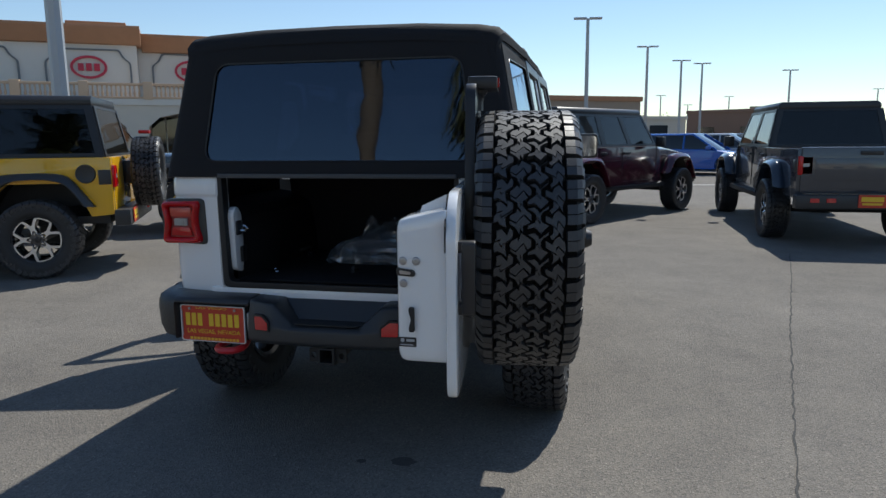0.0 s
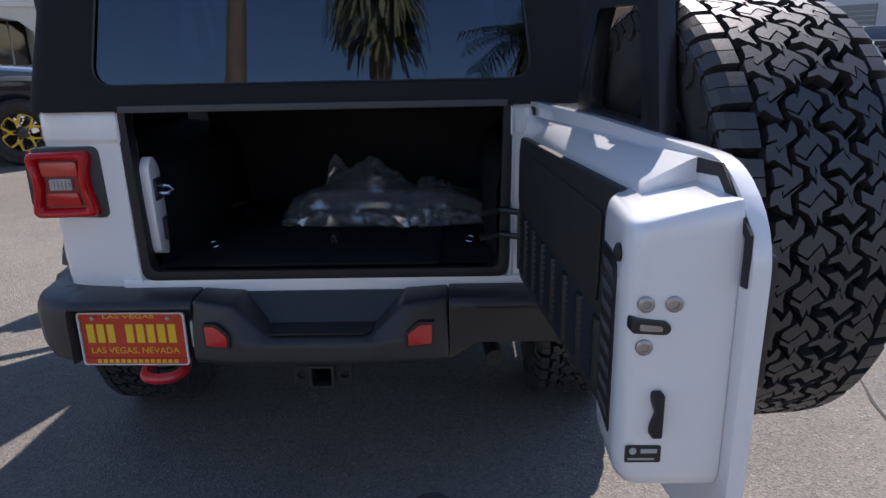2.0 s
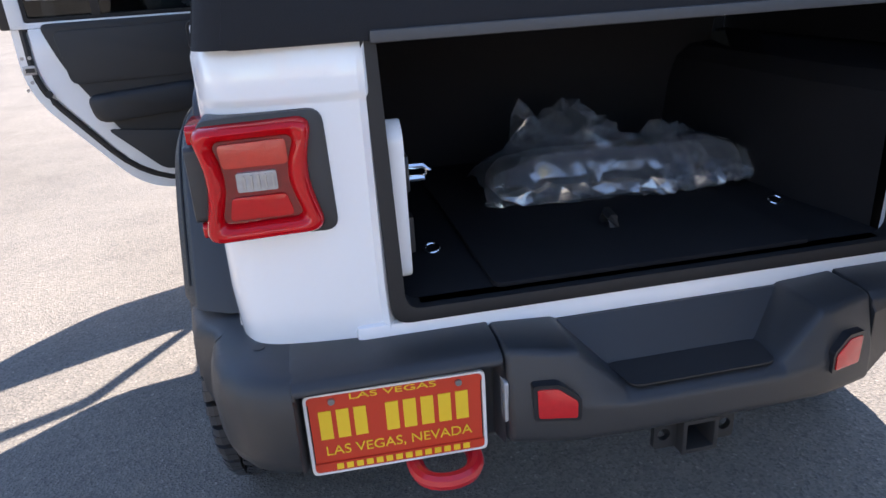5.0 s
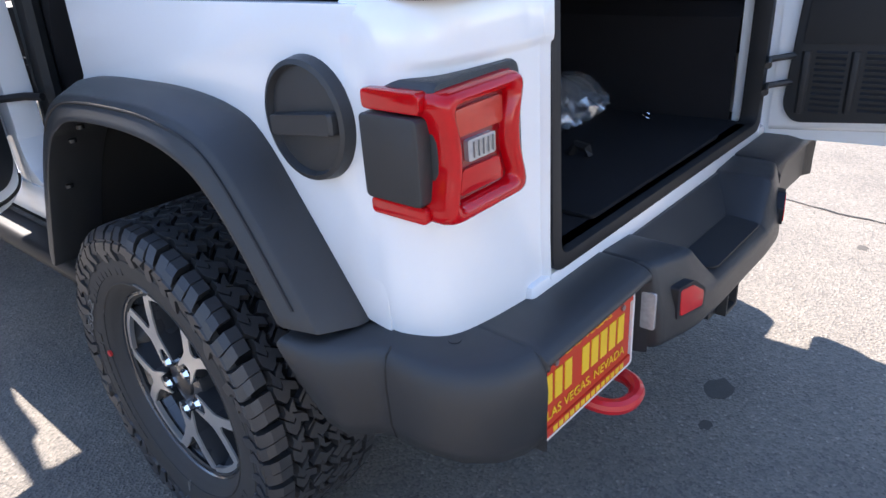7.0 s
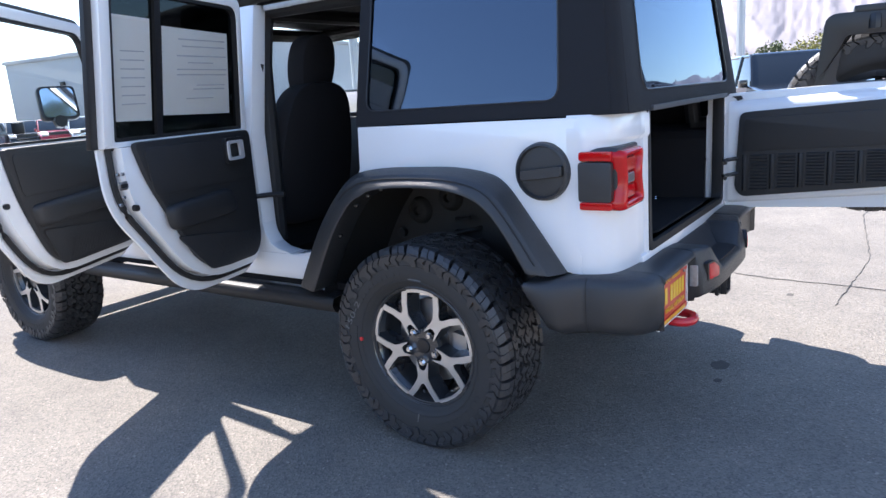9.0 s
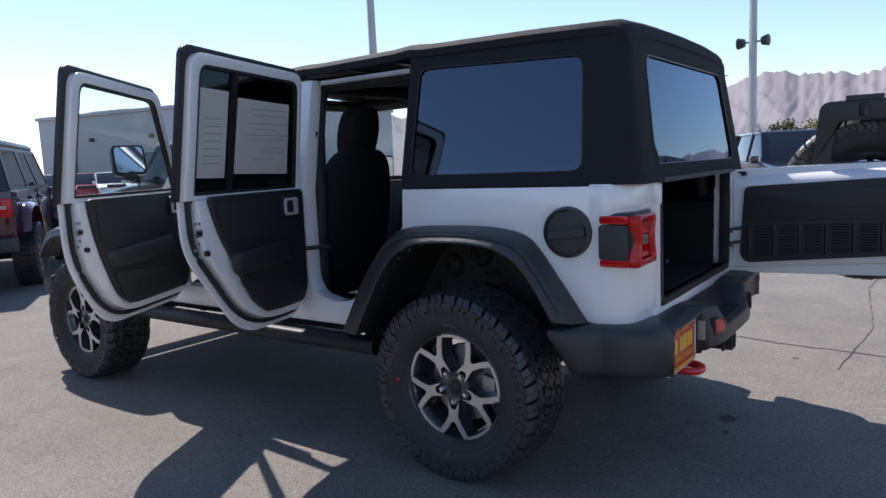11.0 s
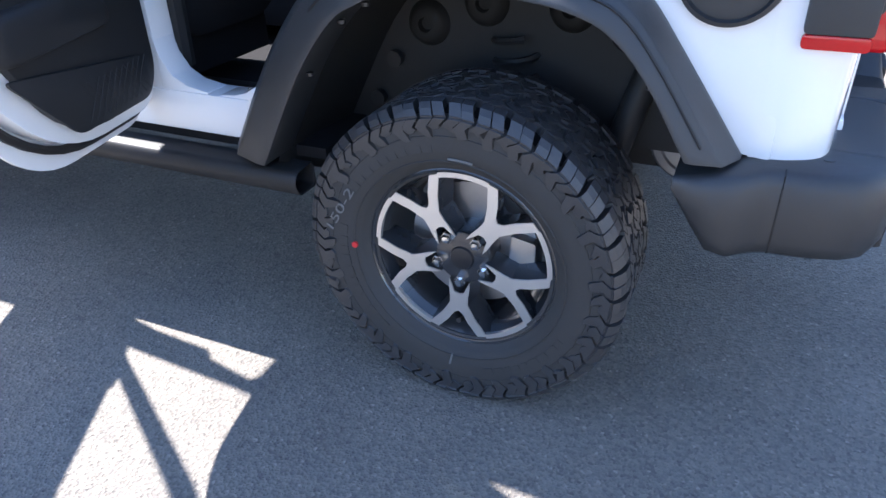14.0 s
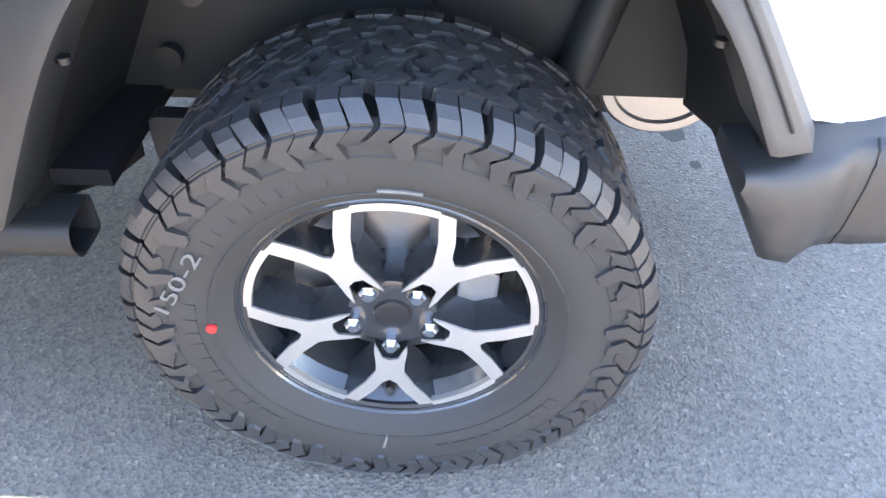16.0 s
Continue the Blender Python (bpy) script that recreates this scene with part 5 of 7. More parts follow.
    for side in (-1, 1):
        bm = B()
        box(bm, side * 0.42 - 0.035, side * 0.42 + 0.035, -0.68, 3.4, 0.50, 0.57)
        part("chassis_rail", bm, FRAMEMETAL, car, bev=0.006)
        part("body_bracket", solid(B(), rpoly([(0.29, 0.47), (0.37, 0.44), (0.44, 0.48), (0.44, 0.57), (0.30, 0.57)], 0.02), lambda u, v, w: (side * w, u, v), 0.60, 0.64), FRAMEMETAL, car, "black body mount bracket", bev=0.006)
        part("bracket_bolt", disc(B(), (side * 0.645, 0.345, 0.515), "x", 0.016, -0.012, 0.012, 6), CHROME, car, "bright hexagon bolt")
        part("shock_absorber", tube(B(), [(side * 0.58, -0.20, 0.36), (side * 0.53, -0.33, 0.82)], [0.034, 0.034], 12), FRAMEMETAL, car)
        part("coil_spring", tube(B(), [(side * 0.5 + 0.06 * math.cos(k * 0.6), 0.02 + 0.06 * math.sin(k * 0.6), 0.48 + k * 0.005) for k in range(70)], 0.009, 6), FRAMEMETAL, car)
    for y in (0.0, 3.008):
        part("axle", tube(B(), [(-0.72, y, HUB_Z), (-0.1, y, HUB_Z), (0.0, y, HUB_Z), (0.15, y, HUB_Z), (0.72, y, HUB_Z)], [0.045, 0.05, 0.13, 0.05, 0.045], 14), FRAMEMETAL, car)
    # wheels
    for y, tilt in ((HUB_Y, 2.5), (3.008, 40)):
        wheel(car, pose(-0.812, y, HUB_Z, tilt), detail=True)
        wheel(car, pose(0.812, y, HUB_Z, tilt) @ FLIP, detail=False)
    # chalk and paint marks on the near rear tyre
    cm = B()
    for r0, q0, q1 in ((0.272, 88, 101),):
        solid(cm, [(r0 * math.cos(radians(q)), r0 * math.sin(radians(q))) for q in range(q0, q1, 2)] + [((r0 + 0.004) * math.cos(radians(q)), (r0 + 0.004) * math.sin(radians(q))) for q in range(q1 - 1, q0 - 1, -2)], lambda u, v, w: (w, u + HUB_Y, v + HUB_Z), -0.9515, -0.9465)
    part("chalk_line", cm, CHALK, car, "white chalk line")
    cm = B()
    solid(cm, [(-0.0, -0.262), (0.004, -0.262), (0.012, -0.297), (0.006, -0.297)], lambda u, v, w: (w, u + 0.022, v + HUB_Z), -0.9515, -0.945)
    part("chalk_line", cm, CHALK, car, "white chalk line")
    part("paint_dot", disc(B(), (-0.949, 0.279, 0.399), "x", 0.008, -0.003, 0.003, 12), REDMARK, car, "red paint dot")
    q = radians(163)
    letters("chalk_mark", "150-2", 0.032, Matrix.Translation((-0.957, 0.308 * -math.cos(q) + HUB_Y, HUB_Z + 0.10)) @ Matrix(((0, 0, -1, 0), (-1, 0, 0, 0), (0, 1, 0, 0), (0, 0, 0, 1))) @ pose(0, 0, 0, 0, 0, 58), CHALK, car, width=0.135)
    # tailgate, swung open
    tg = new("tailgate")
    tg.parent = car
    GA = 97.0
    a0 = radians(GA)
    ax, ay = Vector((-math.cos(a0), -math.sin(a0), 0)), Vector((math.sin(a0), -math.cos(a0), 0))
    tg.matrix_local = Matrix(((ax.x, ay.x, 0, 0.562), (ax.y, ay.y, 0, -0.75), (0, 0, 1, 0), (0, 0, 0, 1)))
    tagged(tg, "open white tailgate carrying the spare wheel")
    F = lambda u, v, w: (u, w, v)
    I = lambda u, v, w: (u, w + 0.010 - 0.060 * u, v)      # inner face, thicker towards the free edge
    part("gate_skin", solid(B(), rpoly([(-0.03, 0.692), (1.05, 0.70), (1.14, 0.735), (1.145, 1.165), (1.06, 1.243), (0.5, 1.240), (-0.03, 1.224)], [0.02, 0.2, 0.04, 0.06, 0.06, 0.2, 0.02], 5), F, 0.030, 0.056), WHITE, tg, "white outer gate skin", bev=0.006)
    rings = []
    for u, zt in ((0.0, 1.168), (0.3, 1.182), (0.65, 1.198), (0.95, 1.212), (0.99, 1.214)):
        w0 = 0.010 - 0.060 * u
        rings.append([(u, w, z) for w, z in ((0.031, 0.716 + 0.06 * u), (w0 + 0.010, 0.722 + 0.08 * u), (w0, 0.735 + 0.085 * u), (w0, zt - 0.028), (w0 + 0.006, zt - 0.012), (0.018, zt + 0.016), (0.031, zt + 0.020))])
    part("gate_shell", loops(B(), rings), WHITE, tg, "white inner gate shell", sharp=0.9)
    # deep latch box on the free edge
    plan = rpoly([(0.935, 0.030), (0.935, -0.055), (0.953, -0.084), (1.075, -0.100), (1.104, -0.092), (1.120, 0.030)], [0.004, 0.012, 0.012, 0.02, 0.02, 0.004], 5)
    cu, cw = 1.03, 0.0
    part("latch_box", loops(B(), [[(cu + (u - cu) * k, cw + (w - cw) * k if w < 0.029 else w, z + (0.03 * (w + 0.12) / 0.15 if z > 1.1 else 0)) for u, w in plan] for z, k in ((0.815, 0.90), (0.82, 0.95), (0.832, 0.99), (0.85, 1.0), (1.135, 1.0), (1.155, 0.985), (1.167, 0.95), (1.172, 0.90))]), WHITE, tg, "white latch box on the gate edge", sharp=0.8)
    tp = part("trim_panel", solid(B(), rpoly([(0.03, 0.79), (0.06, 0.750), (0.925, 0.825), (0.95, 0.86), (0.95, 1.10), (0.965, 1.186), (0.05, 1.138)], [0.03, 0.03, 0.03, 0.03, 0.05, 0.02, 0.03], 4), I, -0.016, -0.001), PANEL, tg, "black moulded gate panel", bev=0.005)
    part("panel_pad", solid(B(), rpoly([(0.06, 0.962), (0.87, 0.985), (0.88, 1.135), (0.07, 1.112)], 0.015), I, -0.021, -0.016), PANEL, tp, bev=0.003)
    for k in range(8):
        u = 0.075 + k * 0.115
        zt = 0.942 + 0.025 * u
        bm = loops(B(), [[I(u - 0.013, v, -0.016), I(u + 0.013, v, -0.016), I(u + 0.006, v, -0.025), I(u - 0.006, v, -0.025)] for v in (0.772 + 0.08 * u, zt)])
        part("panel_rib", bm, PANEL, tp, bev=0.003)
        if k < 7:
            for j in range(11):
                v = 0.778 + 0.085 * u + j * (0.0158 - 0.0058 * u)
                bm = loops(B(), [[I(uu, v, -0.016), I(uu, v + 0.002, -0.024), I(uu, v + 0.008, -0.016)] for uu in (u + 0.022, u + 0.094)])
                part("vent_slat", bm, PANEL, tp)
    # end face of the box: latch, bolts, rubber stop, labels
    E = lambda w, v, out: (1.1045 + (w + 0.088) * 0.127 + out, w, v)
    part("gate_latch", solid(B(), rpoly([(-0.097, 1.038), (-0.052, 1.035), (-0.047, 1.044), (-0.053, 1.053), (-0.097, 1.058)], 0.006), E, -0.012, 0.005), TRIM, tg, "black gate latch", bev=0.002)
    part("latch_claw", solid(B(), rpoly([(-0.088, 1.043), (-0.060, 1.041), (-0.060, 1.048), (-0.088, 1.052)], 0.003), E, 0.004, 0.008), STEEL, tg, "steel latch claw")
    for w, v in ((-0.080, 1.075), (-0.046, 1.075), (-0.079, 1.018)):
        part("gate_bolt", lathe(B(), [(0.0105, 0.0), (0.0105, 0.003), (0.008, 0.0045), (0.005, 0.0045), (0.0045, 0.003), (0.0005, 0.003)], 18, lambda q, r, o: E(w + r * math.cos(q), v + r * math.sin(q), o)), STEEL, tg, "steel bolt")
    part("rubber_stop", solid(B(), rpoly([(-0.066, 0.895), (-0.052, 0.895), (-0.052, 0.958), (-0.066, 0.958), (-0.066, 0.945), (-0.060, 0.927), (-0.066, 0.908)], 0.004), E, -0.004, 0.012), SEAL, tg, "black rubber stop", bev=0.002)
    lb = part("approval_label", solid(B(), rpoly([(-0.094, 0.854), (-0.048, 0.854), (-0.048, 0.879), (-0.094, 0.879)], 0.003), E, 0.0, 0.0014), TRIM, tg, "small black data label")
    part("label_bar", solid(B(), [(-0.074, 0.868), (-0.053, 0.868), (-0.053, 0.874), (-0.074, 0.874)], E, 0.0014, 0.002), INK, lb)
    part("label_bar", solid(B(), [(-0.090, 0.858), (-0.056, 0.858), (-0.056, 0.8605), (-0.090, 0.8605)], E, 0.0014, 0.002), INK, lb)
    part("label_bar", disc(B(), (E(-0.084, 0, 0.0005)[0], -0.084, 0.871), "x", 0.005, 0.0, 0.0015, 12), INK, lb)
    SL = lambda q, v, o: (0.955 + 0.118 * q - 0.13 * o, -0.0846 - 0.0152 * q - 0.99 * o, v)
    sd = part("loading_label", solid(B(), rpoly([(0.12, 0.875), (0.80, 0.865), (0.80, 1.105), (0.66, 1.118), (0.12, 1.118)], 0.02), SL, 0.0, 0.002), TRIM, tg, "black label with grey lines")
    for j in range(8):
        v = 0.883 + j * 0.029
        part("label_bar", solid(B(), [(0.2, v), (0.7, v), (0.7, v + 0.013), (0.2, v + 0.013)], SL, 0.002, 0.0028), LABELGREY, sd)
    part("grommet", lathe(B(), [(0.012, 0.0), (0.012, 0.004), (0.006, 0.007), (0.0005, 0.007)], 16, lambda q, r, o: SL(0.87 + r * math.cos(q) / 0.119, 1.128 + r * math.sin(q), o)), SEAL, tg, "black rubber grommet")
    for pts in ([(0.975, 1.232), (1.055, 1.236), (1.138, 1.165), (1.138, 1.10), (1.126, 1.10), (1.126, 1.158), (1.05, 1.218), (0.985, 1.212)], [(0.01, 1.212), (0.05, 1.214), (0.06, 1.198), (0.035, 1.19), (0.03, 1.20)]):
        part("foam_strip", solid(B(), pts, F, 0.0265, 0.0305), SEAL, tg, "black foam strip on the gate edge")
    part("gate_handle", solid(B(), rpoly([(1.04, 0.93), (1.085, 0.93), (1.085, 1.12), (1.04, 1.12)], 0.012), F, 0.065, 0.10), TRIM, tg, bev=0.008)
    for v in (0.93, 1.12):
        part("handle_foot", solid(B(), rpoly([(1.045, v), (1.08, v), (1.08, v - 0.03 if v > 1 else v + 0.03), (1.045, v - 0.03 if v > 1 else v + 0.03)], 0.006), F, 0.054, 0.07), TRIM, tg)
    for v in (0.83, 1.08):
        bm = B()
        box(bm, -0.06, 0.16, 0.055, 0.075, v - 0.03, v + 0.03)
        part("gate_hinge", bm, TRIM, tg, "black gate hinge", bev=0.006)
    for v in (0.93, 0.86):
        part("gate_check", tube(B(), [(0.05, 0.002, v), (-0.01, -0.05, v - 0.005), (-0.0, -0.11, v - 0.01)], 0.009, 8), TRIM, tg, "black gate check arm")
    SU, SV = 0.595, 1.06
    o = rpoly([(0.345, 1.10), (0.80, 1.10), (0.80, 1.22), (0.735, 1.535), (0.38, 1.535), (0.345, 1.22)], [0.02, 0.02, 0.05, 0.05, 0.05, 0.05], 5)
    i = rpoly([(0.425, 1.245), (0.60, 1.245), (0.72, 1.245), (0.675, 1.44), (0.56, 1.44), (0.455, 1.44)], 0.03, 5)
    part("carrier_loop", frame_ring(B(), o, i, F, 0.055, 0.084), TRIM, tg, "black cast spare carrier loop", bev=0.006)
    part("spare_carrier", loops(B(), [[(SU - 0.13 * s, w, SV - 0.15 * s), (SU + 0.13 * s, w, SV - 0.15 * s), (SU + 0.13 * s, w, SV + 0.15 * s), (SU - 0.13 * s, w, SV + 0.15 * s)] for w, s in ((0.056, 1.2), (0.14, 0.9), (0.21, 0.7))]), TRIM, tg, "black spare wheel carrier", bev=0.02)
    part("carrier_arm", tube(B(), smooth_path([(SU - 0.03, 0.07, SV + 0.40), (SU - 0.03, 0.072, SV + 0.44), (SU - 0.03, 0.09, SV + 0.475)], 4), 0.03, 10), TRIM, tg, "black brake lamp bracket")
    bm = B()
    box(bm, SU - 0.11, SU + 0.05, 0.055, 0.145, SV + 0.462, SV + 0.5)
    br = part("high_brake_lamp", bm, TRIM, tg, "high-level brake lamp", bev=0.008)
    bm = B()
    box(bm, SU - 0.095, SU + 0.035, 0.143, 0.15, SV + 0.468, SV + 0.494)
    part("lens", bm, REDLENS, br)
    sw = wheel(tg, Matrix.Translation((SU, 0.236, SV)) @ pose(0, 0, 0, 0, 0, -90) @ pose(0, 0, 0, 17), detail=False, name="spare_wheel")
    tagged(sw, "spare wheel with all-terrain tyre")
    part("camera_cone", lathe(B(), [(0.045, 0.33), (0.04, 0.40), (0.022, 0.44), (0.0005, 0.442)], 20, lambda q, r, w: (SU + r * math.cos(q), w, SV + r * math.sin(q))), TRIM, tg, "black camera housing")
    return car


hero()

# ---- bag in the load bay ----
def bag():
    t = anchor("plastic_bag", pose(0.15, -0.12, 0.764), "clear crumpled plastic bag over a dark folded cover", "bag")
    rnd = random.Random(7)

    def sheet(prof, xs, seed, jx=0.008, jz=0.008, step=0.02, tip=0.5):
        """Film laid over a profile (y, z) along x, crumpled into small facets."""
        b = B()
        x0, x1 = xs
        n = int((x1 - x0) / step)
        rings = []
        for i in range(n + 1):
            f = i / n
            x = x0 + (x1 - x0) * f
            fall = min(1, 4.5 * f, 4.5 * (1 - f)) ** 0.5 if tip == 0.5 else max(0.0, min(f / tip, (1 - f) / (1 - tip))) ** 0.75
            row = []
            for y, z, c in prof:
                p = Vector((x * 5, y * 6, seed))
                d = noise.noise(p) + 0.7 * noise.noise(p * 2.7)
                row.append((x + rnd.uniform(-jx, jx) * c, y * (0.75 + 0.25 * fall) + rnd.uniform(-jz, jz) * c + 0.02 * d * c,
                            max(0.002, z * (0.35 + 0.65 * fall) * (1 + 0.16 * noise.noise(p * 0.7 + Vector((4, 2, 0)))) + rnd.uniform(-jz, jz) * 0.6 * c + 0.012 * d * c)))
            rings.append(row)
        loops(b, rings, closed=False, caps=False)
        bmesh.ops.triangulate(b, faces=b.faces)
        return b
    low = [(-0.20, 0.004, 0.5), (-0.215, 0.02, 1.4), (-0.20, 0.035, 1.5), (-0.205, 0.05, 1.3), (-0.185, 0.065, 0.5), (-0.175, 0.085, 0.3), (-0.155, 0.115, 0.3), (-0.13, 0.125, 0.5), (-0.09, 0.125, 0.5), (-0.05, 0.125, 0.6), (0.0, 0.115, 0.7), (0.06, 0.09, 0.7), (0.14, 0.02, 0.5)]
    part("film", sheet(low, (-0.38, 0.36), 2.0), FILM, t, "creased clear plastic film", sharp=0.35).visible_shadow = False
    peak = [(-0.10, 0.09, 0.6), (-0.08, 0.13, 0.9), (-0.05, 0.165, 0.9), (-0.02, 0.175, 0.9), (0.02, 0.185, 1.0), (0.06, 0.205, 1.1), (0.10, 0.212, 1.1), (0.14, 0.17, 0.9), (0.18, 0.10, 0.5), (0.2, 0.01, 0.4)]
    part("film_top", sheet(peak, (-0.29, 0.10), 6.0, jx=0.016, jz=0.024, step=0.022, tip=0.55), FILM, t, "heaped clear film", sharp=0.3).visible_shadow = False
    spike = [(0.03, 0.16, 0.5), (0.05, 0.185, 0.8), (0.07, 0.205, 0.9), (0.09, 0.208, 0.8), (0.12, 0.16, 0.5)]
    part("film_fold", sheet(spike, (-0.26, -0.12), 3.0, jx=0.010, jz=0.016, step=0.018, tip=0.25), FILM, t, sharp=0.3).visible_shadow = False
    tail = [(-0.22, 0.01, 0.5), (-0.23, 0.05, 1.1), (-0.19, 0.075, 1.2), (-0.13, 0.10, 1.2), (-0.07, 0.125, 1.2), (0.0, 0.14, 1.1), (0.06, 0.11, 0.9), (0.12, 0.02, 0.5)]
    part("film_tail", sheet(tail, (0.04, 0.33), 9.0, jx=0.012, jz=0.020, step=0.016, tip=0.30), FILM, t, "crumpled film tail", sharp=0.25).visible_shadow = False
    cov = [(-0.165, 0.0), (-0.17, 0.04), (-0.15, 0.075), (-0.10, 0.098), (0.0, 0.098), (0.08, 0.06), (0.11, 0.0)]
    bm = loops(B(), [[(x, y * k, z * k * (1 + 0.1 * noise.noise((x * 9, y * 9, 0)))) for y, z in cov] for x, k in ((-0.33, 0.6), (-0.30, 0.9), (-0.2, 1.0), (-0.05, 1.0), (0.1, 1.0), (0.25, 0.97), (0.31, 0.85), (0.34, 0.5))])
    part("folded_cover", bm, TRIM, t, "folded black vinyl cover", sharp=0.9)
    return t


bag()


# ---- other vehicles ----
def jeep(name, m, col, label, pickup=False, hood_gap=0.0, rim=ALLOY, wheelbase=3.008, roofcol=None, flarecol=None):
    """A boxy off-roader; origin under the rear axle, +y forward."""
    car = anchor(name, m, label, "truck" if pickup else "car", "parked vehicles")
    paintm, flm, top = col, flarecol or PLASTIC, roofcol or TRIM
    WB = wheelbase
    rear = -1.05 if pickup else -0.72
    cab0 = 0.55 if pickup else -0.66
    fy = WB + 0.55
    # body sides with arch cuts
    arch_r = [(0.52, 0.55), (0.40, 0.82), (0.26, 0.95), (-0.26, 0.95), (-0.40, 0.82), (-0.50, 0.6)]
    arch_f = [(WB + a, b) for a, b in arch_r]
    poly = [(rear, 0.62), (rear, BELT), (WB - 0.75, BELT), (WB - 0.7, 1.15)] + [(WB - 0.62, 1.1), (WB - 0.60, 0.56)] + arch_r
    for side in (-1, 1):
        part("body_side", solid(B(), poly, lambda u, v, w: (side * w, u, v), 0.70, 0.80), paintm, car, bev=0.012)
        for cy, nm in ((0.0, "rear_flare"), (WB, "front_flare")):
            flare_bm = B()
            o, i = smooth_path(ARCH_OUT, 2), smooth_path(ARCH_IN, 2)
            loops(flare_bm, [[(side * x, cy + y, z) for x, y, z in ((0.78, u, v), (0.86, u, v), (0.93, a * 0.8 + u * 0.2, b * 0.8 + v * 0.2), (0.93, a, b), (0.78, a, b))] for (u, v), (a, b) in zip(o, i)])
            part("wheel_arch_flare", flare_bm, flm, car, bev=0.01)
            bm = B()
            solid(bm, [(cy + a, b) for a, b in i], lambda u, v, w: (side * w, u, v), 0.40, 0.42)
            loops(bm, [[(side * x, cy + a, b) for a, b in i] for x in (0.41, 0.8)], closed=False, caps=False)
            part("arch_liner", bm, SEAL, car)
        bm = B()
        box(bm, min(side * 0.78, side * 0.86), max(side * 0.78, side * 0.86), 0.5, WB - 0.55, 0.48, 0.55)
        part("rock_rail", bm, FRAMEMETAL, car, bev=0.01)
        bm = B()
        box(bm, min(side * 0.62, side * 0.79), max(side * 0.62, side * 0.79), rear - 0.03, rear + 0.06, 0.90, 1.13)
        lamp = part("tail_lamp", bm, REDLENS, car, "square red tail lamp", bev=0.015)
        bm = B()
        box(bm, min(side * 0.67, side * 0.74), max(side * 0.67, side * 0.74), rear - 0.035, rear - 0.028, 1.0, 1.04)
        part("reverse_lens", bm, CLEARLENS, lamp)
        bm = B()
        box(bm, min(side * 0.795, side * 0.822), max(side * 0.795, side * 0.822), rear + 0.005, rear + 0.125, 0.935, 1.085)
        part("lamp_cover", bm, PLASTIC, lamp, "black lamp side cover", bev=0.01)
        if side < 0 and not pickup:
            part("fuel_cap", lathe(B(), [(0.0005, -0.822), (0.075, -0.822), (0.09, -0.828), (0.098, -0.80)], 28, lambda q, r, w: (w, -0.475 + r * math.cos(q), 1.045 + r * math.sin(q))), PLASTIC, car, "round black fuel filler cap")
        part("headlamp", disc(B(), (side * 0.46, fy + 0.02, 0.92), "y", 0.1, -0.02, 0.02), CLEARLENS, car, "round clear headlamp")
        bm = B()
        box(bm, min(side * 0.9, side * 1.06), max(side * 0.9, side * 1.06), WB - 1.02, WB - 0.93, 1.2, 1.37)
        part("wing_mirror", bm, TRIM, car, bev=0.02)
        for y0, y1, z0 in (((cab0 + 0.95, WB - 0.78, 0.62), (cab0 + 0.06, cab0 + 0.88, 0.95)) if pickup else ((1.08, WB - 0.78, 0.62), (0.36, 1.03, 0.98))):
            seam = rpoly([(y0, z0), (y1, z0), (y1, BELT - 0.01), (y0, BELT - 0.01)], 0.05, 3)
            part("door_seam", tube(B(), [(side * 0.802, u, v) for u, v in seam], 0.005, 4, closed=True), SEAL, car)
            bm = B()
            box(bm, min(side * 0.80, side * 0.84), max(side * 0.80, side * 0.84), y0 + 0.03, y0 + 0.2, 1.08, 1.12)
            part("door_handle", bm, TRIM, car, bev=0.008)
    bm = B()
    box(bm, -0.72, 0.72, rear + 0.0, cab0 + 0.1 if pickup else rear + 0.08, 0.62, BELT if not pickup else 0.70)
    part("rear_panel" if not pickup else "bed_floor", bm, paintm, car, bev=0.02)
    if pickup:
        bm = B()
        box(bm, -0.76, 0.76, rear - 0.03, rear + 0.04, 0.68, BELT + 0.02)
        tgp = part("tailgate", bm, paintm, car, "dark tailgate", bev=0.02)
        bm = B()
        box(bm, -0.6, 0.6, rear - 0.036, rear - 0.03, 0.83, 1.1)
        part("tailgate_pressing", bm, paintm, tgp, bev=0.003)
        bm = B()
        box(bm, -0.12, 0.12, rear - 0.05, rear - 0.03, 1.14, 1.19)
        part("tailgate_handle", bm, TRIM, tgp, bev=0.01)
        bm = B()
        box(bm, -0.7, 0.7, cab0 - 0.02, cab0 + 0.06, 0.7, BELT)
        part("cab_rear_wall", bm, paintm, car)
    bm = B()
    box(bm, -0.70, 0.70, cab0, WB - 0.5, 0.52, 0.60)
    part("floor_pan", bm, FRAMEMETAL, car)
    # bonnet and nose
    bm = loops(B(), [[(-w, y, 0.75), (-w, y, z), (-w * 0.8, y, z + 0.04), (w * 0.8, y, z + 0.04), (w, y, z), (w, y, 0.75)] for y, w, z in ((WB - 0.75, 0.74, 1.16), (WB - 0.2, 0.68, 1.14), (fy, 0.58, 1.06))])
    part("bonnet", bm, paintm, car, bev=0.02)
    bm = B()
    box(bm, -0.62, 0.62, fy - 0.02, fy + 0.03, 0.66, 1.06)
    gr = part("grille", bm, paintm, car, bev=0.02)
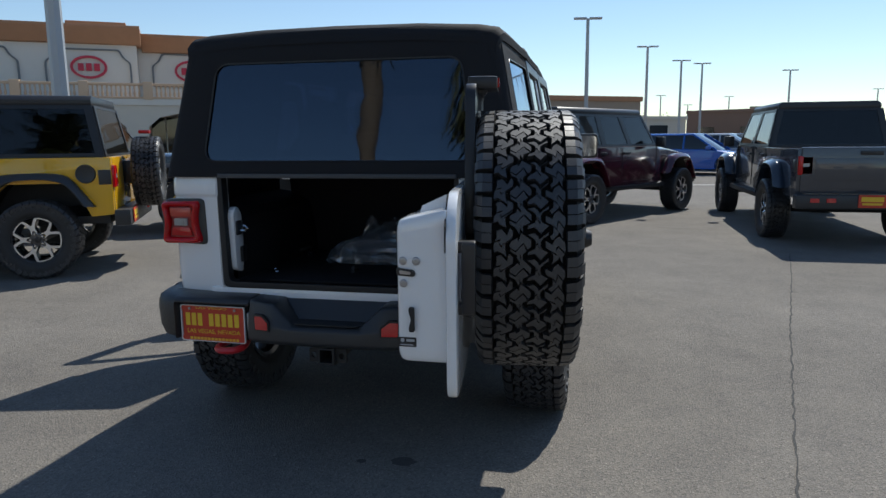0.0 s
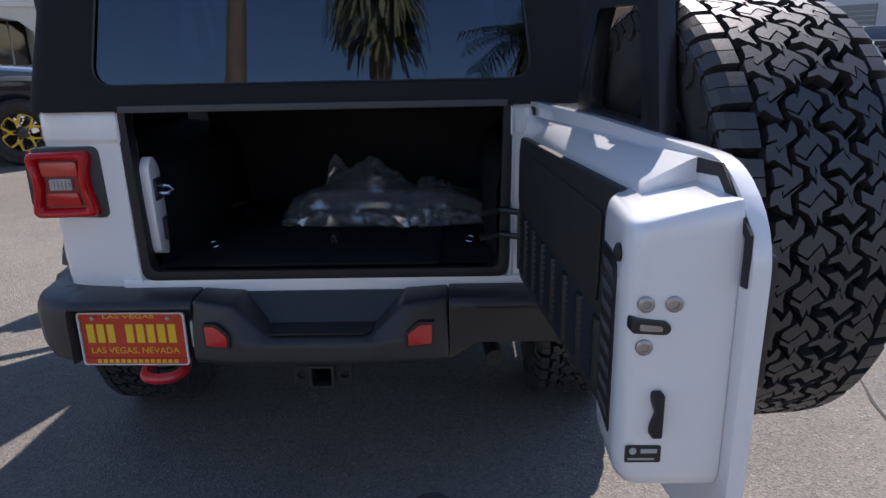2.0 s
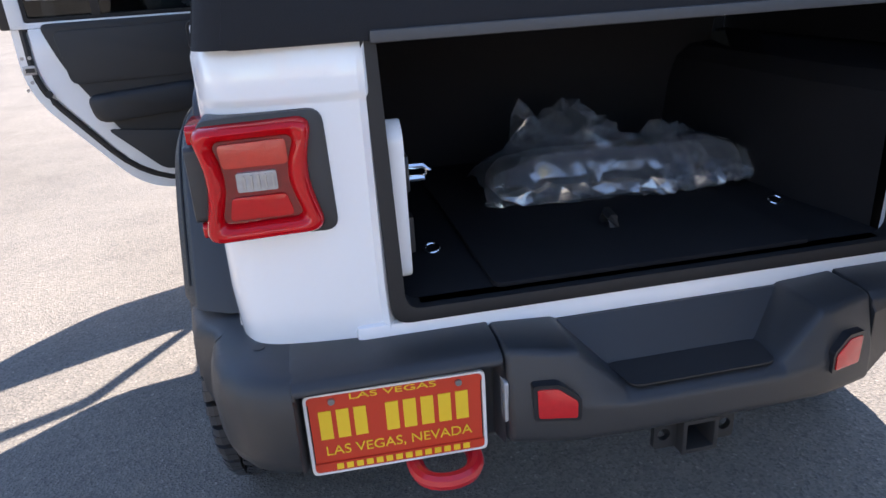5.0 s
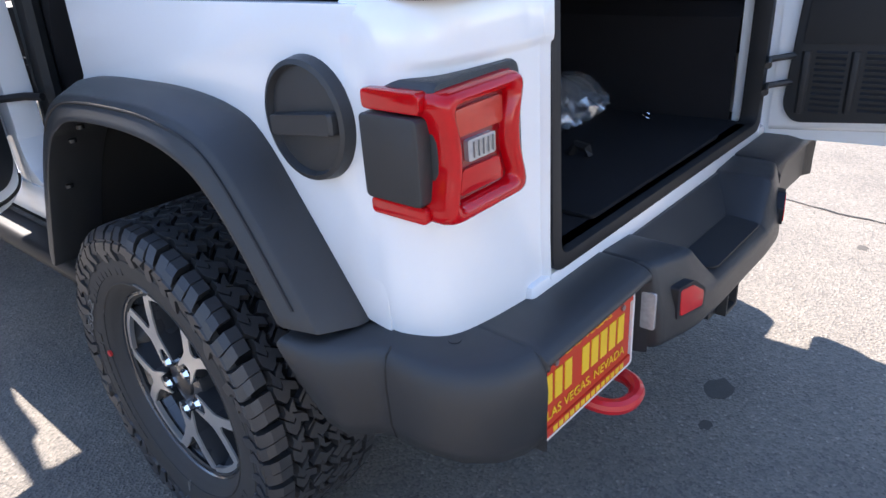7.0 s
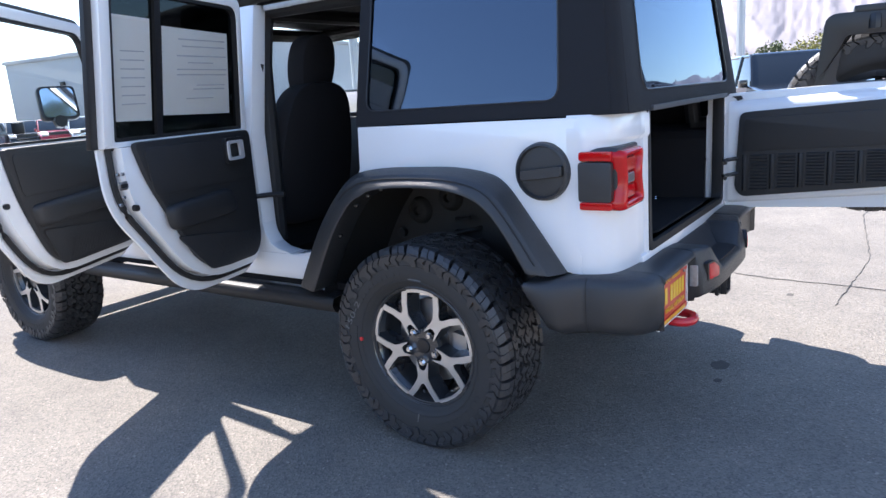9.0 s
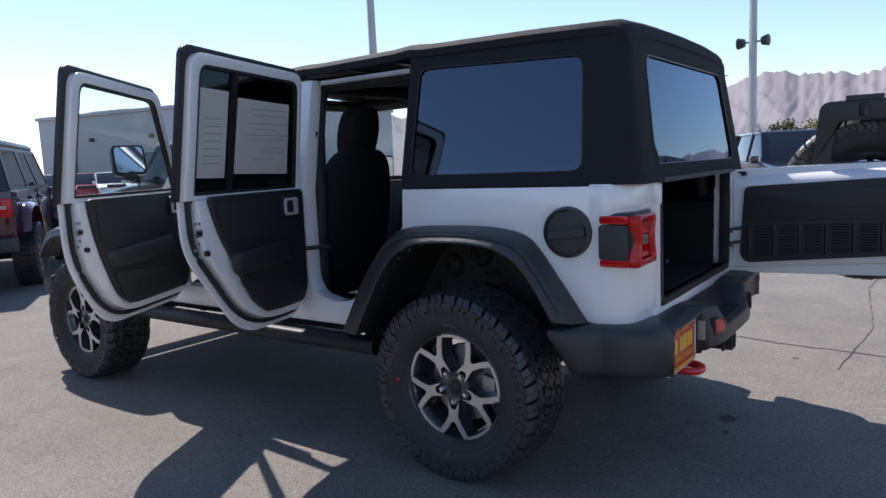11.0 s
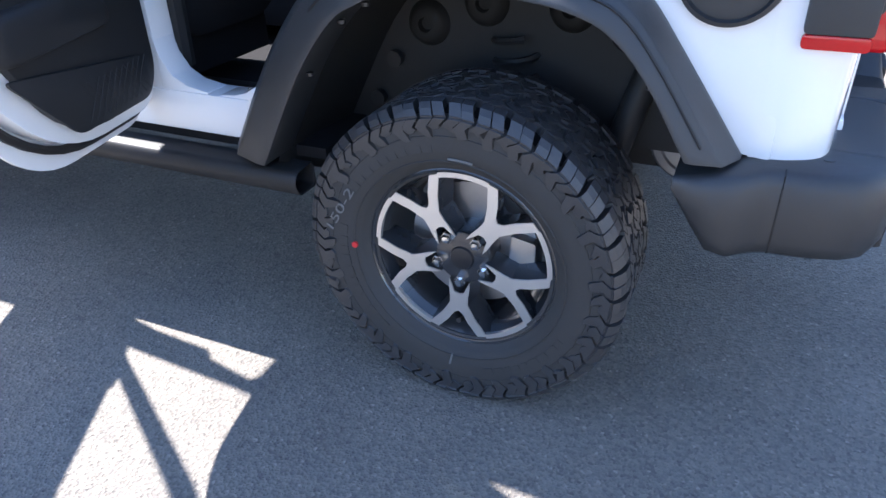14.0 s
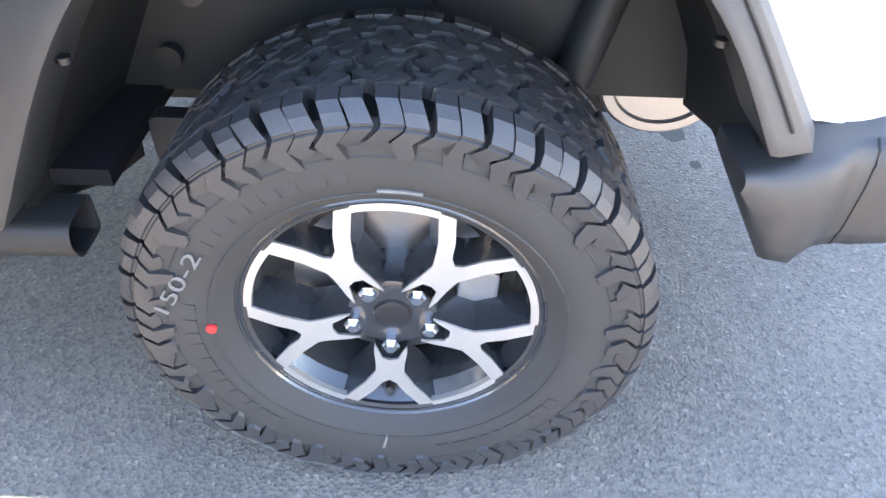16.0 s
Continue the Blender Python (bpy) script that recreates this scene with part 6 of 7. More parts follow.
    for k in range(7):
        bm = B()
        box(bm, -0.27 + k * 0.083, -0.225 + k * 0.083, fy + 0.028, fy + 0.036, 0.76, 1.0)
        part("grille_slot", bm, SEAL, gr)
    for y0, y1 in ((fy + 0.02, fy + 0.16), (rear - 0.16, rear)):
        bm = loops(B(), [[(x, y, z) for y, z in ((y0, 0.5), (y1, 0.5), (y1, 0.67), (y0, 0.67))] for x in (-0.83, -0.75, 0.75, 0.83)])
        part("bumper", bm, PLASTIC, car, "black bumper", bev=0.025)
    for x in (-0.45, 0.45) if not pickup else (-0.62, -0.44, 0.44, 0.62):
        bm = B()
        box(bm, x - 0.05, x + 0.05, rear - 0.172, rear - 0.158, 0.58, 0.63)
        part("reflector", bm, REFLECTOR, car)
    pm = pose(0.0 if pickup else -0.55, rear - 0.166, 0.6)
    pl = new("number_plate")
    pl.parent = car
    pl.matrix_local = pm
    part("plate", solid(B(), rpoly([(-0.15, -0.075), (0.15, -0.075), (0.15, 0.075), (-0.15, 0.075)], 0.01), lambda u, v, w: (u, -w, v), 0, 0.006), PLATE, pl, "red and yellow dealer plate")
    bm = B()
    box(bm, -0.12, 0.12, -0.009, -0.006, -0.005, 0.05)
    box(bm, -0.11, 0.11, -0.009, -0.006, -0.045, -0.02)
    part("name_bar", bm, PLATEYEL, pl)
    # cabin: roof, pillars, panes
    y0, y1 = cab0, WB - 0.78
    zt = 1.80
    bot = [(-0.77, y0), (0.77, y0), (0.77, y1), (-0.77, y1)]
    roof = [(-0.665, y0 + 0.10), (0.665, y0 + 0.10), (0.655, y1 - 0.36), (-0.655, y1 - 0.36)]
    part("roof", loops(B(), [[(x, y, zt - 0.07) for x, y in roof], [(x * 1.005, y, zt) for x, y in roof], [(x * 0.93, y * 1.0, zt + 0.045) for x, y in roof]]), top, car, "black roof", bev=0.02)

    def side_pt(a0, b0, t, z):
        k = (z - BELT) / (zt - 0.07 - BELT)
        p = Vector(a0).lerp(Vector(b0), t)
        return p
    for j in range(4):
        a0, b0, c0, d0 = bot[j], bot[(j + 1) % 4], roof[(j + 1) % 4], roof[j]
        A, Bq, C, D = Vector((*a0, BELT)), Vector((*b0, BELT)), Vector((*c0, zt - 0.06)), Vector((*d0, zt - 0.06))
        cells = [(0.0, 1.0)] if j in (0, 2) else ([(0, 0.42), (0.42, 0.69), (0.69, 1.0)] if not pickup else [(0, 0.48), (0.48, 1.0)])
        if j == 3:
            cells = [(1 - t1, 1 - t0) for t0, t1 in cells]
        nrm = (Bq - A).cross(D - A).normalized() * 0.02
        for t0, t1 in cells:
            quad = [A.lerp(Bq, t0), A.lerp(Bq, t1), D.lerp(C, t1), D.lerp(C, t0)]
            cc = sum(quad, Vector()) / 4
            inn = [cc + (p - cc) * (0.86 if j in (1, 3) else 0.9) for p in quad]
            fr = B()
            vs = [[fr.verts.new(p + nrm * s) for p in lp] for s in (0, 1) for lp in (quad, inn)]
            for k in range(4):
                q = (k + 1) % 4
                fr.faces.new((vs[0][k], vs[0][q], vs[1][q], vs[1][k]))
                fr.faces.new((vs[2][q], vs[2][k], vs[3][k], vs[3][q]))
                fr.faces.new((vs[0][q], vs[0][k], vs[2][k], vs[2][q]))
                fr.faces.new((vs[1][k], vs[1][q], vs[3][q], vs[3][k]))
            part("pillar_frame", fr, top if j != 2 else paintm, car)
            part("window_pane", loops(B(), [[p + nrm * 0.4 for p in inn], [p + nrm * 0.6 for p in inn]]), TINTGLASS, car, "dark tinted window")
    for x in (-0.37, 0.37):
        for yy in ((cab0 + 1.35, cab0 + 0.5) if pickup else (1.35, 0.45)):
            bm = loops(B(), [[(x + u, yy + dy, z) for u in (-0.22, 0.22) for dy in ((0, 0.12) if u < 0 else (0.12, 0))] for z, in ((0.6,), (1.25,))])
            part("seat_back", bm, SEATCLOTH, car, bev=0.04)
            bm = B()
            box(bm, x - 0.1, x + 0.1, yy + 0.0, yy + 0.09, 1.28, 1.46)
            part("headrest", bm, SEATCLOTH, car, bev=0.03)
    for y in (0.0, WB):
        wheel(car, pose(-0.812, y, TYRE_R, 20 + 11 * y), "split", False, rim=rim)
        wheel(car, pose(0.812, y, TYRE_R, 51) @ FLIP, "split", False, rim=rim)
        part("axle", tube(B(), [(-0.7, y, TYRE_R), (0.7, y, TYRE_R)], 0.05, 8), FRAMEMETAL, car)
    if not pickup:
        sw = wheel(car, Matrix.Translation((0.04, rear - 0.26, 1.03)) @ pose(0, 0, 0, 0, 0, 90), "five", False, name="spare_wheel", rim=rim)
        bm = B()
        box(bm, -0.1, 0.18, rear - 0.16, rear + 0.01, 0.9, 1.16)
        part("spare_carrier", bm, TRIM, car, bev=0.03)
        bm = B()
        box(bm, -0.04, 0.12, rear - 0.3, rear - 0.18, 1.46, 1.5)
        part("high_brake_lamp", bm, REDLENS, car, bev=0.01)
    return car


def crossover(name, m, col, label, h=1.68, length=4.25, jeepnose=True, width=1.80):
    """An ordinary parked car; origin at its middle on the ground, +y forward."""
    car = anchor(name, m, label, "car", "parked vehicles")
    L, W = length / 2, width / 2
    zb = h * 0.60
    wy = L * 0.62
    wr = 0.335
    arch = lambda c: [(c + (wr + 0.06) * math.cos(radians(q)), wr + (wr + 0.06) * math.sin(radians(q))) for q in range(-20, 201, 20)]
    nose = [(L * 0.99, 0.42), (L, 0.62), (L * 0.985, zb * 0.80), (L * 0.93, zb * 0.95), (L * 0.42, zb * 1.06)] if jeepnose else [(L * 0.98, 0.35), (L, 0.55), (L * 0.94, zb * 0.74), (L * 0.7, zb * 0.9), (L * 0.36, zb * 1.03)]
    prof = arch(-wy)[::-1] + [] + arch(wy)[::-1] + nose + [(-L * 0.93, zb * 1.06), (-L * 0.99, zb * 0.9), (-L, 0.55), (-L * 0.98, 0.35)]
    prof = [(-L * 0.95, 0.26)] + prof
    rings = [[(x, u * (1 if abs(x) < W * 0.8 else 0.985), v) for u, v in prof] for x in (-W, -W * 0.93, W * 0.93, W)]
    rings[0] = [(-W, u * 0.97, 0.25 + (v - 0.25) * 0.96) for u, v in prof]
    rings[-1] = [(W, u * 0.97, 0.25 + (v - 0.25) * 0.96) for u, v in prof]
    part("body", loops(B(), rings), col, car, bev=0.02, sharp=0.5)
    g0, g1, r0, r1 = -L * 0.93, L * 0.45, -L * 0.80, L * (0.18 if jeepnose else 0.05)
    zr = h - 0.03
    cabin = loops(B(), [[(-W * 0.93, g0, zb), (W * 0.93, g0, zb), (W * 0.93, g1, zb), (-W * 0.93, g1, zb)], [(-W * 0.76, r0, zr), (W * 0.76, r0, zr), (W * 0.76, r1, zr), (-W * 0.76, r1, zr)]])
    part("glasshouse", cabin, GLASSDARK, car, "dark cabin glass", bev=0.02)
    part("roof", loops(B(), [[(x * 1.01, y, zr - 0.05 * (k == 0)) for x, y in ((-W * 0.77, r0 - 0.02), (W * 0.77, r0 - 0.02), (W * 0.77, r1 + 0.02), (-W * 0.77, r1 + 0.02))] for k in (0, 1)] + [[(x, y, h) for x, y in ((-W * 0.66, r0 + 0.05), (W * 0.66, r0 + 0.05), (W * 0.66, r1 - 0.05), (-W * 0.66, r1 - 0.05))]]), col, car, bev=0.02)
    for side in (-1, 1):
        for ya, yb in ((g1, r1), (L * -0.08, L * -0.08), (g0 + 0.5, r0 + 0.35), (g0, r0)):
            part("pillar", tube(B(), [(side * W * 0.935, ya, zb), (side * W * 0.77, yb, zr)], 0.035, 6), col, car)
        if jeepnose:
            part("headlamp", disc(B(), (side * W * 0.72, L * 0.985, zb * 0.84), "y", 0.095, -0.03, 0.03), CLEARLENS, car, "round clear headlamp")
            part("turn_lamp", disc(B(), (side * W * 0.93, L * 0.95, zb * 0.86), "y", 0.045, -0.03, 0.03, 12), PLATEYEL, car)
        else:
            bm = B()
            box(bm, min(side * W * 0.55, side * W * 0.93), max(side * W * 0.55, side * W * 0.93), L * 0.86, L * 0.955, zb * 0.70, zb * 0.80)
            part("headlamp", bm, CLEARLENS, car, bev=0.02)
        bm = B()
        box(bm, min(side * W * 0.97, side * W * 1.13), max(side * W * 0.97, side * W * 1.13), L * 0.3, L * 0.38, zb * 1.02, zb * 1.17)
        part("wing_mirror", bm, col, car, bev=0.02)
        for y in (-wy, wy):
            k = 0.335 / TYRE_R
            t = part("tyre", lathe(B(), [(0.2, 0.09), (0.3, 0.11), (0.325, 0.1), (0.335, 0.07), (0.335, -0.07), (0.325, -0.1), (0.3, -0.11), (0.2, -0.09)], 32, lambda q, r, w: (side * (W - 0.12) + w, y + r * math.cos(q), 0.335 + r * math.sin(q))), RUBBER, car)
            part("wheel_rim", lathe(B(), [(0.0005, side * (0.1)), (0.12, side * 0.085), (0.19, side * 0.1), (0.215, side * 0.1), (0.215, 0)], 20, lambda q, r, w: (side * (W - 0.12) + w, y + r * math.cos(q), 0.335 + r * math.sin(q))), STEEL, t)
    bm = B()
    box(bm, -W * 0.55, W * 0.55, L * 0.97, L * 1.003, zb * 0.74, zb * 0.93)
    part("grille", bm, TRIM, car, bev=0.01)
    bm = B()
    box(bm, -W * 0.9, W * 0.9, L * 0.95, L * 1.02, 0.32, 0.55)
    part("bumper", bm, TRIM if jeepnose else col, car, bev=0.05)
    return car


GLASSDARK = mat("dark_car_glass", (0.012, 0.015, 0.018), 0.04, var=0.1, bump=0, coat=0.5)
YELLOW = paint("yellow_paint", (0.80, 0.43, 0.012))
MAROON = paint("maroon_paint", (0.06, 0.006, 0.018))
GRANITE = paint("dark_grey_metallic", (0.045, 0.05, 0.06))
BLACKBLUE = paint("blue_black_paint", (0.012, 0.02, 0.035))
TEAL = paint("dark_green_paint", (0.015, 0.045, 0.042))
BLACKP = paint("black_paint", (0.008, 0.009, 0.011))
BLUEP = paint("blue_paint", (0.015, 0.10, 0.42))
REDP = paint("red_paint", (0.38, 0.012, 0.03))
WHITEP = paint("white_car_paint", (0.75, 0.76, 0.77))
SILVER = paint("silver_paint", (0.4, 0.42, 0.45))

jeep("off_road_vehicle", pose(-4.85, 3.2, 0, 0, 0, 118), YELLOW, "yellow off-road vehicle with black hardtop and five-spoke wheels")
jeep("off_road_vehicle", pose(-8.0, 5.2, 0, 0, 0, -62), BLACKBLUE, "blue-black off-road vehicle parked behind the yellow one", rim=PLATEYEL)
jeep("off_road_vehicle", pose(0.23, 8.3, 0, 0, 0, -33), MAROON, "dark maroon off-road vehicle with black hardtop", flarecol=MAROON)
jeep("pickup_truck", pose(4.24, 6.75, 0, 0, 0, 0), GRANITE, "dark grey off-road pickup truck", pickup=True, wheelbase=3.49, flarecol=BLACKBLUE)


def polar(x, y, az, d):
    return x + d * math.sin(radians(az)), y + d * math.cos(radians(az))


for (dx, dy), yaw, colm, lab, jn in (((11.9, 0.3), 118, BLACKP, "black small crossover facing the aisle", True), ((14.6, 0.1), 118, TEAL, "dark green small crossover facing the aisle", True),
                                      ((18.2, 1.2), 118, WHITEP, "white small crossover in the row", True), ((21.5, 1.0), 118, WHITEP, "white small crossover in the row", True)):
    f0 = Vector((-math.sin(radians(yaw)), math.cos(radians(yaw))))
    crossover("crossover_car", pose(dx - f0.x * 1.6, dy - f0.y * 1.6, 0, 0, 0, yaw), colm, lab, jeepnose=jn)
row = [(BLUEP, "bright blue hatchback"), (SILVER, "silver hatchback"), (BLACKBLUE, "dark blue saloon"), (REDP, "red saloon"), (REDP, "red hatchback")]
for k, (c, lab) in enumerate(row):
    crossover("saloon_car", pose(4.6 + k * 1.7, 24.0 + k * 3.0, 0, 0, 0, -115), c, lab + " parked in the far row", h=1.48, length=4.5, jeepnose=False)
row2 = [WHITEP, BLACKP, REDP, WHITEP, SILVER, REDP, BLACKP, WHITEP]
names2 = ["white", "black", "red", "white", "silver", "red", "black", "white"]
for k, c in enumerate(row2):
    x, y = polar(-3.1, -1.54, 23.2 + k * 1.9, 47 - k * 0.5)
    crossover("saloon_car", pose(x, y, 0, 0, 0, 160), c, names2[k] + " car parked before the grey building", h=1.6, length=4.5, jeepnose=False)


# ---- ground ----
bm = B()
S = 4000
box(bm, -S, S, -S, S, -0.3, 0.0)
tagged(part("ground", bm, ASPHALT), "weathered grey asphalt car park", "ground", kind="structure")


def strip(name, pts, w, material, label, cat, z=0.004, jit=0.0):
    rnd = random.Random(len(pts) * 7 + int(abs(pts[0][0]) * 100))
    fine = []
    for (x0, y0), (x1, y1) in zip(pts, pts[1:]):
        n = max(2, int(math.hypot(x1 - x0, y1 - y0) / 0.06)) if jit else 2
        for i in range(n):
            t = i / n
            fine.append((x0 + (x1 - x0) * t + rnd.uniform(-jit, jit), y0 + (y1 - y0) * t + rnd.uniform(-jit, jit)))
    fine.append(pts[-1])
    b = B()
    le, ri = [], []
    for i, (x, y) in enumerate(fine):
        xa, ya = fine[max(0, i - 1)]
        xb, yb = fine[min(len(fine) - 1, i + 1)]
        t = Vector((xb - xa, yb - ya)).normalized()
        ww = w * (1 if not jit else rnd.uniform(0.5, 1.3)) / 2
        le.append((x - t.y * ww, y + t.x * ww, z))
        ri.append((x + t.y * ww, y - t.x * ww, z))
    loops(b, [le, ri, [(x, y, 0.0005) for x, y, _ in ri]], closed=False, caps=False)
    return tagged(part(name, b, material), label, cat, kind="structure")


strip("asphalt_crack", [(1.80, -1.6), (1.88, -0.73), (2.05, 0.0), (2.5, 1.9), (2.97, 3.78), (3.3, 5.2)], 0.010, CRACK, "dark crack in the asphalt", "crack", jit=0.007)
strip("asphalt_crack", [(1.4, -1.15), (2.6, -1.25), (4.2, -1.1), (7.0, -1.3)], 0.0035, CRACK, "fine crack in the asphalt", "crack", jit=0.006)
strip("painted_line", [(2.0, 17.3), (4.2, 17.55), (9, 18.0)], 0.12, LINEPAINT, "white painted bay line", "line")
strip("painted_line", [(9.5, -2.2), (13.0, -3.4)], 0.1, LINEPAINT, "white painted bay line", "line")
for x, y, r in ((0.3, -0.79, 0.05), (0.12, -0.82, 0.022), (1.55, -0.9, 0.025)):
    b = B()
    n = 22
    edge = [(x + r * (1 + 0.3 * noise.noise((math.cos(q) * 2, math.sin(q) * 2, r * 50))) * math.cos(q), y + r * 0.8 * (1 + 0.3 * noise.noise((math.cos(q) * 2, math.sin(q) * 2, r * 90))) * math.sin(q)) for q in (2 * math.pi * i / n for i in range(n))]
    loops(b, [[(u, v, 0.0005) for u, v in edge], [(u, v, 0.0012) for u, v in edge]])
    tagged(part("oil_stain", b, OIL), "dark oil drip on the asphalt", "stain", kind="structure")


# ---- buildings ----
def showroom():
    ox, oy = polar(1.0, -3.5, -36.5, 55)
    m = pose(ox, oy, 0, 0, 0, 34)
    bd = anchor("showroom_building", m, "cream stucco showroom with terracotta cornice and balustrade", "building")
    # local x along the front, -y towards the car park
    def shape(x0, x1, y0, y1, z0, z1, nm, mt, lab="", bev=0.05):
        b = B()
        box(b, x0, x1, y0, y1, z0, z1)
        return part(nm, b, mt, bd, lab, bev=bev)
    shape(-34, 1.0, 0, 16, 4.3, 8.3, "upper_wall", STUCCO2, "pale stucco upper wall")
    shape(1.0, 22, 1.5, 16, 4.3, 8.0, "upper_wall", STUCCO2)
    shape(-34, 30, 2.5, 16, 0, 4.2, "lower_wall", STUCCO)
    for x0, x1, yy, zz in ((-34.3, 1.3, -0.3, 8.3), (1.3, 22.3, 1.2, 8.0)):
        c = loops(B(), [[(x, yy + d, z) for d, z in ((0.3, zz - 0.3), (0.0, zz - 0.25), (-0.5, zz + 0.75), (-0.5, zz + 0.95), (4, zz + 0.95), (4, zz - 0.3))] for x in (x0, x1)])
        part("cornice", c, TERRACOTTA, bd, "terracotta cornice", bev=0.05)
    shape(-3.4, 0.4, 0.4, 3, 9.2, 9.6, "cornice_block", TERRACOTTA)
    # terrace and balustrade
    shape(-34, 22, -3.0, 3.5, 3.75, 4.2, "terrace", STUCCO2)
    shape(-34, 22, -3.05, -2.75, 5.05, 5.22, "handrail", SANDSTONE, "sand-coloured handrail")
    shape(-34, 22, -3.05, -2.75, 4.2, 4.33, "plinth_rail", SANDSTONE)
    for k in range(15):
        x = -33.5 + k * 3.9
        shape(x - 0.3, x + 0.3, -3.12, -2.68, 4.15, 5.32, "balustrade_post", SANDSTONE)
        if -18 < x < 18:
            for j in range(11):
                xx = x + 0.55 + j * 0.28
                b = lathe(B(), [(0.05, 4.33), (0.09, 4.5), (0.05, 4.75), (0.07, 5.05)], 8, lambda q, r, w: (xx + r * math.cos(q), -2.9 + r * math.sin(q), w))
                part("baluster", b, SANDSTONE, bd)
    # arches below
    for k in range(8):
        x = -30 + k * 5.6
        o = [(x - 2.8, 0), (x - 2.8, 3.75), (x - 1.4, 3.75), (x, 3.75), (x + 1.4, 3.75), (x + 2.8, 3.75), (x + 2.8, 0)]
        i = [(x - 2.1, 0), (x - 2.1, 2.3), (x - 1.4, 2.95), (x, 3.25), (x + 1.4, 2.95), (x + 2.1, 2.3), (x + 2.1, 0)]
        b = B()
        vs = [[b.verts.new((u, yy, v)) for u, v in lp] for yy in (-2.9, -2.4) for lp in (o, i)]
        for q in range(6):
            b.faces.new((vs[0][q], vs[0][q + 1], vs[1][q + 1], vs[1][q]))
            b.faces.new((vs[2][q], vs[2][q + 1], vs[3][q + 1], vs[3][q]))
            b.faces.new((vs[1][q], vs[1][q + 1], vs[3][q + 1], vs[3][q]))
        part("arch", b, STUCCO, bd, "stucco arch")
        w = shape(x - 2.0, x + 2.0, 2.4, 2.52, 0.3, 3.1, "window", GLASSDARK, "dark shop window", bev=0)
        for xx in (-1.0, 0, 1.0):
            b = B()
            box(b, x + xx - 0.05, x + xx + 0.05, 2.34, 2.42, 0.3, 3.1)
            part("mullion", b, STUCCO2, w)
    # sign panels: plain red ovals in a moulded surround, no lettering
    for x, yy in ((-2.1, -0.02), (4.6, 1.48), (-16.0, -0.02), (-9.0, -0.02)):
        o = rpoly([(x - 2.7, 5.3), (x + 2.7, 5.3), (x + 2.7, 6.8), (x + 2.25, 7.15), (x + 2.0, 7.7), (x - 2.0, 7.7), (x - 2.25, 7.15), (x - 2.7, 6.8)], 0.2, 3)
        i = [((u - x) * 0.955 + x, (v - 6.5) * 0.91 + 6.5) for u, v in o]
        part("sign_surround", frame_ring(B(), o, i, lambda u, v, w: (u, yy - w, v), 0, 0.1), GREYDOOR, bd, "grey painted moulding round the sign")
        if x != -9.0:
            E = lambda a, b2: [(x + a * math.cos(radians(q)), 6.45 + b2 * math.sin(radians(q))) for q in range(0, 360, 10)]
            part("sign_oval", frame_ring(B(), E(1.15, 0.78), E(0.98, 0.62), lambda u, v, w: (u, yy - w, v), 0.02, 0.14), SIGNRED, bd, "red oval sign rim")
            bm2 = B()
            for k in (-0.5, 0, 0.5):
                box(bm2, x + k - 0.18, x + k + 0.18, yy - 0.12, yy - 0.02, 6.2, 6.7)
            part("sign_bar", bm2, SIGNRED, bd)
    return bd


showroom()


def service_building():
    ax, ay = polar(0.45, -2.9, 22.3, 88)
    bx, by = polar(-3.1, -1.5, 40, 66)
    ang = math.degrees(math.atan2(by - ay, bx - ax))
    Lw = math.hypot(bx - ax, by - ay)
    bd = anchor("service_building", pose(ax, ay, 0, 0, 0, ang), "grey metal-clad service building with roller shutters", "building")
    H = 7.6
    b = B()
    box(b, 0, Lw, 0, 25, 0, H)
    part("wall", b, GREYWALL, bd, "grey metal cladding", bev=0.05)
    b = B()
    box(b, -0.2, Lw + 0.2, -0.2, 25.2, H, H + 0.35)
    part("roof_edge", b, GREYWALL, bd, bev=0.04)
    b = B()
    box(b, 3, 9, 4, 9, H + 0.3, H + 1.0)
    part("roof_unit", b, POLE, bd, bev=0.05)
    for k in range(4):
        x = 4.0 + k * 8.2
        if x + 4 < Lw:
            sh = B()
            box(sh, x, x + (1.6 if k == 0 else 5.0), -0.08, 0.05, 0, 3.6)
            sd = part("roller_shutter", sh, GREYDOOR, bd, "dark grey roller shutter")
            for j in range(8):
                b = B()
                box(b, x, x + (1.6 if k == 0 else 5.0), -0.12, -0.08, 0.4 * j + 0.2, 0.4 * j + 0.24)
                part("shutter_slat", b, POLE, sd)
    for x in (8.0, 16.5, 24.0):
        b = B()
        box(b, x, x + 0.5, -0.3, 0, 5.0, 5.35)
        part("wall_lamp", b, TRIM, bd, bev=0.03)
    return bd


service_building()


def plain_block(name, az0, d0, az1, d1, h, mt, label, base=None, ox=1.09, oy=-3.5):
    ax, ay = polar(ox, oy, az0, d0)
    bx, by = polar(ox, oy, az1, d1)
    L = math.hypot(bx - ax, by - ay)
    bd = anchor(name, pose(ax, ay, 0, 0, 0, math.degrees(math.atan2(by - ay, bx - ax))), label, "building")
    b = B()
    box(b, 0, L, 0, 14, 0, h - 0.4)
    part("wall", b, mt, bd)
    b = B()
    box(b, -0.15, L + 0.15, -0.15, 14.15, h - 0.4, h)
    part("parapet", b, mt if base is None else base, bd, bev=0.04)
    n = int(L / 6)
    for k in range(n):
        b = B()
        box(b, k * 6 + 1.5, k * 6 + 3.9, -0.06, 0.06, 0.4, 2.6)
        part("window", b, GLASSDARK, bd)
    return bd


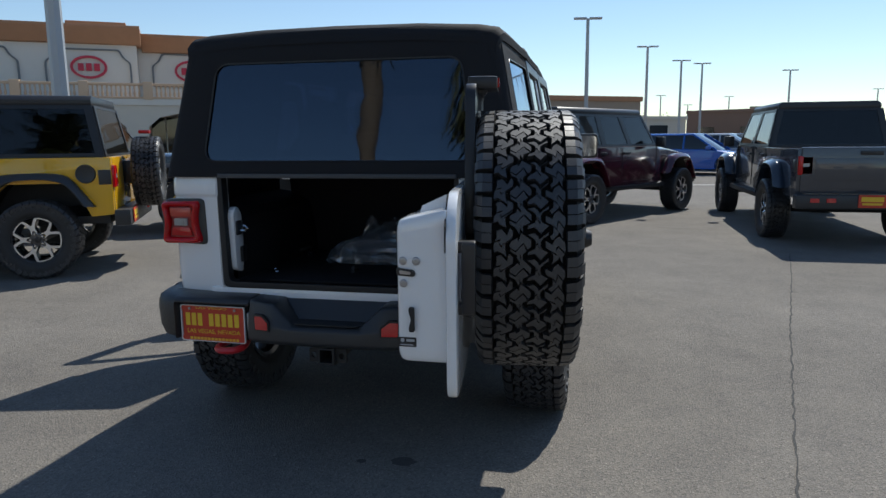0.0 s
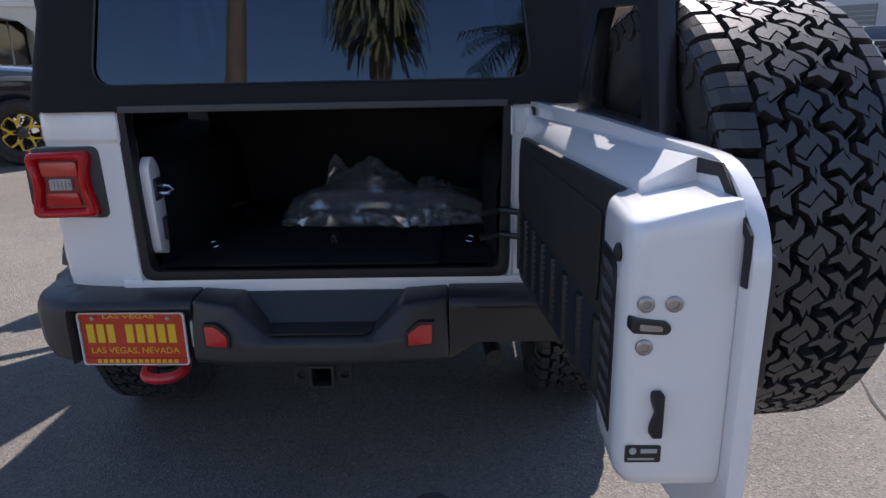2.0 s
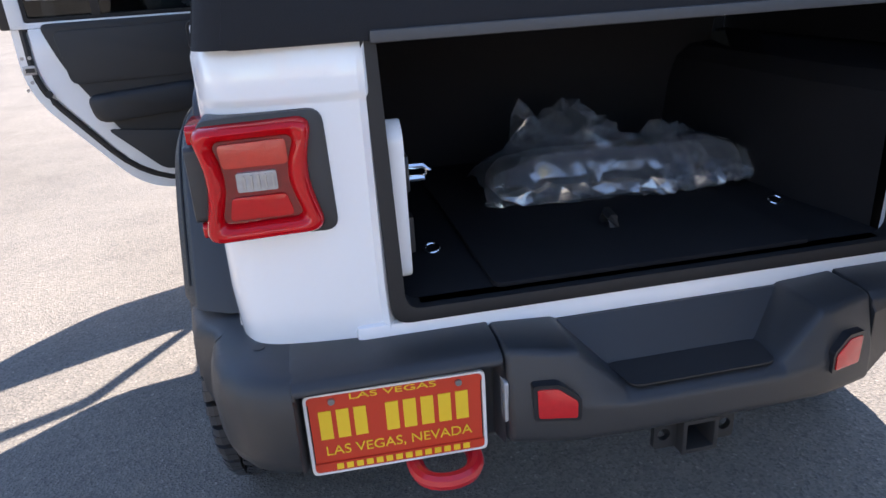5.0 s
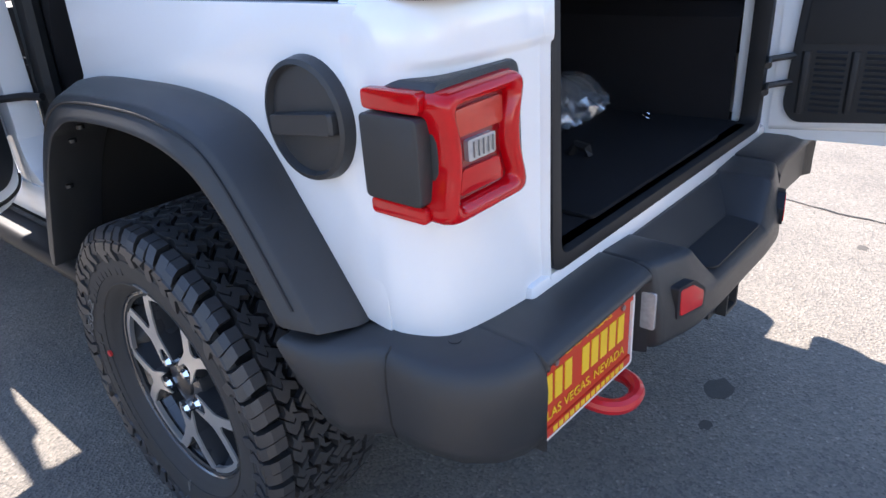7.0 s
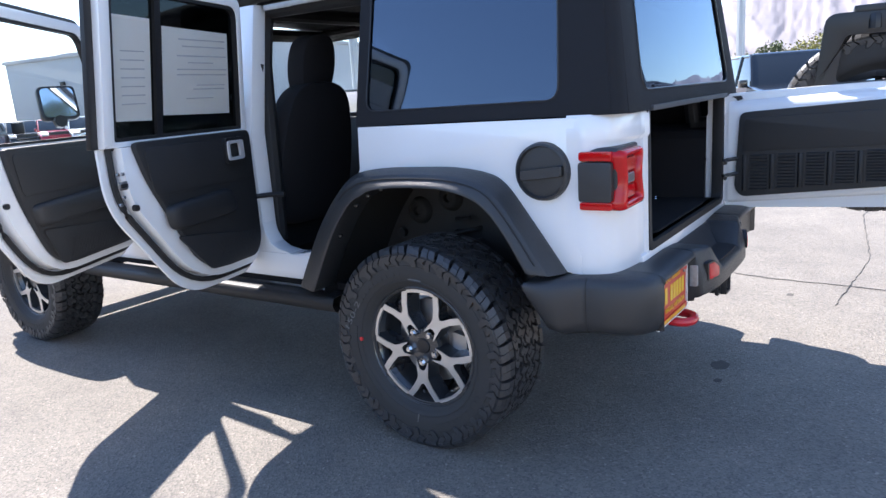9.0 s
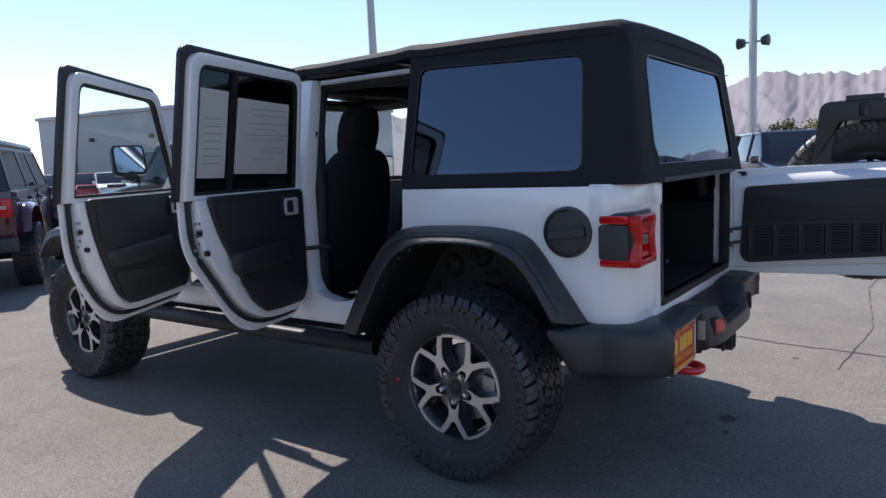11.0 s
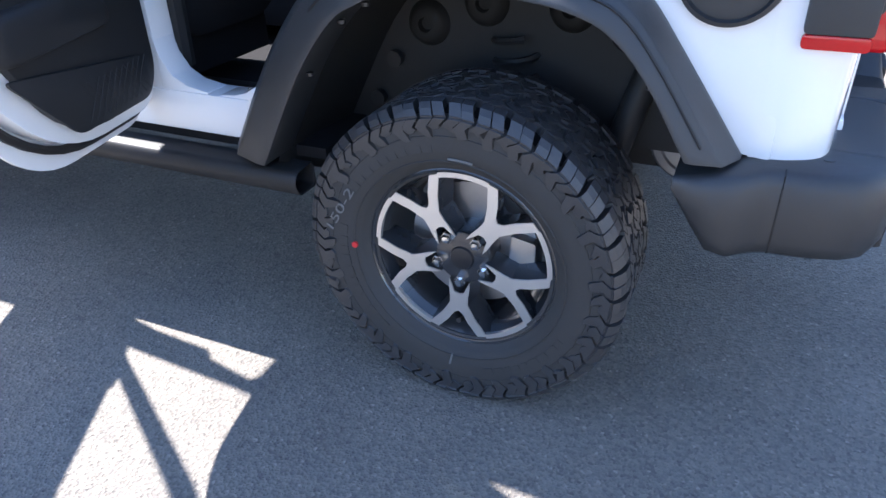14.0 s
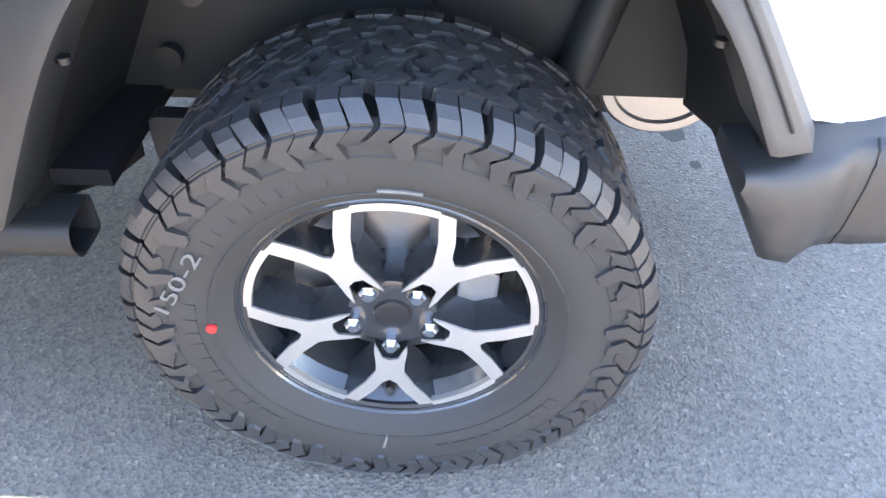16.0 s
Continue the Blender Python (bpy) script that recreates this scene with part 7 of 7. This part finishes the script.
plain_block("tan_building", -16, 52, 3.1, 62, 4.7, TANWALL, "tan block building with a flat roof", TERRACOTTA)
plain_block("low_building", 3.0, 80, 6.5, 84, 3.6, STUCCO, "pale stucco low building with flat roof")
plain_block("brown_building", 6.6, 105, 17.0, 98, 4.9, BROWNWALL, "long brown block wall building")
plain_block("far_building", 11.0, 150, 16.0, 150, 7.0, TANWALL, "far tan building with flat roof")
plain_block("rear_building", 150, 34, 200, 36, 5.2, STUCCO, "cream stucco building across the lot", TERRACOTTA)
plain_block("side_building", -95, 40, -128, 44, 5.0, STUCCO, "cream stucco side building", TERRACOTTA)


def lamp_post(x, y, h, r=0.09, heads=2, label="galvanised car park lamp post", yaw=0, mid=None, square=False):
    p = anchor("lamp_post", pose(x, y, 0, 0, 0, yaw), label, "lamp post", "car park lamps")
    part("pole", tube(B(), [(0, 0, 0), (0, 0, h * 0.5), (0, 0, h)], [r * 1.15, r, r * 0.8], 8), POLE, p)
    part("base", disc(B(), (0, 0, 0), "z", r * 2.2, 0, 0.5), STUCCO, p)
    for k in range(heads):
        s = 1 if k == 0 else -1
        b = B()
        box(b, min(s * 0.1, s * 0.9), max(s * 0.1, s * 0.9), -0.18, 0.18, h - 0.05, h + 0.07)
        part("lamp_head", b, POLE, p, "flat lamp head", bev=0.02)
    if mid:
        for s in (-1, 1):
            b = lathe(B(), [(0.0005, -0.16), (0.14, -0.12), (0.2, 0.1), (0.0005, 0.14)], 14, lambda q, rr, w: (s * 0.42 + w * s, rr * math.cos(q), mid + rr * math.sin(q)))
            part("floodlight", b, TRIM, p, "black floodlight")
        part("bracket", tube(B(), [(-0.4, 0, mid), (0.4, 0, mid)], 0.03, 6), TRIM, p)
    return p


for az, d, h in ((-1.05, 48, 9.0), (3.5, 65, 9.1), (6.0, 78, 9.1), (7.5, 83, 9.2), (13.5, 94, 9.0), (9.5, 150, 9), (4.6, 140, 9), (19.0, 150, 9.5), (6.6, 160, 8)):
    x, y = polar(1.09, -3.5, az, d)
    lamp_post(x, y, h, 0.13, yaw=10)
x, y = polar(1.09, -3.5, -40.7, 15.5)
lamp_post(x, y, 9.0, 0.14, label="thick pale car park lamp post")
x, y = polar(-3.1, -1.54, 78.4, 27)
lamp_post(x, y, 9.2, 0.14, yaw=80, mid=5.0)
x, y = polar(-3.1, -1.54, 49.3, 27)
lamp_post(x, y, 9.2, 0.16, yaw=80)
x, y = polar(-3.1, -1.54, 76.0, 75)
lamp_post(x, y, 8.5, 0.12, yaw=80)
x, y = polar(-3.1, -1.54, 84.0, 85)
lamp_post(x, y, 6.0, 0.12, heads=0)


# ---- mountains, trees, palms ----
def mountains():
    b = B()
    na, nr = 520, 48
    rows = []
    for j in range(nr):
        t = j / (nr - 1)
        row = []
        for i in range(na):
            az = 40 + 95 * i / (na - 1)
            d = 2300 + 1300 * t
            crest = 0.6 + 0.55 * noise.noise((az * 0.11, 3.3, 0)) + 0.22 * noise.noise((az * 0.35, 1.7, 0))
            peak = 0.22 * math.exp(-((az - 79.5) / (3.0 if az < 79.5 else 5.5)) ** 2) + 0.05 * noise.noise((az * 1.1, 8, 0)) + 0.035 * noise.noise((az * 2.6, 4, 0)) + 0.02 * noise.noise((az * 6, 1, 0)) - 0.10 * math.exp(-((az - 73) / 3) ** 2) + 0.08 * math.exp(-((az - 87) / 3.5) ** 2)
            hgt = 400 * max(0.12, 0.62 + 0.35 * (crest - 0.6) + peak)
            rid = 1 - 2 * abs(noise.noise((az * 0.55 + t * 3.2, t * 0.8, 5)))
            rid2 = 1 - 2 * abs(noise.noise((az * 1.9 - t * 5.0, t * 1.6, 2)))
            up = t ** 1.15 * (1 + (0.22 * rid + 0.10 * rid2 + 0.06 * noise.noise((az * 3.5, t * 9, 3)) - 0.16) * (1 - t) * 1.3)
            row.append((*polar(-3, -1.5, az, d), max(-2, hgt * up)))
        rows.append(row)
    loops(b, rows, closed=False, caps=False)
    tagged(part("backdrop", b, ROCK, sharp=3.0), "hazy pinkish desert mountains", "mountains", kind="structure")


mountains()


def tree(x, y, h, w, leafm, label, seed, n=900, trunk=0.35):
    rnd = random.Random(seed)
    t = anchor("tree", pose(x, y, 0), label, "tree", "trees beyond the lot")
    b = B()
    tube(b, [(0, 0, 0), (0.05, 0.02, h * trunk * 0.6), (0.0, 0.1, h * 0.6)], [0.13, 0.1, 0.05], 8)
    for k in range(6):
        q = k * 1.05 + rnd.random()
        tube(b, [(0, 0, h * trunk * rnd.uniform(0.7, 1.2)), (math.cos(q) * w * 0.25, math.sin(q) * w * 0.25, h * 0.6), (math.cos(q) * w * 0.4, math.sin(q) * w * 0.4, h * 0.78)], [0.06, 0.04, 0.015], 6)
    part("trunk", b, BARK, t)
    b = B()
    cl = [(rnd.uniform(-0.36, 0.36) * w, rnd.uniform(-0.36, 0.36) * w, h * rnd.uniform(trunk + 0.15, 0.88), rnd.uniform(0.12, 0.24) * w) for _ in range(13)]
    for _ in range(n):
        cx, cy, cz, cr = rnd.choice(cl)
        v = Vector((rnd.gauss(0, 1), rnd.gauss(0, 1), rnd.gauss(0, 0.8))).normalized() * cr * rnd.uniform(0.5, 1.08)
        c = Vector((cx, cy, cz)) + v
        s = rnd.uniform(0.07, 0.17)
        u1 = Vector((rnd.uniform(-1, 1), rnd.uniform(-1, 1), rnd.uniform(-1, 1))).normalized()
        u2 = u1.cross(Vector((rnd.uniform(-1, 1), rnd.uniform(-1, 1), rnd.uniform(-1, 1)))).normalized()
        b.faces.new([b.verts.new(c + u1 * a2 * s + u2 * b2 * s * 0.6) for a2, b2 in ((-1, 0), (0, -1), (1, 0), (0, 1))])
    part("crown", b, leafm, t, "uneven leafy crown", sharp=0.1)
    return t


for k, (az, d, h, w, lm, lab) in enumerate(((80.6, 62, 3.6, 2.6, LEAF, "olive-green tree beyond the car park"), (82.3, 66, 3.6, 5.0, LEAFY, "rounded yellow-green tree beyond the lot"), (83.8, 58, 2.8, 4.2, LEAFY, "low yellow-green bush beyond the lot"), (85.6, 70, 5.2, 5.5, LEAF, "spreading olive-green tree beyond the lot"),
                                     (87.5, 72, 4.6, 5, LEAF, "olive-green tree beyond the car park"), (79.0, 80, 3.4, 3, LEAF, "small olive-green tree beyond the lot"), (90, 70, 4.4, 5, LEAF, "olive-green tree beyond the car park"), (77.2, 85, 3.2, 3, LEAF, "small olive-green tree beyond the lot"))):
    x, y = polar(-3.1, -1.54, az, d)
    tree(x, y, h, w, lm, lab, 20 + k)
x, y = polar(1.09, -3.5, 4.3, 95)
tree(x, y, 4.2, 5, LEAF, "dark green tree before the low buildings", 41)


def palm(x, y, h, seed, wide, drop, skirt):
    rnd = random.Random(seed)
    t = anchor("palm_tree", pose(x, y, 0), "tall palm tree with a dry frond skirt", "palm tree", "palms behind the lot")
    part("trunk", tube(B(), [(0, 0, 0), (0.06, 0, h * 0.4), (0.02, 0.04, h)], [0.26, 0.21, 0.17], 12), PALMBARK, t, "brown fibrous trunk")
    b = B()
    for k in range(int(80 * drop * wide / 0.7)):
        q = rnd.uniform(0, 6.28)
        z = h - rnd.uniform(0.1, drop)
        c = Vector((math.cos(q), math.sin(q), 0))
        s = Vector((-math.sin(q), math.cos(q), 0)) * 0.05
        r = rnd.uniform(wide * 0.64, wide)
        p0, p1 = c * max(0.15, r - 0.45) + Vector((0, 0, z)), c * r + Vector((0, 0, z - rnd.uniform(0.5, 1.0)))
        if r > 0.66:
            p1.z = min(p1.z, h - drop + rnd.uniform(-0.45, 0.9))
        b.faces.new([b.verts.new(p) for p in (p0 - s, p0 + s, p1 + s * 0.3, p1 - s * 0.3)])
    part("dry_skirt", b, skirt, t, "hanging dry brown fronds")
    b = B()
    for k in range(34):
        q, e2 = rnd.uniform(0, 6.28), rnd.uniform(-0.3, 1.2)
        L = rnd.uniform(1.1, 1.6)
        pts = [Vector((math.cos(q) * math.cos(e2) * L * s, math.sin(q) * math.cos(e2) * L * s, h + math.sin(e2) * L * s - 0.5 * s * s)) for s in (0, 0.25, 0.5, 0.75, 1)]
        sd = Vector((-math.sin(q), math.cos(q), 0))
        for i in range(4):
            for j in range(4):
                p = pts[i].lerp(pts[i + 1], j / 4)
                dirv = (pts[i + 1] - pts[i]).normalized()
                for s2 in (-1, 1):
                    tip = p + sd * s2 * 0.42 + dirv * 0.22 - Vector((0, 0, 0.12))
                    b.faces.new([b.verts.new(v) for v in (p, p + dirv * 0.05, tip)])
    part("crown", b, PALMLEAF, t, "green fan fronds")
    return t


for k, (x, y, h, wide, drop, skirt) in enumerate(((-3.5, -11, 8.0, 0.6, 1.4, DRYPALM), (-0.95, -11, 7.0, 1.05, 2.5, OLIVEFROND), (1.75, -11.3, 4.5, 0.5, 0.8, DRYPALM))):
    palm(x, y, h, 60 + k, wide, drop, skirt)
